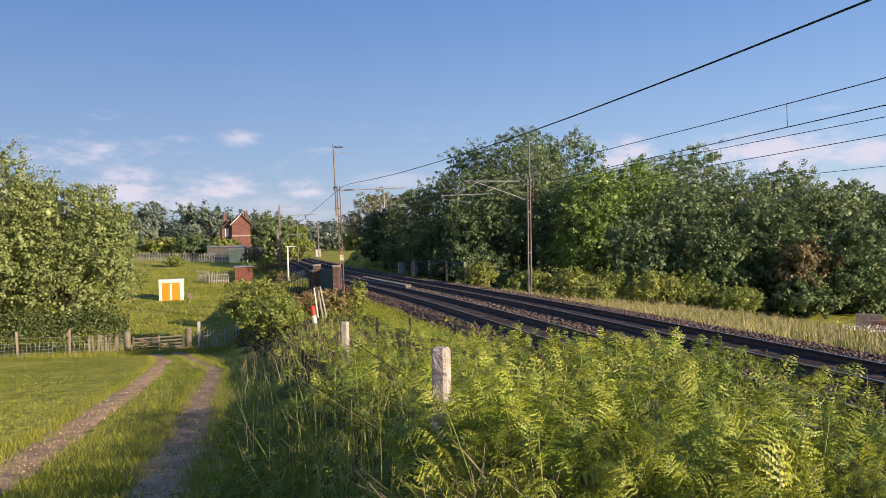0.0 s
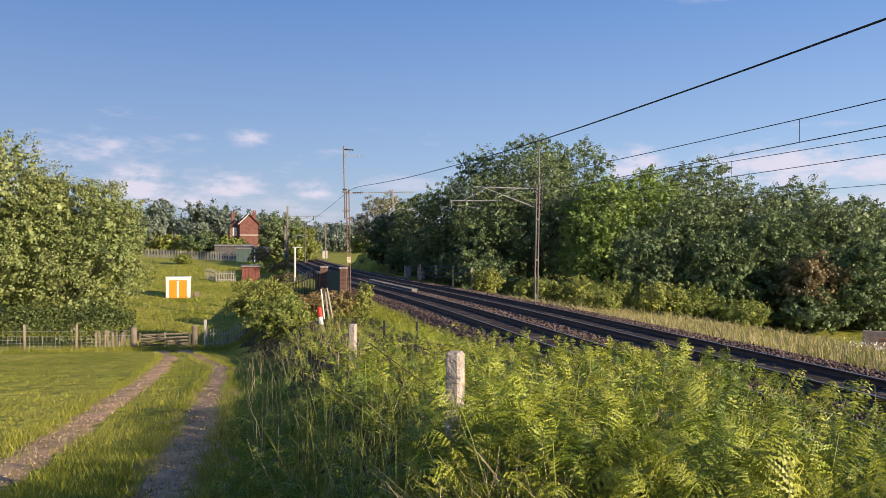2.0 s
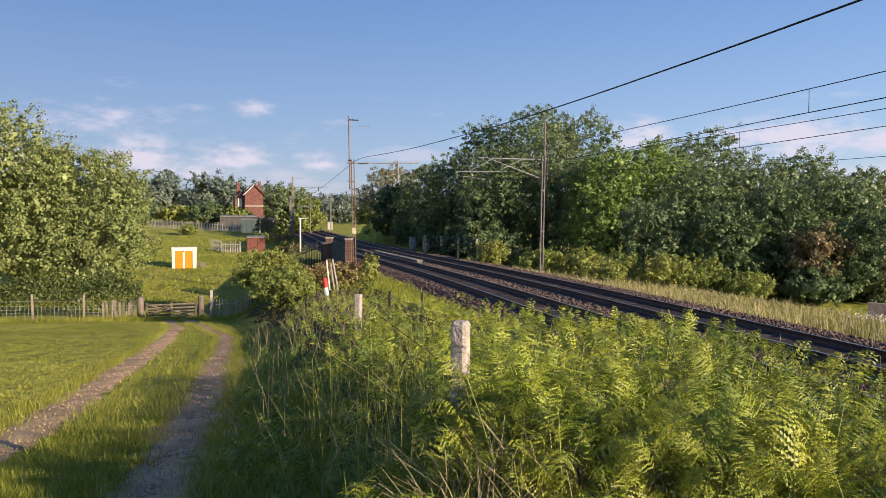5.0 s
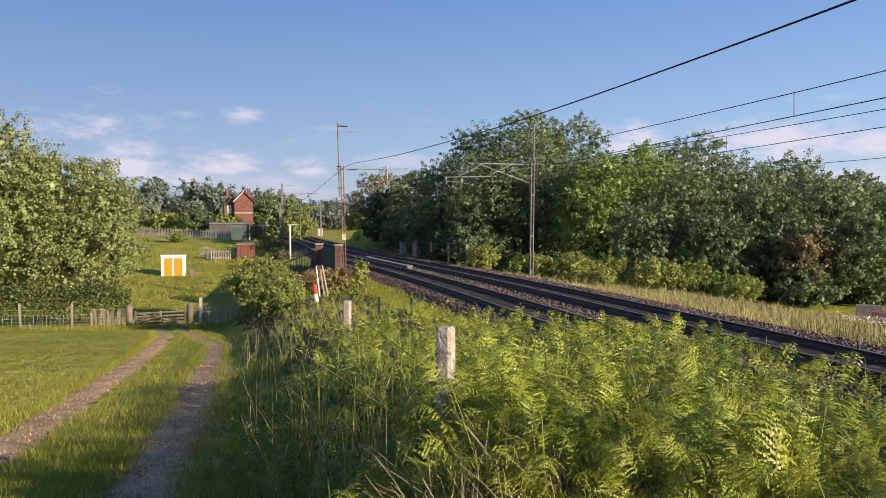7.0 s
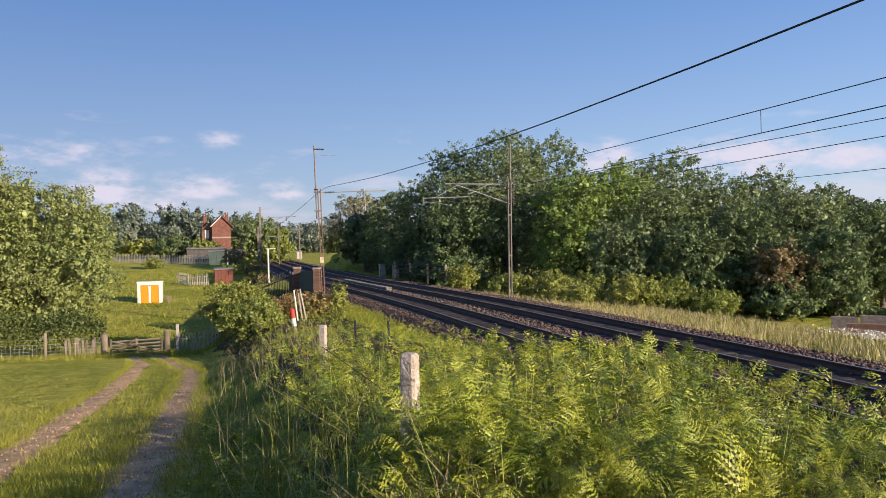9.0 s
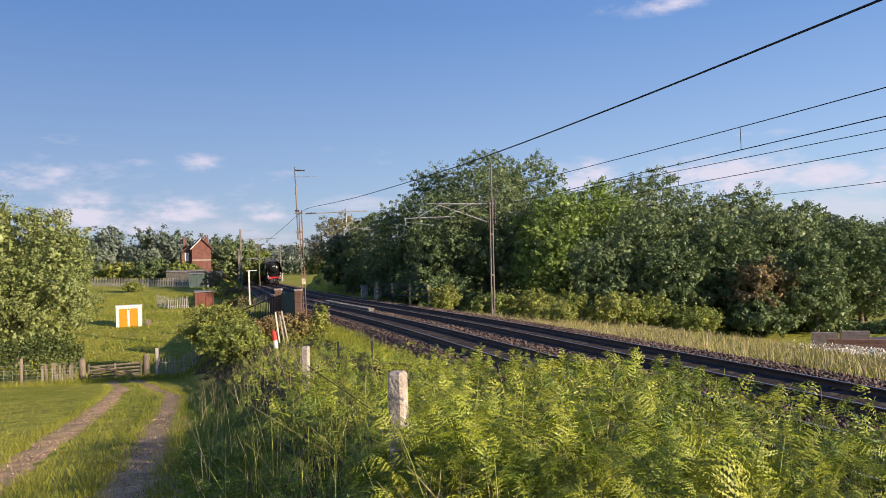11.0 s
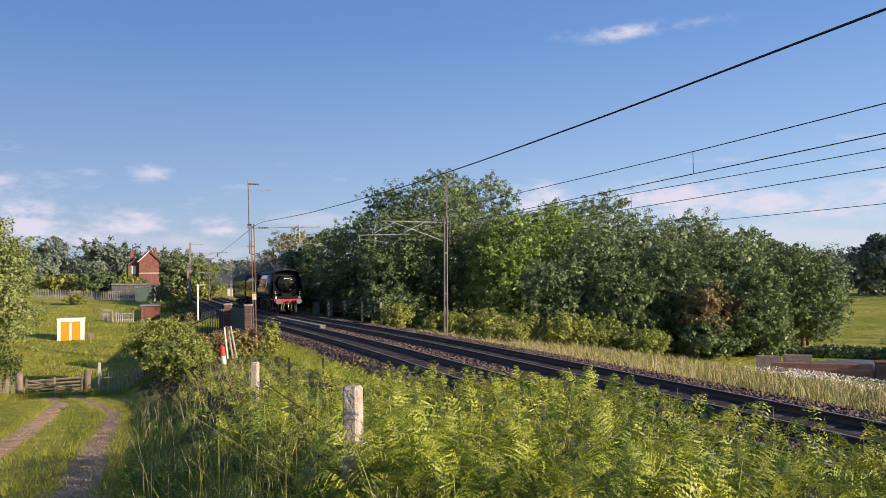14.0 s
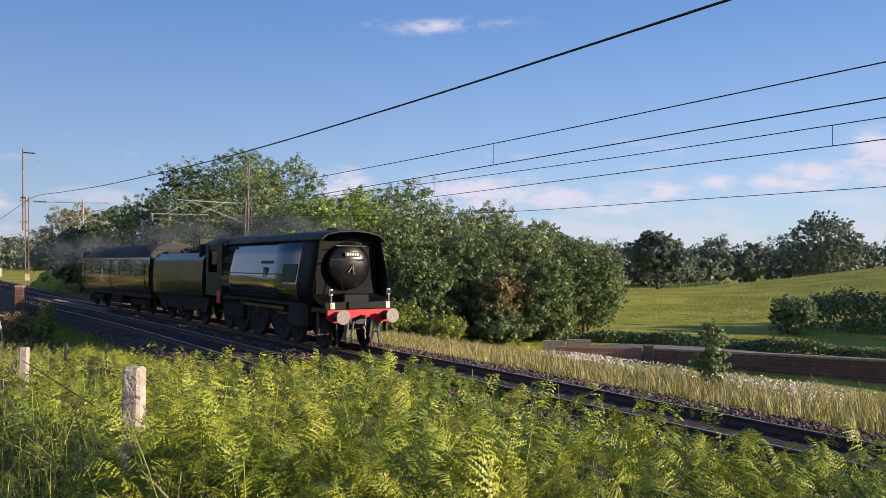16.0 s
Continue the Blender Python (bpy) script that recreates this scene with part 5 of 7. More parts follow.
def masts():
    # the rusty mast at the bridge, with its tall switch pole
    m1 = thing("catenary_mast", pose(-6.50, 49.6, 0.0, 0, -0.8, 12), "rusty twin-channel catenary mast with a tall thin pole and boom", "mast", "catenary masts")
    mast_column(m1, 6.5, MAT_RUSTSTEEL, base=-0.8)
    part("pole", rod((-0.20, 0, 4.6), (-0.20, 0, 9.25), 0.05, 9), MAT_STEEL, m1, "thin grey steel pole")
    part("clamp", box(0.42, 0.14, 0.09, (-0.13, 0, 5.1), 0.01), MAT_STEEL, m1)
    part("clamp", box(0.42, 0.14, 0.09, (-0.13, 0, 6.3), 0.01), MAT_STEEL, m1)
    part("number_plate", box(0.24, 0.02, 0.36, (0, -0.1, 1.95), 0.004), material("pale_sign_plate", (0.62, 0.52, 0.36), 0.6), m1, "small pale plate")
    part("top_arm", rod((-0.27, 0, 8.65), (1.15, 0, 8.62), 0.02, 6), MAT_GALV, m1)
    insulator((-0.2, 0, 9.02), (0.42, 0, 9.0), m1, 0.075)
    part("boom", rod((0, 0, 6.25), (4.3, 0, 6.3), 0.035, 8), MAT_GALV, m1, "grey galvanised tube")
    insulator((0.35, 0, 6.25), (1.0, 0, 6.26), m1, 0.08)
    part("drop_pipe", rod((2.9, 0, 6.5), (2.9, 0, 5.0), 0.035, 8), MAT_GALV, m1)
    part("steady_arm", rod((2.9, 0, 5.05), (3.4, 0, 5.25), 0.018, 6), MAT_GALV, m1)
    part("steady_arm", rod((3.4, 0, 5.25), (4.6, 0, 5.02), 0.016, 6), MAT_GALV, m1)
    part("stay", rod((3.3, 0, 6.28), (4.2, 0, 6.25), 0.02, 6), MAT_GALV, m1)
    insulator((-0.32, 0, 6.45), (-0.05, 0, 6.45), m1, 0.08)
    # the mast at the wood's foot, bracket out over the far line
    m2 = thing("catenary_mast", pose(5.05, 45.7, 0.0, 0, 0.9, 8), "grey twin-channel catenary mast with a tubular bracket", "mast", "catenary masts")
    mast_column(m2, 6.45, MAT_STEEL, base=-1.0)
    part("pole", rod((0.05, 0, 5.0), (0.05, 0, 8.65), 0.045, 9), MAT_STEEL, m2, "thin grey steel pole")
    cantilever(m2, 5.2, 6.2, -1)
    insulator((0.24, 0, 5.0), (0.24, 0, 6.6), m2, 0.06)
    # farther masts on both sides
    for x, y, h, side, arm in ((-21.6, 102.8, 8.1, 1, True), (-6.2, 89.5, 7.6, -1, False), (-13.0, 120.0, 7.6, -1, False), (-35.0, 160.0, 8.0, 1, True), (-27.6, 172, 7.8, -1, False),
                               (-22.8, 107.0, 5.6, 1, False), (-49, 215, 8, 1, False), (-37.5, 212, 8, -1, True), (-59, 275, 8, 1, False)):
        m = thing("catenary_mast", pose(x, y, 0, 0, 0, 14), "grey steel catenary mast in the distance", "mast", "catenary masts")
        part("column", box(0.24, 0.2, h + 0.8, (0, 0, h / 2 - 0.4), 0.01), MAT_STEEL, m)
        part("boom", rod((0, 0, h - 1.4), (side * 4.6, 0, h - 1.3), 0.045, 6), MAT_GALV, m)
        part("strut", rod((0, 0, h - 2.4), (side * 3.0, 0, h - 1.35), 0.035, 6), MAT_GALV, m)
        insulator((side * 3.4, 0, h - 1.3), (side * 3.4, 0, h - 1.9), m, 0.09)
        if arm:
            part("top_arm", rod((0, 0, h - 0.25), (side * 1.6, 0, h - 0.25), 0.03, 6), MAT_GALV, m)


masts()


def wire(name, pts, r, label, sub=8):
    p = np.array(pts, float)
    t = np.arange(len(p))
    tt = np.linspace(0, len(p) - 1, (len(p) - 1) * sub + 1)
    q = np.stack([np.interp(tt, t, p[:, k]) for k in range(3)], 1)
    for _ in range(6):
        q[1:-1] = 0.25 * q[:-2] + 0.5 * q[1:-1] + 0.25 * q[2:]
    v, f = wire_mesh(q, r)
    return tagged(new(name, mesh_np(name, v, f, MAT_WIRE, True)), label, "cable")


def along(s, rows):
    return [tuple(beside(s, np.array([float(y)]))[0][:2]) + (z,) for y, z in rows]


wire("feeder_cable", [(5.87 - 0.2208 * y, y, 5.15 + 0.0153 * (y - 12) + 0.001 * (y - 12) ** 2) for y in (-30, -15, -5, 0, 5, 10, 15, 20)]
     + along(-6.15, [(28, 5.55), (35, 5.8), (42, 6.1), (49.6, 6.46)])
     + along(-6.2, [(58, 5.75), (68, 5.2), (80, 4.9), (90, 4.95), (102.8, 5.4), (125, 4.6), (160, 5.6)]), 0.0135, "thick black feeder cable slung from mast to mast")
for s, hi, lo in ((-3.2, 5.04, 4.65), (0.05, 5.05, 4.72)):
    label = "thin overhead wire above the %s line" % ("near" if s < 0 else "far")
    wire("catenary_wire", along(s, [(-40, hi + 0.5), (-20, hi + 0.1), (0, hi), (13, hi), (20, hi + 0.08), (30, hi + 0.2), (40, hi + 0.45), (48, hi + 0.7),
                                    (60, hi + 0.35), (75, hi + 0.1), (90, hi + 0.4), (102, hi + 0.7), (130, hi + 0.1), (160, hi + 0.7), (215, hi + 0.6), (300, hi + 0.6)]), 0.0085, label)
    wire("contact_wire", along(s, [(y, lo) for y in (-40, -10, 10, 30, 48, 75, 102, 130, 160, 215, 300)]), 0.0085, label)
    for y in (-8, 2.5, 14.0, 25, 36, 44, 56, 66, 78, 90) if s < 0 else (-5, 9.5, 20.9, 31, 41, 52, 64, 76, 88):
        p = along(s, [(y, lo), (y, hi + float(np.interp(y, [13, 20, 30, 40, 48, 60, 75, 90], [0, 0.08, 0.2, 0.45, 0.7, 0.35, 0.1, 0.4])))])
        tagged(new("dropper", bm_mesh("dropper", rod(p[0], p[1], 0.006, 5), MAT_WIRE)), "short dropper wire between the overhead wires", "cable", "droppers")
wire("earth_wire", along(4.2, [(-30, 5.2), (0, 4.4), (10.6, 4.42), (15, 4.48), (22, 4.55), (28, 4.75), (36, 5.1), (45.7, 5.7), (60, 5.0), (75, 4.9), (89.5, 5.4)]), 0.0085, "thin earth wire slung behind the masts")

# ---- the near bank ----
def concrete_post():
    p = thing("concrete_post", pose(-0.036, 4.15, 1.05, 1.2, 0.9, -24), "weathered concrete fence post with lichen, standing in bracken", "fence post")
    bm = box(0.088, 0.088, 1.67, (0, 0, 0.445), 0.014)
    bmesh.ops.subdivide_edges(bm, edges=[e for e in bm.edges if e.calc_length() > 1.0], cuts=9)
    for v in bm.verts:
        v.co.x *= 1.06 - 0.09 * (v.co.z + 0.4) / 1.6
        v.co += Vector((math.sin(v.co.z * 17) * 0.002, math.sin(v.co.z * 23 + 1) * 0.002, 0))
    part("shaft", bm, MAT_CONCRETE, p)
    part("wire_strand", bm_mesh("wire_strand", rod((0.0, -0.075, 1.02), (0.52, -0.12, 0.72), 0.0022, 5, rod((-0.5, -0.06, 1.30), (0.0, -0.075, 1.02), 0.0022, 5)), MAT_DARKIRON), None, p, "slack rusty wire")
    q = thing("concrete_post", pose(-1.88, 14.4, 0.45, -1, 0.5, -15), "distant weathered concrete fence post", "fence post")
    part("shaft", box(0.125, 0.12, 1.6, (0, 0, 0.18), 0.015), MAT_CONCRETE, q)
    for x, y, h in ((-1.45, 16.4, 0.85), (-0.8, 17.4, 0.75)):
        s = put(thing("stake", Matrix(), "dark iron fence stake", "stake", "fence stakes"), x, y)
        part("bar", box(0.05, 0.03, h + 0.4, (0, 0, h / 2 - 0.2), 0.005), MAT_DARKIRON, s)


concrete_post()


def marker_post():
    x, y = -4.78, 28.6
    p = put(thing("marker_post", Matrix(), "red and white striped marker post leaning slightly", "marker post"), x, y)
    p.matrix_basis = p.matrix_basis @ pose(0, 0, 0, 0, -7, 0)
    b = 0.55 - p.matrix_basis.translation.z
    part("white_section", tube(0.085, 0.085, 0.3, (0, 0, b - 0.45), seg=12), MAT_WHITE, p, "white painted lower half")
    part("red_section", tube(0.09, 0.09, 0.32, (0, 0, b - 0.14), seg=12), MAT_RED, p, "red painted upper half")
    part("cap", tube(0.09, 0.045, 0.05, (0, 0, b + 0.045), seg=12), MAT_RED, p)
    part("stub", tube(0.06, 0.06, b - 0.5 if b > 0.7 else 0.2, (0, 0, (b - 0.6) / 2), seg=10), MAT_TIMBER, p)
    for k, (dx, h, mat) in enumerate(((0.0, 1.35, MAT_WHITE), (0.20, 1.2, MAT_PALETIMBER), (0.33, 1.4, MAT_PALETIMBER))):
        s = put(thing("stake", Matrix(), "pale leaning timber stake on the bank", "stake", "bank stakes"), -5.55 + dx, 33.6)
        part("bar", box(0.055, 0.045, h + 0.5, (0, 0, h / 2 - 0.25), 0.006, m=pose(0, 0, 0, 0, -6 - 2 * k, 0)), mat, s)


marker_post()


def bridge_parapet():
    b = thing("bridge_parapet", pose(0, 0, 0), "sooty brick bridge parapet with a dark teal sheet", "parapet")
    course = bm_mesh("course", box(0.38, 0.38, 0.068, bevel=0.006), MAT_DARKBRICK)
    for (x, y), top in (((-6.30, 45.4), 1.48), ((-7.6, 46.4), 1.52)):
        pier = part("pier", box(0.36, 0.36, top + 0.9, (x, y, (top - 0.9) / 2), 0.01), MAT_DARKBRICK, b, "brick pier with stone cap")
        part("cap", box(0.46, 0.46, 0.12, (x, y, top + 0.065), 0.03), MAT_COPING, pier)
        z = -0.1
        while z < top - 0.05:
            part("brick_course", course, None, pier, m=pose(x, y, z))
            z += 0.078
    part("sheet", box(1.30, 0.05, 1.75, (-6.95, 45.9, 0.5), 0.005, m=pose(0, 0, 0, 0, 0, -37)), MAT_TEAL, b, "faded teal panel")
    part("wall", box(0.34, 14.0, 1.3, (-8.6, 53.2, 0.1), 0.01, m=pose(0, 0, 0, 0, 0, 14)), MAT_DARKBRICK, b, "sooty brick wall")
    part("coping", box(0.46, 14.0, 0.12, (-8.6, 53.2, 0.82), 0.02, m=pose(0, 0, 0, 0, 0, 14)), MAT_COPING, b)


bridge_parapet()


def picket_fence(name, x0, y0, x1, y1, h, gap, w, mat, label, rail_mat=None, point=True, z0=None, z1=None, group="", thick=0.022):
    t = thing(name, Matrix(), label, "fence", group)
    n = max(2, int(math.hypot(x1 - x0, y1 - y0) / gap))
    a = math.degrees(math.atan2(y1 - y0, x1 - x0))
    bm = box(w, thick, h, (0, 0, h / 2), 0.004)
    if point:
        for v in bm.verts:
            if v.co.z > h * 0.9:
                v.co.x *= 0.25
                v.co.z += 0.03
    me = bm_mesh("pale", bm, mat)
    ends = []
    for i in range(n + 1):
        k = i / n
        x, y = x0 + (x1 - x0) * k, y0 + (y1 - y0) * k
        z = ground_at(x, y) if z0 is None else z0 + (z1 - z0) * k
        ends.append((x, y, z))
        part("pale", me, None, t, m=pose(x, y, z + random.uniform(-0.03, 0.03), 0, random.uniform(-2, 2), a))
    step = max(1, n // 8)
    for f in (0.22, 0.75):
        for i in range(0, n, step):
            p, q = ends[i], ends[min(i + step, n)]
            part("rail", rod((p[0], p[1], p[2] + h * f), (q[0], q[1], q[2] + h * f), 0.028, 4), rail_mat or mat, t)
    return t


picket_fence("iron_fence", -11.2, 50.6, -7.85, 46.6, 1.6, 0.19, 0.085, MAT_DARKIRON, "dark iron paling fence climbing the bank", z0=-1.2, z1=-0.05)
picket_fence("picket_fence", -13.0, 40.2, -11.0, 41.2, 0.95, 0.14, 0.085, MAT_PALETIMBER, "bleached wooden picket fence beside the gate")


def field_fence():
    t = thing("field_fence", Matrix(), "timber post and wire stock fence along the field", "fence")
    posts = [(-33 + 1.9 * i, 28.6 + 1.0 * i) for i in range(9)]
    pm = bm_mesh("post", box(0.11, 0.10, 1.65, (0, 0, 0.45), 0.012), MAT_TIMBER)
    tops = []
    for x, y in posts:
        z = ground_at(x, y)
        part("post", pm, None, t, m=pose(x, y, z, random.uniform(-2, 2), random.uniform(-2, 2), 25))
        tops.append((x, y, z))
    tops.append((-16.0, 38.8, ground_at(-16, 38.8)))
    for a, b in zip(tops, tops[1:]):
        bm = bmesh.new()
        for k in (0.1, 0.25, 0.4, 0.55, 0.72, 0.95):
            rod((a[0], a[1], a[2] + k), (b[0], b[1], b[2] + k), 0.006, 4, bm)
        n = 12
        for i in range(1, n):
            u = i / n
            x, y, z = (a[j] + (b[j] - a[j]) * u for j in range(3))
            rod((x, y, z + 0.1), (x, y, z + 0.72), 0.005, 4, bm)
        part("wire_mesh", bm, MAT_GALV, t, "sagging galvanised stock wire")
    # close-boarded end beside the gate
    e = thing("board_fence", Matrix(), "short run of upright weathered boards beside the gatepost", "fence")
    bd = bm_mesh("board", box(0.11, 0.03, 1.0, (0, 0, 0.48), 0.006), MAT_TIMBER)
    for i in range(8):
        x, y = -17.5 + 0.17 * i, 38.0 + 0.09 * i
        part("board", bd, None, e, m=pose(x, y, ground_at(x, y) - 0.03 + random.uniform(-0.08, 0.05), 0, random.uniform(-4, 4), 28))


field_fence()


def gate():
    a, b = Vector((-15.98, 38.84, 0)), Vector((-13.25, 39.9, 0))
    g = thing("field_gate", Matrix(), "old five-barred timber gate, sagging shut between round posts", "gate")
    for p, r in ((a, 0.17), (b, 0.16)):
        z = ground_at(p.x, p.y)
        post = part("gatepost", tube(r * 1.05, r * 0.92, 1.5, (p.x, p.y, z + 0.35), seg=12), MAT_TIMBER, g, "stout round timber post", smooth=True)
        part("top", tube(r * 0.92, r * 0.5, 0.06, (p.x, p.y, z + 1.13), seg=12), MAT_TIMBER, post)
    za, zb = ground_at(a.x, a.y), ground_at(b.x, b.y)
    u = (b - a).normalized()
    s, e = a + u * 0.3, b - u * 0.25
    for k in (0.10, 0.25, 0.41, 0.58, 0.76):
        part("bar", rod((s.x, s.y, za + k - 0.06), (e.x, e.y, zb + k), 0.045, 4), MAT_TIMBER, g)
    for q in (0.0, 0.5, 1.0):
        c = s.lerp(e, q)
        z = za + (zb - za) * q
        part("stile", box(0.09, 0.05, 0.84, (c.x, c.y - 0.03, z + 0.42), 0.006), MAT_TIMBER, g)
    part("brace", rod((s.x, s.y - 0.05, za + 0.74), (e.x, e.y - 0.05, zb + 0.12), 0.04, 4), MAT_TIMBER, g)
    part("brace", rod((s.x, s.y - 0.05, za + 0.12), (s.lerp(e, 0.5).x, s.lerp(e, 0.5).y - 0.05, za + 0.74), 0.04, 4), MAT_TIMBER, g)
    p2 = put(thing("fence_post", Matrix(), "slim pale post beside the gate", "fence post"), -12.75, 40.05)
    part("shaft", box(0.13, 0.13, 1.7, (0, 0, 0.6), 0.012), MAT_PALETIMBER, p2)


gate()


def cabin():
    x, y = -23.9, 67.9
    c = thing("relay_cabin", pose(x, y, -1.72, 0, 0, 14) @ Matrix.Scale(0.85, 4), "white equipment cabin with two orange doors on the grass", "cabin")
    w, d, h = 2.34, 1.5, 2.05
    for sx in (-1, 1):
        part("side_panel", box(0.09, d, h, (sx * (w / 2 - 0.045), 0, h / 2), 0.008), MAT_WHITE, c)
    part("back_panel", box(w - 0.19, 0.06, h, (0, d / 2 - 0.03, h / 2)), MAT_WHITE, c)
    part("roof", box(w + 0.10, d + 0.14, 0.14, (0, -0.01, h + 0.07), 0.02), MAT_WHITE, c, "flat white roof with an overhang")
    part("jamb", box(0.20, 0.10, h - 0.02, (-w / 2 + 0.20, -d / 2 + 0.02, h / 2), 0.006), MAT_WHITE, c)
    part("jamb", box(0.20, 0.10, h - 0.02, (w / 2 - 0.20, -d / 2 + 0.02, h / 2), 0.006), MAT_WHITE, c)
    part("mullion", box(0.20, 0.10, h - 0.02, (0, -d / 2 + 0.02, h / 2), 0.006), MAT_WHITE, c)
    part("lintel", box(w - 0.2, 0.09, 0.2, (0, -d / 2 + 0.02, h - 0.1), 0.006), MAT_WHITE, c)
    for sx in (-1, 1):
        door = part("door", box(0.74, 0.05, h - 0.26, (sx * 0.475, -d / 2 + 0.0, h / 2 - 0.09), 0.006), MAT_ORANGE, c, "bright orange sheet door")
        part("handle", box(0.03, 0.04, 0.16, (sx * 0.18, -d / 2 - 0.04, h * 0.5), 0.004), MAT_GALV, door)
        part("vent", box(0.3, 0.012, 0.14, (sx * 0.475, -d / 2 - 0.030, 0.35), 0.002), MAT_ORANGE, door)
    part("plate", box(0.1, 0.015, 0.12, (0, -d / 2 - 0.04, h - 0.25), 0.002), MAT_DARKIRON, c)
    r = thing("cable_drum", pose(-22.45, 68.3, -1.37, 0, 0, 25), "brown wooden cable reel standing at the cabin", "cable reel")
    for sy in (-0.16, 0.16):
        part("flange", tube(0.27, 0.27, 0.04, (0, sy, -0.06), "y", 18), MAT_TIMBER, r)
    part("core", tube(0.15, 0.15, 0.3, (0, 0, -0.06), "y", 14), MAT_DARKIRON, r)


cabin()


def house():
    h = thing("brick_house", pose(-38.2, 146, 1.4, 0, 0, 20), "red brick railway house with gables and two chimneys", "house")
    w, d, e, ridge = 3.3, 5.4, 5.7, 7.3
    part("wall", extrude([(-w / 2, -0.5), (w / 2, -0.5), (w / 2, e), (0, ridge - 0.1), (-w / 2, e)], -d / 2, d / 2), MAT_BRICK, h, "red brick gable wall")
    for sx in (-1, 1):
        prof = [(0, ridge + 0.08), (0, ridge - 0.12), (sx * (w / 2 + 0.35), e - 0.42), (sx * (w / 2 + 0.35), e - 0.24)]
        part("roof", extrude(prof, -d / 2 - 0.3, d / 2 + 0.3), MAT_TILE, h, "red tiled roof slope")
    part("string_course", box(w + 0.08, 0.1, 0.28, (0, -d / 2 - 0.02, 3.35), 0.01), MAT_COPING, h, "pale stone band")
    part("bargeboard", rod((-w / 2 - 0.3, -d / 2 - 0.28, e - 0.35), (0, -d / 2 - 0.28, ridge), 0.09, 4), MAT_WHITE, h)
    part("bargeboard", rod((w / 2 + 0.3, -d / 2 - 0.28, e - 0.35), (0, -d / 2 - 0.28, ridge), 0.09, 4), MAT_BROWNBOARD, h)
    # the wing's separate brick colour stands in for the shade on it
    wing = part("wing", extrude([(-w / 2 - 1.7, -0.5), (-w / 2 + 0.02, -0.5), (-w / 2 + 0.02, e + 0.6), (-w / 2 - 1.7, e - 0.6)], -d / 2 + 1.5, d / 2), MAT_DARKBRICK, h, "brick side wing, given the dark brick for shade")
    part("window", box(0.7, 0.1, 1.5, (-w / 2 - 0.8, -d / 2 + 1.47, 4.0), 0.01), MAT_WHITE, wing)
    for x, y, z in ((1.3, 0.6, 7.6), (-2.6, 1.0, 7.4)):
        ch = part("chimney", box(0.6, 0.6, 2.6, (x, y, z - 1.2), 0.02), MAT_BRICK, h, "brick chimney stack")
        part("pot", tube(0.14, 0.11, 0.45, (x - 0.16, y, z + 0.3), seg=10), MAT_TILE, ch)
        part("pot", tube(0.14, 0.11, 0.45, (x + 0.18, y, z + 0.3), seg=10), MAT_TILE, ch)


house()


def shed(x, y, rz, w, d, h, wall, roof, label, posts=False, name="shed"):
    s = put(thing(name, Matrix(), label, "shed"), x, y, 0, rz)
    part("wall", box(w, d, h, (0, 0, h / 2 - 0.15), 0.01), wall, s)
    part("roof", box(w + 0.25, d + 0.3, 0.12, (0, -0.05, h - 0.06), 0.015, m=pose(0, 0, 0, 3, 0, 0)), roof, s)
    n = max(3, int(w / 0.35))
    for i in range(n + 1):
        part("board", box(0.10, 0.03, h - 0.2, (-w / 2 + w * i / n, -d / 2 - 0.018, h / 2 - 0.15), 0.004), wall, s)
    if posts:
        for i in range(4):
            part("post", box(0.2, 0.16, h - 0.1, (w / 2 - 0.2 - 0.62 * i, -d / 2 - 0.2, h / 2 - 0.15), 0.01), MAT_WHITE, s, "white painted post")
    return s


shed(-28.6, 112.0, 16, 4.6, 3, 2.0, MAT_TEAL, MAT_FELT, "low dark shed with a flat felt roof and white posts", True)
shed(-33.0, 118.0, 16, 5.5, 3, 2.0, MAT_GREYBOARD, MAT_FELT, "long low outbuilding with a pale flat roof")
shed(-21.3, 82.4, 18, 1.75, 1.5, 1.65, MAT_BROWNBOARD, MAT_FELT, "small red-brown boarded hut")
picket_fence("paling_fence", -24.4, 80.6, -22.6, 81.2, 1.15, 0.16, 0.08, MAT_PALETIMBER, "grey wooden paling fence beside the hut")
picket_fence("paling_fence", -26.2, 82.6, -24.6, 81.0, 1.2, 0.16, 0.08, MAT_PALETIMBER, "grey wooden paling fence beside the hut")
picket_fence("paling_fence", -47, 118, -30.5, 110.5, 1.25, 0.30, 0.2, MAT_PALETIMBER, "tall pale grey paling fence across the rise")
shed(-52, 118, 10, 4.5, 3, 1.3, MAT_TEAL, MAT_TEAL, "dark green tank behind the grassy mound", name="tank")


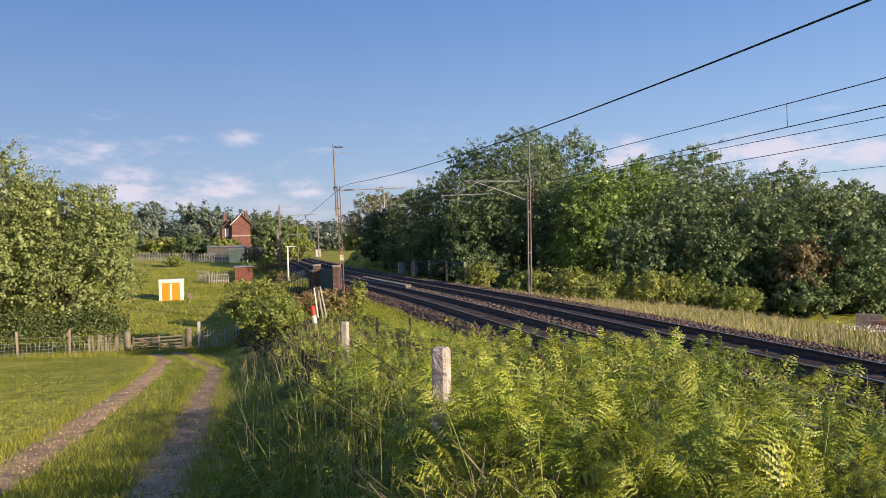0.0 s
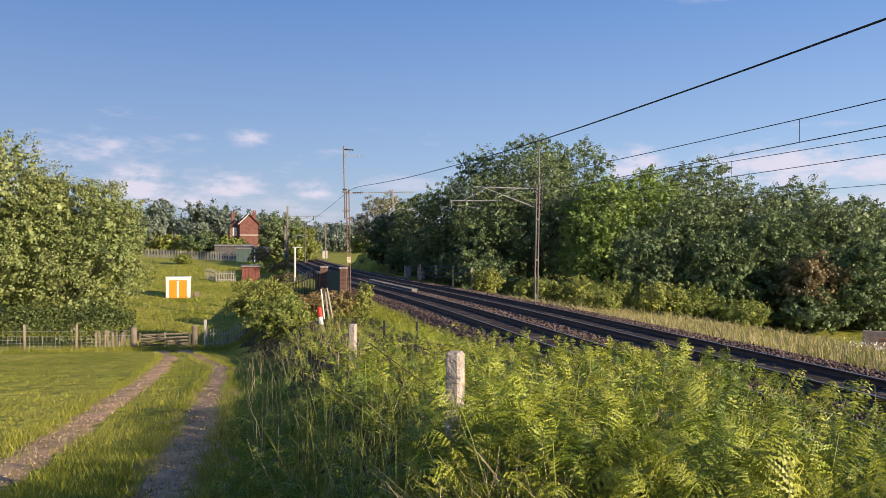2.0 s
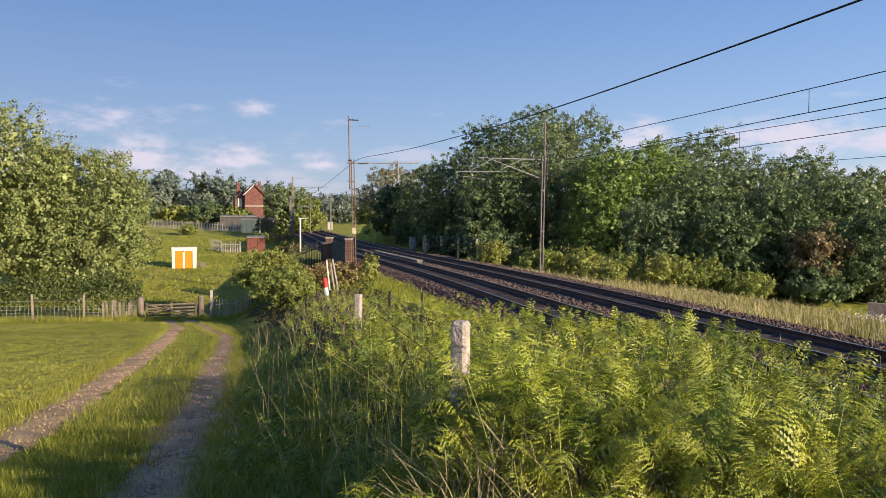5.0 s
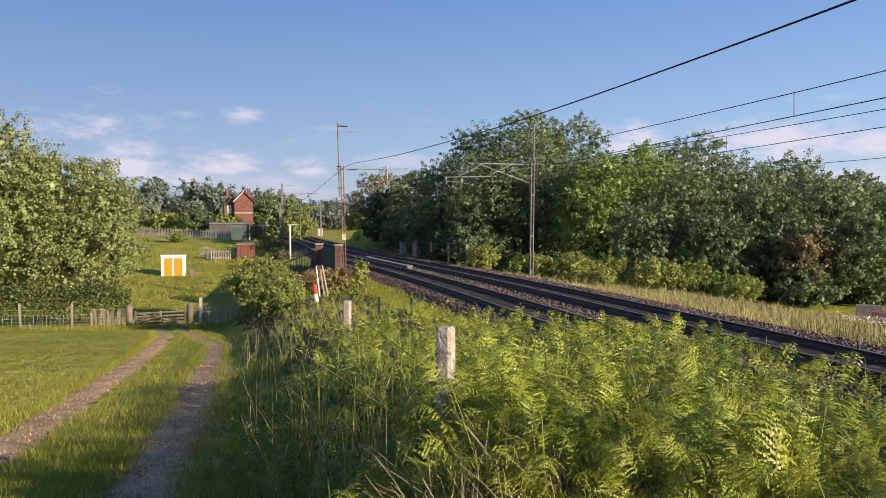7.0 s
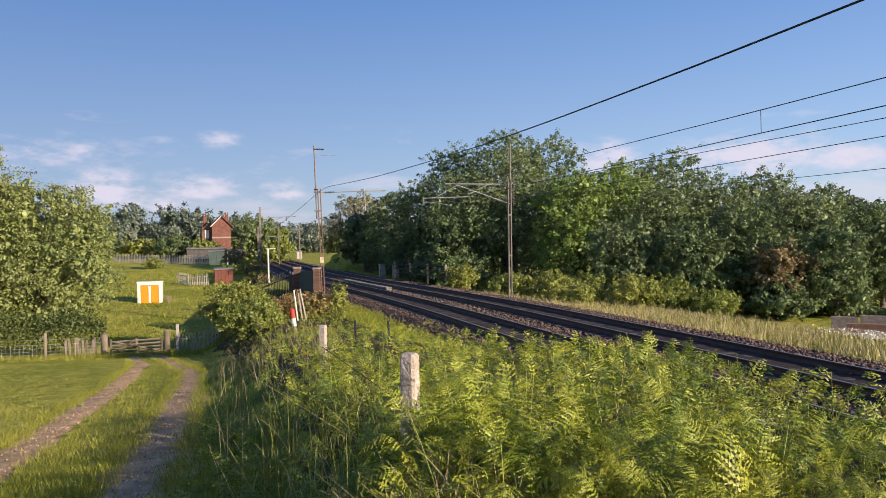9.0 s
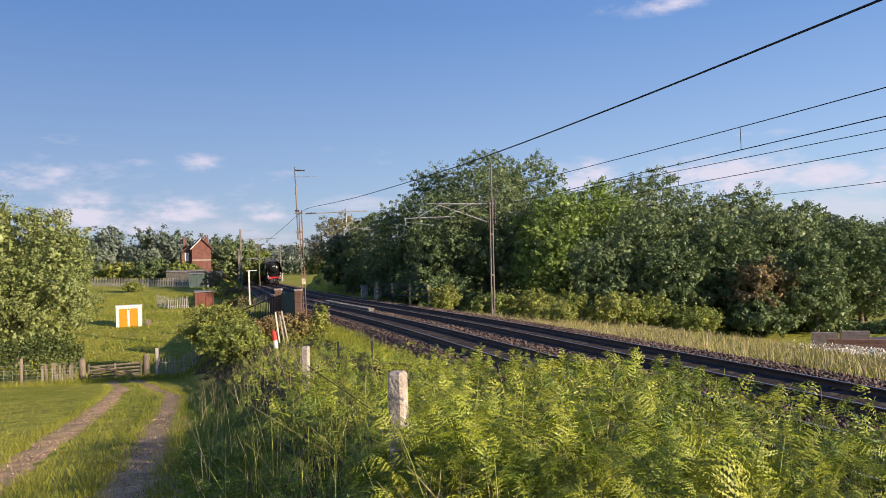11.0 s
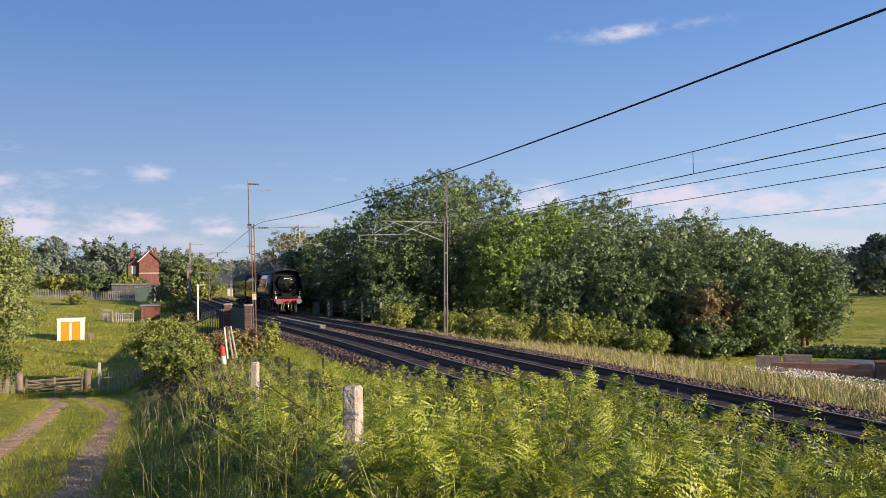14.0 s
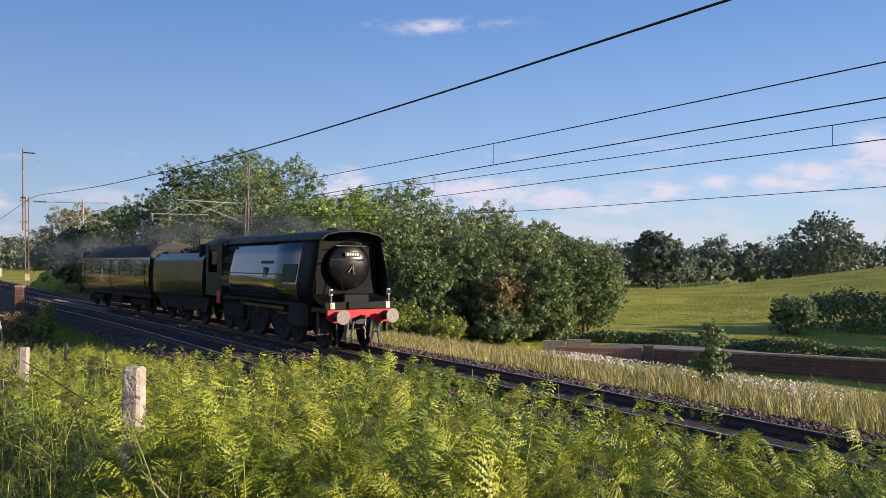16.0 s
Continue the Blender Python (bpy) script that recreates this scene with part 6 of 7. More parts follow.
def white_post():
    p = thing("signal_post", pose(-14.75, 73.5, -0.3), "white painted post with a short top arm beside the track", "signal post")
    part("shaft", box(0.12, 0.12, 3.2, (0, 0, 1.35), 0.01), MAT_WHITE, p)
    part("arm", box(1.0, 0.06, 0.07, (0.25, 0, 2.98), 0.01), MAT_WHITE, p)
    s = thing("colour_light_signal", pose(-35.8, 186.5, 0), "tall dark signal showing a green light", "signal")
    part("post", tube(0.1, 0.1, 4.6, (0, 0, 2.0), seg=10), MAT_DARKIRON, s)
    head = part("head", box(1.0, 0.25, 2.2, (0, 0, 4.8), 0.06), MAT_DARKIRON, s)
    part("lens", tube(0.22, 0.22, 0.06, (0, -0.15, 4.75), "y", 16), MAT_GREENLIGHT, head, "glowing green lens")
    b = thing("relay_house", pose(-28.8, 178, -0.2, 0, 0, 14), "small pale relay building beside the line", "building")
    part("wall", box(1.2, 1.2, 1.7, (0, 0, 0.85), 0.02), MAT_PALETIMBER, b)
    part("roof", box(1.4, 1.4, 0.15, (0, 0, 1.77), 0.02), MAT_FELT, b)
    lp = thing("street_lamp", pose(-24.0, 128, 0), "slim grey lamp column with an arm", "lamp post")
    part("column", tube(0.09, 0.06, 7.0, (0, 0, 3.2), seg=9), MAT_STEEL, lp)
    part("arm", rod((0, 0, 6.7), (1.0, 0, 6.75), 0.04, 6), MAT_STEEL, lp)
    part("head", box(0.5, 0.2, 0.1, (-0.2, 0, 6.75), 0.02), MAT_STEEL, lp)


white_post()


def trackside_fence():
    f = thing("trackside_fence", Matrix(), "railed fence under the trees, coloured dark for shade", "fence")
    pts = [(-2.6, 66.5), (-1.2, 63.0), (0.2, 59.6), (1.55, 56.0)]
    for i, (x, y) in enumerate(pts):
        last = i == len(pts) - 1
        # the dark iron colour on posts and rails stands in for tree shade
        part("post", box(0.15, 0.12, 1.6, (x, y, 0.45), 0.01), MAT_PALETIMBER if last else MAT_DARKIRON, f, "pale end post" if last else "")
    for (x0, y0), (x1, y1) in zip(pts, pts[1:]):
        for z in (0.35, 0.75, 1.1):
            part("rail", rod((x0, y0, z), (x1, y1, z), 0.035, 4), MAT_DARKIRON, f)
    for x, y in ((-8.6, 76.5), (-7.2, 73.8)):
        c = thing("lineside_cabinet", pose(x + 4.4, y, -0.4, 0, 0, 15), "grey lineside cabinet half in shade", "cabinet", "lineside cabinets")
        part("body", box(0.6, 0.5, 1.2, (0, 0, 0.6), 0.02), MAT_GALV, c)
        part("lid", box(0.68, 0.58, 0.06, (0, 0, 1.22), 0.01), MAT_GALV, c)


trackside_fence()


# ---- the lane and its walls ----
def lane():
    u = np.linspace(0, 1, 40)
    k = np.array([(8, 56.5), (15, 52.0), (22.0, 46.6), (28.4, 41.2), (33.2, 35.0), (37.6, 26.0), (42, 10), (46, -8)])
    mid = np.stack([np.interp(u * 7, np.arange(8), k[:, i]) for i in (0, 1)], 1)
    for _ in range(4):
        mid[1:-1] = (mid[:-2] + mid[1:-1] * 2 + mid[2:]) / 4
    t = unit(np.gradient(mid, axis=0))
    nrm = np.stack([-t[:, 1], t[:, 0]], 1)
    w = np.array([-2.95, -2.7, 0.0, 2.7, 2.95])
    p = mid[:, None] + nrm[:, None] * w[None, :, None]
    z = np.interp(np.arange(40), [0, 10, 13, 16, 19, 24, 39], [-3.2, -3.1, -2.8, -2.35, -2.3, -2.5, -2.6])[:, None] + np.array([-1.2, 0, 0.05, 0, -1.2])[None]
    v = np.concatenate([p, z[..., None]], -1).reshape(-1, 3)
    i, j = np.meshgrid(np.arange(39), np.arange(4), indexing="ij")
    f = np.stack([i * 5 + j, (i + 1) * 5 + j, (i + 1) * 5 + j + 1, i * 5 + j + 1], -1).reshape(-1, 4)
    tagged(new("road", mesh_np("road", v, f[:, ::-1], MAT_ASPHALT, True)), "narrow grey asphalt lane behind the brick wall", "road", kind="structure")


lane()


def wall_run(name, pts, top, thick, mat, label, cap=True, bottom=-4.2):
    t = thing(name, Matrix(), label, "wall")
    tops = top if isinstance(top, (list, tuple)) else [top] * len(pts)
    for (x0, y0), (x1, y1), t0, t1 in zip(pts, pts[1:], tops, tops[1:]):
        a, ln = math.degrees(math.atan2(y1 - y0, x1 - x0)), math.hypot(x1 - x0, y1 - y0)
        m = pose(0, 0, 0, 0, -math.degrees(math.atan2(t1 - t0, ln)), a)
        top = (t0 + t1) / 2
        c = ((x0 + x1) / 2, (y0 + y1) / 2)
        part("wall_section", box(ln, thick, top - bottom, (c[0], c[1], (top + bottom) / 2), 0.01, m=m), mat, t)
        if cap:
            part("coping", box(ln + 0.02, thick + 0.12, 0.12, (c[0], c[1], top + 0.06), 0.025, m=m), MAT_COPING, t, "weathered stone coping")
        n = int((top - bottom) / 0.078)
        for k in range(min(n, 16)):
            part("brick_course", box(ln - 0.01, thick + 0.016, 0.066, (c[0], c[1], top - 0.04 - 0.078 * k), 0.004, m=m), mat, t)
    return t


# lane wall: paler brick for its sunlit run, dark brick for its shaded run
MAT_LANEBRICK = material("pinkish_sunlit_lane_brick", (0.36, 0.20, 0.155), 0.9, noise_scale=3, second=(0.28, 0.15, 0.12), vary=0.35, fine=16, bump=0.5, spec=0.2, obj=0.2)
wall_run("lane_wall", [(22.2, 40.33), (26.4, 37.9)], -1.95, 0.34, MAT_LANEBRICK, "low pinkish brick wall along the lane", cap=False)
pl = thing("wall_pillar", pose(26.7, 37.65, -4.2, 0, 0, -30), "square brick pillar ending the lane wall", "pillar")
part("shaft", box(0.5, 0.5, 2.36, (0, 0, 1.18), 0.01), MAT_DARKBRICK, pl)
part("cap", box(0.6, 0.6, 0.1, (0, 0, 2.41), 0.02), MAT_DARKBRICK, pl)
wall_run("lane_wall", [(27.0, 37.4), (30.5, 32.5), (34.5, 24.0), (38, 12)], (-2.0, -1.9, -1.62, -1.45), 0.4, MAT_DARKBRICK, "long brick wall coloured dark for shade, with a pale coping")
wall_run("parapet", [(22.2, 41.9), (23.35, 41.27)], -1.74, 0.3, MAT_COPING, "low stone parapet block by the lane", cap=False)
wall_run("parapet", [(23.45, 41.22), (24.7, 40.55)], -1.66, 0.3, MAT_COPING, "low stone parapet block by the lane", cap=False)
sg = put(thing("road_sign", Matrix(), "small white road sign on a grey post", "sign"), 27.8, 33.5)
part("post", tube(0.03, 0.03, 2.6, (0, 0, 1.2), seg=8), MAT_GALV, sg)
part("plate", box(0.36, 0.03, 0.28, (0, -0.05, 2.35), 0.01, m=pose(0, 0, 0, 0, 0, 40)), MAT_WHITE, sg)
part("plate", box(0.36, 0.03, 0.22, (0, -0.05, 2.0), 0.01, m=pose(0, 0, 0, 0, 0, 40)), MAT_WHITE, sg)

# ---- the train ----
MAT_LOCO = material("glossy_dark_green_casing", (0.008, 0.018, 0.013), 0.13, noise_scale=1.2, second=(0.012, 0.022, 0.017), vary=0.1, fine=1.6, bump=0.05, spec=0.9, coat=1.0, stretch=(1, 2.2, 0.35))
MAT_PANEL = material("matt_dark_green_paint", (0.012, 0.020, 0.010), 0.5, noise_scale=2, second=(0.016, 0.024, 0.012), vary=0.2, bump=0.05, spec=0.25)
MAT_SOOT = material("sooty_black_plate", (0.010, 0.010, 0.011), 0.55, noise_scale=2, second=(0.019, 0.018, 0.018), vary=0.25, bump=0.1)
MAT_SMOKEBOX = material("black_smokebox_paint", (0.005, 0.005, 0.006), 0.24, noise_scale=3, second=(0.008, 0.008, 0.008), vary=0.2, bump=0.02, spec=0.45)
MAT_DULLBLACK = material("dull_black_plate", (0.006, 0.006, 0.007), 0.5, noise_scale=2, second=(0.010, 0.010, 0.011), vary=0.2, bump=0.05, spec=0.06)
MAT_BEAM = material("signal_red_beam", (0.58, 0.012, 0.03), 0.35, noise_scale=4, second=(0.5, 0.012, 0.026), vary=0.1, bump=0.03)
MAT_BUFFER = material("worn_buffer_steel", (0.14, 0.13, 0.13), 0.4, metal=0.6, noise_scale=12, second=(0.20, 0.185, 0.18), vary=0.3, bump=0.1)
MAT_MOTION = material("oily_steel", (0.16, 0.15, 0.14), 0.35, metal=0.8, noise_scale=6, vary=0.2, bump=0.05)
MAT_COACH = material("glossy_maroon_coachwork", (0.060, 0.012, 0.010), 0.12, noise_scale=1.2, second=(0.072, 0.015, 0.012), vary=0.1, fine=1.6, bump=0.05, spec=0.5, coat=0.35, stretch=(1, 2.2, 0.35))
MAT_ROOF = material("grimy_coach_roof", (0.028, 0.027, 0.028), 0.75, noise_scale=1.5, second=(0.045, 0.043, 0.042), vary=0.2, bump=0.1)
MAT_TANK = material("dull_green_tank_paint", (0.010, 0.016, 0.010), 0.2, noise_scale=1.2, second=(0.02, 0.026, 0.016), vary=0.2, fine=1.6, bump=0.05, spec=0.5, coat=0.3, stretch=(1, 2.2, 0.35))
MAT_UNDER = material("black_underframe", (0.011, 0.010, 0.010), 0.8, noise_scale=3, vary=0.25, bump=0.15)
MAT_LAMPWHITE = material("white_lamp_paint", (0.85, 0.84, 0.80), 0.4, noise_scale=8, vary=0.05, bump=0.02)
MAT_FLASH = material("yellow_warning_plate", (0.80, 0.66, 0.22), 0.5, noise_scale=8, vary=0.05, bump=0.0)
MAT_HOSE = material("grey_rubber_hose", (0.10, 0.10, 0.10), 0.6, noise_scale=8, vary=0.1, bump=0.05)
MAT_COACHGLASS = glass("coach_window_glass", (0.015, 0.017, 0.02))


def loft(profiles, smooth_shade=True, cap0=True, cap1=True):
    """A skin through outlines of equal length, each a list of (x, y, z)."""
    bm = bmesh.new()
    rows = [[bm.verts.new(p) for p in pr] for pr in profiles]
    n = len(rows[0])
    for a, b in zip(rows, rows[1:]):
        for i in range(n - 1):
            bm.faces.new((a[i], a[i + 1], b[i + 1], b[i]))
    if cap0:
        bm.faces.new(rows[0][::-1])
    if cap1:
        bm.faces.new(rows[-1])
    bmesh.ops.recalc_face_normals(bm, faces=bm.faces[:])
    for f in bm.faces:
        f.smooth = smooth_shade and len(f.verts) == 4
    return bm


def disc_wheel(r, w, boss=0.14, holes=0):
    """A wheel lying on the x axis: tyre with flange, dished centre, boss."""
    prof = [(-w / 2, r + 0.03), (-w / 2 + 0.03, r + 0.03), (-w / 2 + 0.04, r), (w / 2, r - 0.006), (w / 2, r - 0.07), (w * 0.15, r - 0.09), (w * 0.10, boss + 0.05), (w / 2 + 0.02, boss), (w / 2 + 0.02, 0.001)]
    bm = bmesh.new()
    seg = 32
    rings = []
    for x, q in prof:
        rings.append([bm.verts.new((x, math.cos(2 * math.pi * k / seg) * q, math.sin(2 * math.pi * k / seg) * q)) for k in range(seg)])
    for a, b in zip(rings, rings[1:]):
        for k in range(seg):
            bm.faces.new((a[k], a[(k + 1) % seg], b[(k + 1) % seg], b[k]))
    bm.faces.new(rings[0])
    bmesh.ops.recalc_face_normals(bm, faces=bm.faces[:])
    for k in range(holes):
        a = 2 * math.pi * k / holes
        tube(0.09, 0.09, 0.03, (w * 0.14, math.cos(a) * r * 0.62, math.sin(a) * r * 0.62), "x", 10, bm)
    return bm


def half_section(w0, w1, w2, z0, z1, z2, z3, y):
    """Left side over the top to the right: a slab-sided casing with rounded shoulders."""
    r = [(w0, z0), (w1, (z0 + z1) / 2), (w1 * 0.995, z1), (w2, z2)]
    return [(-x, y, z) for x, z in r] + [(x, y, z) for x, z in reversed(r)]


DRIVERS = []


def loco():
    t = thing("steam_locomotive", Matrix(), "glossy dark streamlined steam locomotive with a red buffer beam, steaming", "locomotive")
    # air-smoothed casing: two side sheets and a flat sooty top
    for sx in (-1, 1):
        rows = []
        for y in (-0.55, -1.0, -1.85, -1.86, -4.0, -6.0, -8.0, -9.2):
            nose = 1 if y > -0.8 else 0
            rows.append([(sx * 1.25, y - 0.22 * nose, 1.38), (sx * 1.33, y - 0.08 * nose, 1.78), (sx * 1.352, y, 2.05), (sx * 1.285, y, 2.42), (sx * 1.18, y - 0.05 * nose, 3.0), (sx * 1.10, y - 0.12 * nose, 3.48)])
        bm = loft(rows[:3], True, False, False)
        bmesh.ops.solidify(bm, geom=bm.faces[:], thickness=0.03)
        part("smoke_deflector", bm, MAT_DULLBLACK, t, "sooty black deflector sheet beside the smokebox", smooth=True)
        bm = loft(rows[3:], True, False, False)
        bmesh.ops.solidify(bm, geom=bm.faces[:], thickness=0.03)
        side = part("side_casing", bm, MAT_LOCO, t, "polished dark green casing sheet", smooth=True)
        part("hand_rail", rod((sx * 1.36, -2.2, 2.32), (sx * 1.36, -8.9, 2.32), 0.014, 6), MAT_MOTION, side)
        part("nameplate", box(0.02, 1.1, 0.10, (sx * 1.238, -4.6, 2.72), 0.006), MAT_SOOT, side, "polished nameplate with a badge below")
        part("badge", box(0.02, 0.26, 0.36, (sx * 1.30, -4.6, 2.36), 0.05), MAT_MOTION, side)
        part("panel", box(0.012, 1.15, 0.62, (sx * 1.325, -2.5, 2.36), 0.004, m=pose(0, 0, 0, 0, -sx * 9, 0)), MAT_PANEL, side, "matt dark green access panel")
        for k in range(4):
            part("vent", box(0.03, 0.14, 0.10, (sx * 1.145, -7.9 - 0.25 * k, 3.28), 0.004), MAT_SOOT, side)
    top = []
    for y, h in ((-0.45, -0.05), (-0.9, 0.0), (-3, 0.0), (-6, 0.0), (-9.25, 0.0)):
        top.append([(-1.14, y, 3.42 + h), (-1.12, y, 3.52 + h), (-0.92, y, 3.66 + h), (-0.5, y, 3.75 + h), (0, y, 3.78 + h), (0.5, y, 3.75 + h), (0.92, y, 3.66 + h), (1.12, y, 3.52 + h), (1.14, y, 3.42 + h)])
    bm = loft(top, True, False, False)
    bmesh.ops.solidify(bm, geom=bm.faces[:], thickness=0.03)
    part("casing_top", bm, MAT_SOOT, t, "soot-grimed casing roof", smooth=True)
    part("chimney", tube(0.34, 0.30, 0.1, (0, -1.7, 3.80), seg=24), MAT_SOOT, t, smooth=True)
    # front
    part("front_plate", box(2.2, 0.08, 2.1, (0, -1.0, 2.36), 0.02), MAT_DULLBLACK, t, "black front plate between the side sheets")
    dome = bmesh.new()
    rings = []
    for r, y in ((0.76, -0.96), (0.76, -0.80), (0.72, -0.73), (0.60, -0.66), (0.42, -0.615), (0.18, -0.585), (0.001, -0.58)):
        rings.append([dome.verts.new((math.cos(2 * math.pi * k / 40) * r, y, 2.62 + math.sin(2 * math.pi * k / 40) * r)) for k in range(40)])
    for a, b in zip(rings, rings[1:]):
        for k in range(40):
            dome.faces.new((a[k], a[(k + 1) % 40], b[(k + 1) % 40], b[k]))
    bmesh.ops.recalc_face_normals(dome, faces=dome.faces[:])
    door = part("smokebox_door", dome, MAT_SMOKEBOX, t, "domed black smokebox door", smooth=True)
    part("dart_handle", rod((0, -0.55, 2.62), (0.16, -0.53, 2.40), 0.02, 6), MAT_MOTION, door)
    part("dart_handle", rod((0, -0.53, 2.62), (-0.05, -0.53, 2.33), 0.02, 6), MAT_MOTION, door)
    part("number_plate", box(0.56, 0.025, 0.15, (0, -0.545, 2.98), 0.006), MAT_SOOT, door, "black plate with pale bars")
    for k in range(5):
        part("bar", box(0.055, 0.012, 0.085, (-0.18 + 0.09 * k, -0.528, 2.98), 0.002), MAT_LAMPWHITE, door)
    part("hinge_strap", box(1.3, 0.03, 0.05, (0.1, -0.60, 2.80), 0.006), MAT_SMOKEBOX, door)
    part("grab_rail", rod((-0.55, -0.62, 3.25), (0.55, -0.62, 3.25), 0.014, 6), MAT_MOTION, door)
    part("apron", loft([[(-1.25, -0.95, 1.72), (1.25, -0.95, 1.72)], [(-1.25, -0.55, 1.50), (1.25, -0.55, 1.50)], [(-1.25, -0.02, 1.32), (1.25, -0.02, 1.32)]], False, False, False), MAT_SMOKEBOX, t, "sloping front platform")
    part("front_skirt", box(2.5, 0.9, 0.16, (0, -0.48, 1.24), 0.02), MAT_SMOKEBOX, t)
    part("step_box", box(0.9, 0.5, 0.34, (0, -0.5, 1.56), 0.03), MAT_SMOKEBOX, t)
    part("ladder_iron", rod((0.35, -0.25, 1.4), (0.42, -0.6, 2.2), 0.02, 6), MAT_SMOKEBOX, t)
    # the beam is arched up over the coupling at its middle and drawn in at its ends
    low = [(-1.16, 1.00), (-0.98, 0.86), (-0.52, 0.84), (-0.36, 0.97), (-0.2, 1.02), (0.2, 1.02), (0.36, 0.97), (0.52, 0.84), (0.98, 0.86), (1.16, 1.00)]
    beam = part("buffer_beam", extrude(low + [(1.16, 1.25), (-1.16, 1.25)], -0.045, 0.045), MAT_BEAM, t, "bright red buffer beam")
    part("drag_plate", extrude([(-0.42, 0.80), (0.42, 0.80), (0.36, 1.0), (0.2, 1.06), (-0.2, 1.06), (-0.36, 1.0)], -0.06, 0.02), MAT_SOOT, beam)
    part("front_valance", box(2.44, 0.07, 0.24, (0, -0.03, 1.375), 0.01), MAT_SMOKEBOX, t, "black panel over the red beam")
    part("tool_box", box(0.92, 0.10, 0.22, (0, 0.03, 1.385), 0.012), MAT_SMOKEBOX, t)
    for sx in (-1, 1):
        b = part("buffer", tube(0.15, 0.12, 0.44, (sx * 0.865, 0.25, 1.06), "y", 18), MAT_SOOT, beam, "steel buffer with a round head")
        part("buffer_head", tube(0.21, 0.225, 0.05, (sx * 0.865, 0.50, 1.06), "y", 24), MAT_BUFFER, t, "worn steel buffer head", smooth=False)
        lamp = part("lamp", tube(0.06, 0.06, 0.2, (sx * 1.02, -0.02, 1.80), seg=12), MAT_LAMPWHITE, t, "white headcode lamp")
        part("lens", tube(0.06, 0.06, 0.03, (sx * 1.02, 0.07, 1.80), "y", 12), MAT_PANE, lamp)
        part("lamp_bracket", box(0.05, 0.05, 0.35, (sx * 1.02, -0.04, 1.52), 0.005), MAT_SMOKEBOX, t)
        part("lamp_iron", box(0.05, 0.03, 0.2, (sx * 1.02, 0.0, 1.6), 0.004), MAT_MOTION, t)
        part("warning_plate", box(0.15, 0.02, 0.20, (sx * 0.98, 0.016, 1.38), 0.004), MAT_LAMPWHITE, t, "white plate with a yellow mark")
        part("warning_mark", box(0.07, 0.012, 0.12, (sx * 0.98, 0.03, 1.38), 0.003), MAT_FLASH, t)
        part("guard_iron", box(0.07, 0.03, 0.75, (sx * 0.76, -0.12, 0.50), 0.005), MAT_SOOT, t)
        part("steam_pipe", rod((sx * 0.55, 0.06, 0.9), (sx * 0.60, 0.12, 0.28), 0.035, 8), MAT_HOSE, t)
        part("side_step", box(0.42, 0.26, 0.04, (sx * 1.08, -0.55, 0.48), 0.005), MAT_SOOT, t)
        part("step_hanger", box(0.03, 0.2, 0.75, (sx * 1.20, -0.55, 0.85), 0.004), MAT_SOOT, t)
    part("coupling_hook", box(0.07, 0.36, 0.12, (0, 0.18, 1.03), 0.02), MAT_MOTION, beam)
    for k in range(3):
        part("coupling_link", rod((0.05 * (k % 2), 0.26, 0.95 - 0.2 * k), (-0.03, 0.27, 0.76 - 0.2 * k), 0.03, 8), MAT_MOTION, t)
    for x in (-0.34, 0.3, 0.48):
        part("vacuum_hose", rod((x, 0.1, 0.88), (x + 0.12, 0.2, 0.42), 0.04, 8), MAT_HOSE, t)
        part("vacuum_hose", rod((x + 0.12, 0.2, 0.42), (x + 0.02, 0.1, 0.24), 0.04, 8), MAT_HOSE, t)
    # frames, valance, cylinders, ashpan
    part("frame", box(1.1, 10.6, 0.75, (0, -5.9, 0.95), 0.02), MAT_UNDER, t)
    part("valance", box(2.56, 7.9, 0.10, (0, -5.2, 1.35), 0.01), MAT_UNDER, t)
    for sx in (-1, 1):
        part("cylinder", box(0.55, 1.3, 0.95, (sx * 1.02, -2.05, 0.98), 0.16), MAT_UNDER, t, "black cylinder block")
        part("slide_bar", box(0.05, 1.4, 0.06, (sx * 1.04, -3.4, 0.98), 0.006), MAT_MOTION, t)
        part("injector_pipe", rod((sx * 1.2, -7.2, 0.6), (sx * 1.22, -9.6, 0.75), 0.04, 8), MAT_UNDER, t)
        part("sand_pipe", rod((sx * 0.8, -3.2, 1.3), (sx * 0.76, -3.55, 0.15), 0.025, 6), MAT_UNDER, t)
    part("ashpan", box(1.9, 2.2, 0.6, (0, -8.9, 0.85), 0.05), MAT_UNDER, t)
    small = bm_mesh("bogie_wheel", disc_wheel(0.47, 0.13), MAT_UNDER, True)
    trail = bm_mesh("trailing_wheel", disc_wheel(0.545, 0.13), MAT_UNDER, True)
    big = bm_mesh("driving_wheel", disc_wheel(0.94, 0.14, 0.2, 9), MAT_UNDER, True)
    for sx in (-1, 1):
        turn = pose(0, 0, 0, 0, 0, 0 if sx > 0 else 180)
        for y in (-1.05, -2.95):
            part("bogie_wheel", small, None, t, m=pose(sx * 0.75, y, 0.47) @ turn)
        part("trailing_wheel", trail, None, t, m=pose(sx * 0.75, -9.75, 0.545) @ turn)
        for y in (-4.25, -6.45, -8.65 + 0.42):
            w = part("driving_wheel", big, None, t, "large black driving wheel with pierced disc", m=pose(sx * 0.75, y, 0.94) @ turn)
            DRIVERS.append((w, sx, y, "wheel"))
        rodm = part("coupling_rod", box(0.05, 4.2, 0.13, (0, 0, 0), 0.015), MAT_MOTION, t, "oily steel coupling rod", m=pose(sx * 0.88, -6.25, 0.94 - 0.3))
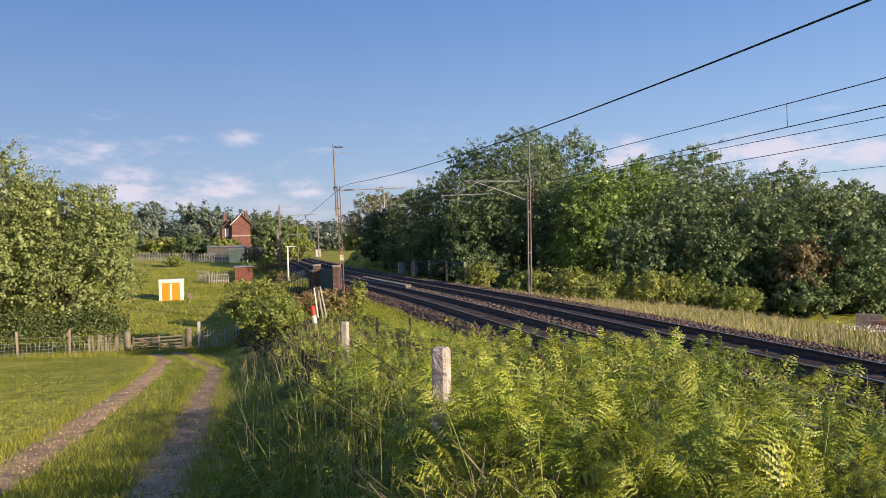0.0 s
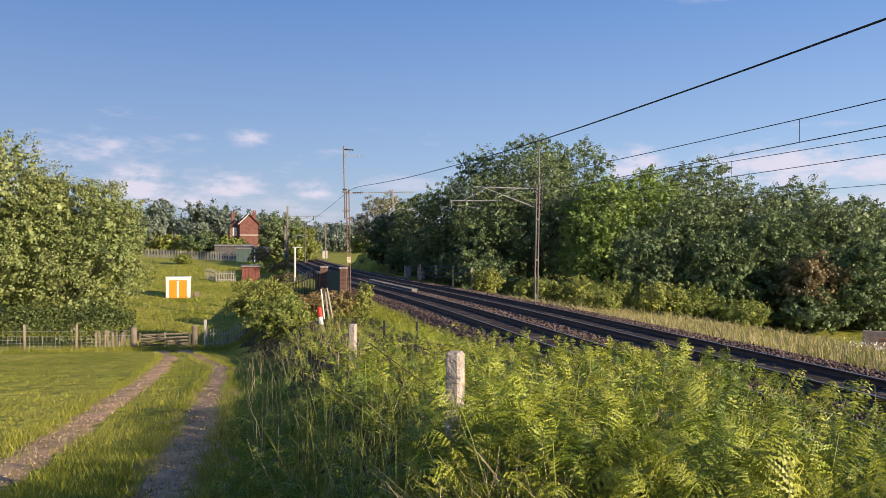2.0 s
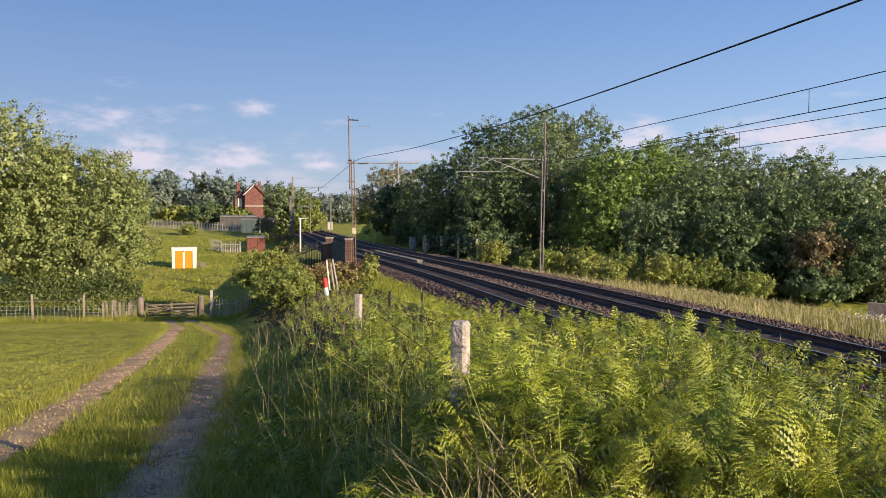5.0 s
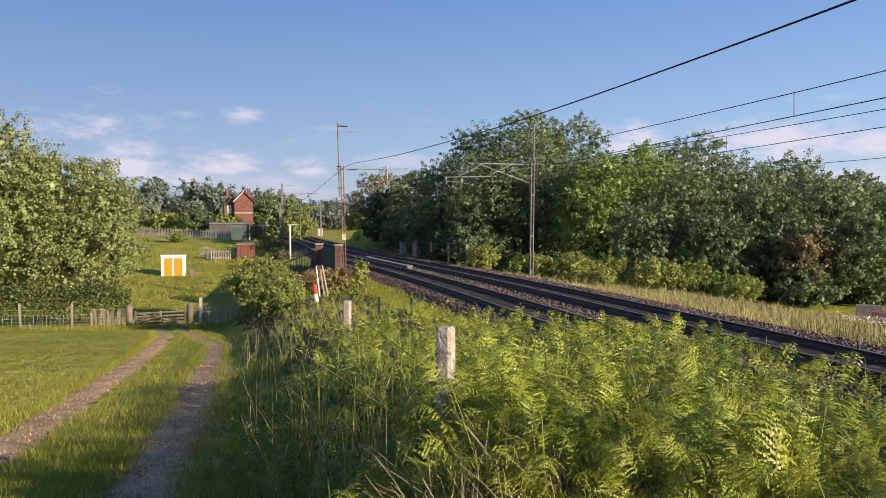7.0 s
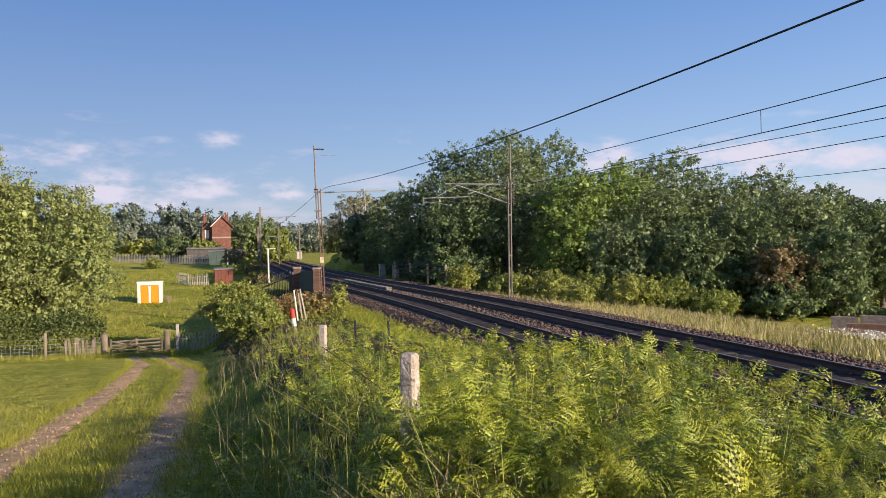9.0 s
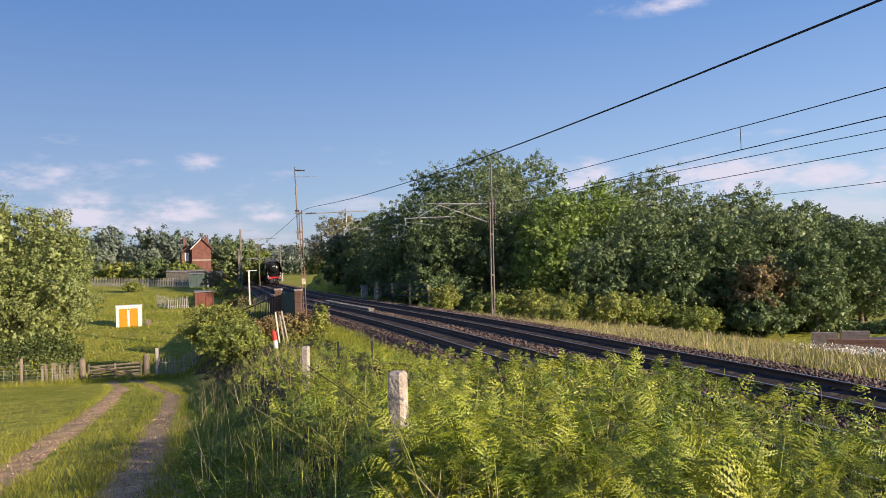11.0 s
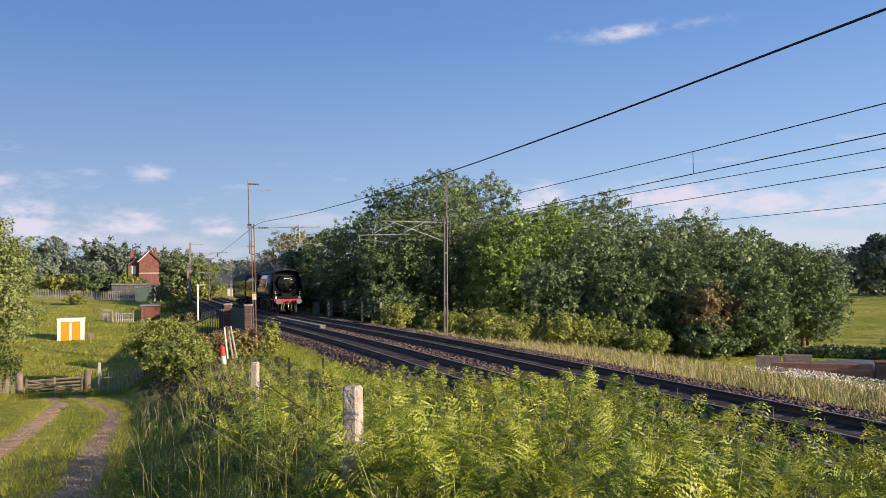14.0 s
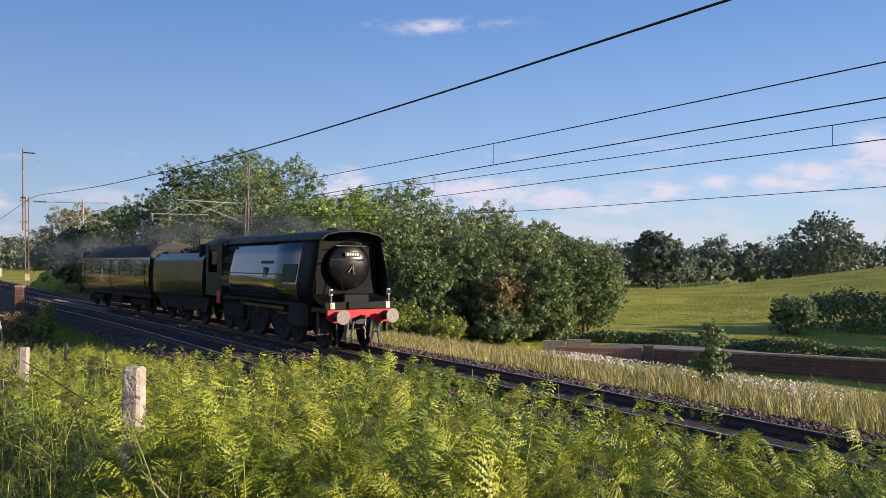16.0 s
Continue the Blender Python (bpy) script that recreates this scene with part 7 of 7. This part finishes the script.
        DRIVERS.append((rodm, sx, -6.25, "rod"))
    # cab
    for sx in (-1, 1):
        bm = box(0.05, 0.55, 2.1, (sx * 1.30, -9.45, 2.4), 0.006)
        box(0.05, 1.75, 0.95, (sx * 1.31, -10.2, 1.82), 0.006, bm)
        box(0.05, 0.30, 2.1, (sx * 1.30, -11.0, 2.4), 0.006, bm)
        box(0.05, 1.8, 0.22, (sx * 1.26, -10.25, 3.32), 0.006, bm)
        cs = part("cab_side", bm, MAT_PANEL, t, "dark green cab side with open window")
        part("cab_window", box(0.02, 0.6, 0.55, (sx * 1.29, -10.15, 2.9), 0.004), MAT_COACHGLASS, cs)
        part("cab_panel", box(0.03, 0.4, 0.5, (sx * 1.325, -9.5, 1.3), 0.004), MAT_BEAM, cs, "red-lined lower cab panel")
    roof = [[(x, y, z) for x, z in ((-1.30, 3.38), (-1.15, 3.58), (-0.7, 3.76), (0, 3.82), (0.7, 3.76), (1.15, 3.58), (1.30, 3.38))] for y in (-9.1, -11.4)]
    bm = loft(roof, True, False, False)
    bmesh.ops.solidify(bm, geom=bm.faces[:], thickness=0.03)
    part("cab_roof", bm, MAT_SOOT, t, smooth=True)
    part("cab_front", box(2.4, 0.06, 2.0, (0, -9.3, 2.4), 0.01), MAT_SOOT, t)
    part("boiler_backhead", box(1.7, 0.5, 1.7, (0, -9.6, 2.2), 0.2), MAT_SOOT, t)
    return t


def tender():
    t = thing("tender", Matrix(), "dark green high-sided tender behind the locomotive", "tender")
    L = 7.2
    body = [[(-1.30, y, 1.25), (-1.34, y, 1.9), (-1.29, y, 2.8), (-1.10, y, 3.12), (1.10, y, 3.12), (1.29, y, 2.8), (1.34, y, 1.9), (1.30, y, 1.25)] for y in (-0.05, -L)]
    part("tank", loft(body, False), MAT_TANK, t, "glossy dark green tank side")
    part("coal", coal_heap(), None, t, "heap of black coal")
    part("front_bulkhead", box(2.5, 0.08, 0.8, (0, -0.7, 3.35), 0.02), MAT_SOOT, t)
    part("frame", box(2.1, L, 0.35, (0, -L / 2, 1.05), 0.02), MAT_UNDER, t)
    small = bm_mesh("tender_wheel", disc_wheel(0.545, 0.13), MAT_UNDER, True)
    for sx in (-1, 1):
        part("side_frame", box(0.06, L - 0.5, 0.55, (sx * 1.0, -L / 2, 0.82), 0.02), MAT_UNDER, t)
        part("ladder", box(0.04, 0.4, 1.7, (sx * 1.1, -L - 0.05, 2.1), 0.01), MAT_SOOT, t)
        for y in (-1.2, -3.5, -5.9):
            part("tender_wheel", small, None, t, m=pose(sx * 0.75, y, 0.545, 0, 0, 0 if sx > 0 else 180))
            part("axlebox", box(0.2, 0.34, 0.36, (sx * 1.02, y, 0.55), 0.04), MAT_UNDER, t)
        part("buffer", tube(0.12, 0.2, 0.4, (sx * 0.865, -L - 0.2, 1.06), "y", 14), MAT_UNDER, t)
    return t


def coal_heap():
    rng = np.random.default_rng(8)
    n = 500
    p = np.stack([rng.uniform(-0.95, 0.95, n), rng.uniform(-4.2, -0.8, n), 3.1 + 0.28 * rng.random(n)], 1)
    v, f = stones(p, rng.uniform(0.10, 0.22, n), rng)
    return mesh_np("coal", v, f, MAT_SOOT)


def stones(p, size, rng):
    """Rough lumps: squashed, jittered octahedra."""
    base = np.array([[1, 0, 0], [-1, 0, 0], [0, 1, 0], [0, -1, 0], [0, 0, 0.8], [0, 0, -0.8]], float)
    tri = np.array([[0, 2, 4], [2, 1, 4], [1, 3, 4], [3, 0, 4], [2, 0, 5], [1, 2, 5], [3, 1, 5], [0, 3, 5]])
    n = len(p)
    v = base[None] * (1 + rng.uniform(-0.35, 0.35, (n, 6, 3))) * np.asarray(size).reshape(-1, 1, 1) * 0.5
    a = rng.uniform(0, 2 * np.pi, n)
    c, s = np.cos(a)[:, None], np.sin(a)[:, None]
    v = np.stack([v[..., 0] * c - v[..., 1] * s, v[..., 0] * s + v[..., 1] * c, v[..., 2]], -1) + p[:, None]
    f = (np.arange(n)[:, None, None] * 6 + tri[None]).reshape(-1, 3)
    return v.reshape(-1, 3), f


def coach():
    t = thing("railway_coach", Matrix(), "glossy dark maroon railway coach with a grimy roof", "coach")
    L = 14.0
    side = [(1.27, 1.05), (1.36, 1.5), (1.385, 1.95), (1.36, 2.45), (1.31, 2.95)]
    rf = [(1.31, 2.95), (1.18, 3.28), (0.85, 3.55), (0.4, 3.68), (0, 3.72)]
    full = [(-x, z) for x, z in side] + [(-x, z) for x, z in rf[1:]] + [(x, z) for x, z in reversed(rf[:-1])] + [(x, z) for x, z in reversed(side[:-1])]
    for sx in (-1, 1):
        rows = [[(sx * x, y, z) for x, z in side] for y in np.linspace(0, -L, 12)]
        bm = loft(rows, True, False, False)
        s = part("side", bm, MAT_COACH, t, "polished maroon side", smooth=True)
        for k in range(6):
            y = -1.9 - 2.04 * k
            a = math.degrees(math.atan2(0.05, 0.5)) * -sx
            w = part("window", box(0.03, 1.32, 0.78, (0, 0, 0), 0.02), MAT_COACHGLASS, s, "dark window with a steel rim", m=pose(sx * 1.362, y, 2.42, 0, a, 0))
            part("rim", box(0.02, 1.42, 0.88, (-sx * 0.012, 0, 0), 0.03), MAT_BUFFER, w)
            part("toplight", box(0.035, 1.32, 0.03, (sx * 0.004, 0, 0.17), 0.004), MAT_BUFFER, w)
        for y in (-0.75, -L / 2 - 0.2, -L + 0.75):
            part("door_edge", box(0.03, 0.025, 1.75, (sx * 1.385, y, 1.95), 0.003), MAT_SOOT, s)
        part("solebar", box(0.1, L - 0.1, 0.26, (sx * 1.2, -L / 2, 0.98), 0.01), MAT_UNDER, t)
        part("gutter", box(0.03, L, 0.04, (sx * 1.325, -L / 2, 2.97), 0.004), MAT_SOOT, t)
        for y in (0.22, -L - 0.22):
            part("buffer", tube(0.2, 0.2, 0.44, (sx * 0.865, y, 1.06), "y", 14), MAT_UNDER, t)
    rr = [(-x, z) for x, z in rf] + [(x, z) for x, z in reversed(rf[:-1])]
    part("roof", loft([[(x, y, z) for x, z in rr] for y in np.linspace(0.02, -L - 0.02, 6)], True), MAT_ROOF, t, "soot-darkened roof", smooth=False)
    for k in range(6):
        part("ventilator", box(0.22, 0.34, 0.12, ((-1) ** k * 0.45, -1.6 - 2.05 * k, 3.70), 0.03), MAT_ROOF, t)
    for y in (-0.02, -L + 0.02):
        part("end_wall", box(2.60, 0.06, 2.5, (0, y, 2.1), 0.1), MAT_SOOT, t)
        part("gangway", box(1.2, 0.5, 2.3, (0, y + (0.25 if y > -1 else -0.25), 2.1), 0.05), MAT_UNDER, t)
    part("underframe", box(2.2, L - 0.3, 0.2, (0, -L / 2, 0.95), 0.01), MAT_UNDER, t)
    part("battery_box", box(2.1, 2.2, 0.5, (0, -L / 2, 0.62), 0.03), MAT_UNDER, t)
    part("dynamo", box(1.2, 0.9, 0.45, (0, -6.2, 0.65), 0.05), MAT_UNDER, t)
    wh = bm_mesh("wheel", disc_wheel(0.46, 0.13), MAT_UNDER, True)
    for yc in (-2.6, -L + 2.6):
        b = part("bogie", box(2.0, 3.2, 0.24, (0, yc, 0.62), 0.04), MAT_UNDER, t, "black four-wheeled bogie")
        for sx in (-1, 1):
            part("bogie_side", box(0.1, 3.3, 0.3, (sx * 1.0, yc, 0.55), 0.04), MAT_UNDER, b)
            for dy in (-1.3, 1.3):
                part("wheel", wh, None, b, m=pose(sx * 0.75, yc + dy, 0.46, 0, 0, 0 if sx > 0 else 180))
                part("axlebox", box(0.2, 0.3, 0.3, (sx * 1.02, yc + dy, 0.48), 0.03), MAT_UNDER, b)
    return t


LOCO = loco()
TENDER = tender()
COACHES = [coach()]

# ---- smoke: thin grey flecks in puffs that trail over the train ----
MAT_SMOKE = material("drifting_grey_smoke", (0.19, 0.205, 0.25), 1.0, noise_scale=0.5, second=(0.12, 0.135, 0.175), vary=0.1, bump=0.0, spec=0.0, translucent=0.4)


def smoke_puff(n, rx, ry, rz, size, seed):
    rng = np.random.default_rng(seed)
    c = rng.normal(0, 0.55, (11, 3))
    p = c[rng.integers(0, 11, n)] + rng.normal(0, 0.36, (n, 3)) * rng.uniform(0.4, 1.3, (n, 1))
    p *= np.array([rx, ry, rz])
    v, f = leaf_quads(p, rng.normal(0, 1, (n, 3)), size, rng, 1.0)
    ob = new("smoke_puff", mesh_np("smoke_puff", v, f, MAT_SMOKE))
    return tagged(ob, "thin grey coal smoke drifting back over the train", "smoke", "smoke of the locomotive")


PUFFS = []
for k in range(14):
    back = 1.9 + 0.9 * k + 0.30 * k * k
    g = 0.30 + 0.17 * k
    PUFFS.append((smoke_puff(5600 + 420 * k, 0.45 + 0.42 * g, 0.7 + 1.15 * g, 0.18 + 0.32 * g, 0.0155 + 0.0009 * k, 200 + k), back, 3.86 + 0.27 * g - 0.16 * max(0, k - 6), -0.05 * k))

# ---- loose stones of the ballast ----
def ballast_stones():
    rng = np.random.default_rng(77)
    n = 19000
    y = 4 + 60 * rng.random(n) ** 1.25
    pick = rng.random(n)
    s = np.where(pick < 0.45, rng.uniform(1.25, 3.1, n), np.where(pick < 0.72, rng.uniform(NEAR + 1.2, -1.2, n), rng.uniform(-5.9, NEAR - 1.15, n)))
    p = beside(s, y)
    p[:, 2] = np.interp(s, [-6.2, -5.6, -5.0, 2.4, 2.9, 3.2], [-0.46, -0.42, -0.23, -0.22, -0.36, -0.46]) + rng.uniform(0, 0.05, n)
    v, f = stones(p, rng.uniform(0.05, 0.125, n), rng)
    tagged(new("ballast_stones", mesh_np("ballast_stones", v, f, MAT_STONE)), "loose angular granite ballast stones beside the rails", "stones", kind="stuff")


ballast_stones()


def path_stones():
    rng = np.random.default_rng(78)
    n = 7000
    y = 2.6 + 24 * rng.random(n) ** 1.6
    right = rng.random(n) < 0.62
    x = np.where(right, rut_x(y), left_rut_x(y)) + rng.normal(0, 0.14, n)
    p = np.stack([x, y, height(x, y) + 0.022], 1)
    v, f = stones(p, rng.uniform(0.012, 0.05, n) * np.where(right, 1.0, 0.75), rng)
    tagged(new("path_stones", mesh_np("path_stones", v, f, MAT_PEBBLE)), "small stones bedded in the worn wheel tracks", "stones", kind="stuff")


path_stones()


# ---- what moves ----
BEAM = [(0.0, 386), (3.0, 317.5), (7.0, 227), (8.5, 192.5), (11.0, 136), (11.5, 124.9), (12.5, 103.0), (13.5, 81.3), (14.0, 70.2), (14.5, 59.4), (15.0, 48.9), (15.5, 37.5), (16.0, 24.9)]


def beam_run(t):
    """How far along the line the buffer beam stands at t."""
    T = np.array([b[0] for b in BEAM])
    d = np.interp([b[1] for b in BEAM], LINE_Y, LINE_S)
    fit = np.polyfit(T - 8, d, 6)
    return float(np.polyval(fit, t - 8))


def on_line(d, s=0.0, z=0.0, span=0.0):
    """The pose of a vehicle whose front is d along the line, its tail span metres behind; it heads towards smaller y."""
    a, b = beside(s, station(np.array([d])))[0], beside(s, station(np.array([d + max(span, 2.0)])))[0]
    h = a - b
    return pose(a[0], a[1], z, 0, 0, math.degrees(math.atan2(-h[0], h[1])))


TRAIN = 1.05      # the built vehicles against their true size


def motions():
    times = [0.5 * k for k in range(33)]
    gap = [(LOCO, 0.0, 11.0), (TENDER, 11.55 * TRAIN, 7.2)]
    back = 19.35 * TRAIN
    for c in COACHES:
        gap.append((c, back, 14.0))
        back += 14.9
    for ob, behind, span in gap:
        ob.scale = (TRAIN, TRAIN, TRAIN)
        walk(ob, [(t, on_line(beam_run(t) + behind, 0, 0, span)) for t in times])
    for k, (ob, behind, z, s) in enumerate(PUFFS):
        walk(ob, [(t, on_line(beam_run(t) + behind, s + 0.12 * math.sin(2.1 * t + k), z + 0.10 * math.sin(3.0 * t + 1.7 * k), 4.0)) for t in times])
    fine = [k / FPS for k in range(16 * FPS + 1)]
    d0 = beam_run(0.0)
    for ob, sx, y, kind in DRIVERS:
        rows = []
        for t in fine:
            a = (d0 - beam_run(t)) / 0.94 + (math.pi / 2 if sx > 0 else 0)
            if kind == "wheel":
                rows.append((t, pose(sx * 0.75, y, 0.94, -math.degrees(a)) @ pose(0, 0, 0, 0, 0, 0 if sx > 0 else 180)))
            else:
                rows.append((t, pose(sx * 0.88, y + 0.3 * math.cos(-a), 0.94 + 0.3 * math.sin(-a))))
        walk(ob, rows)


motions()
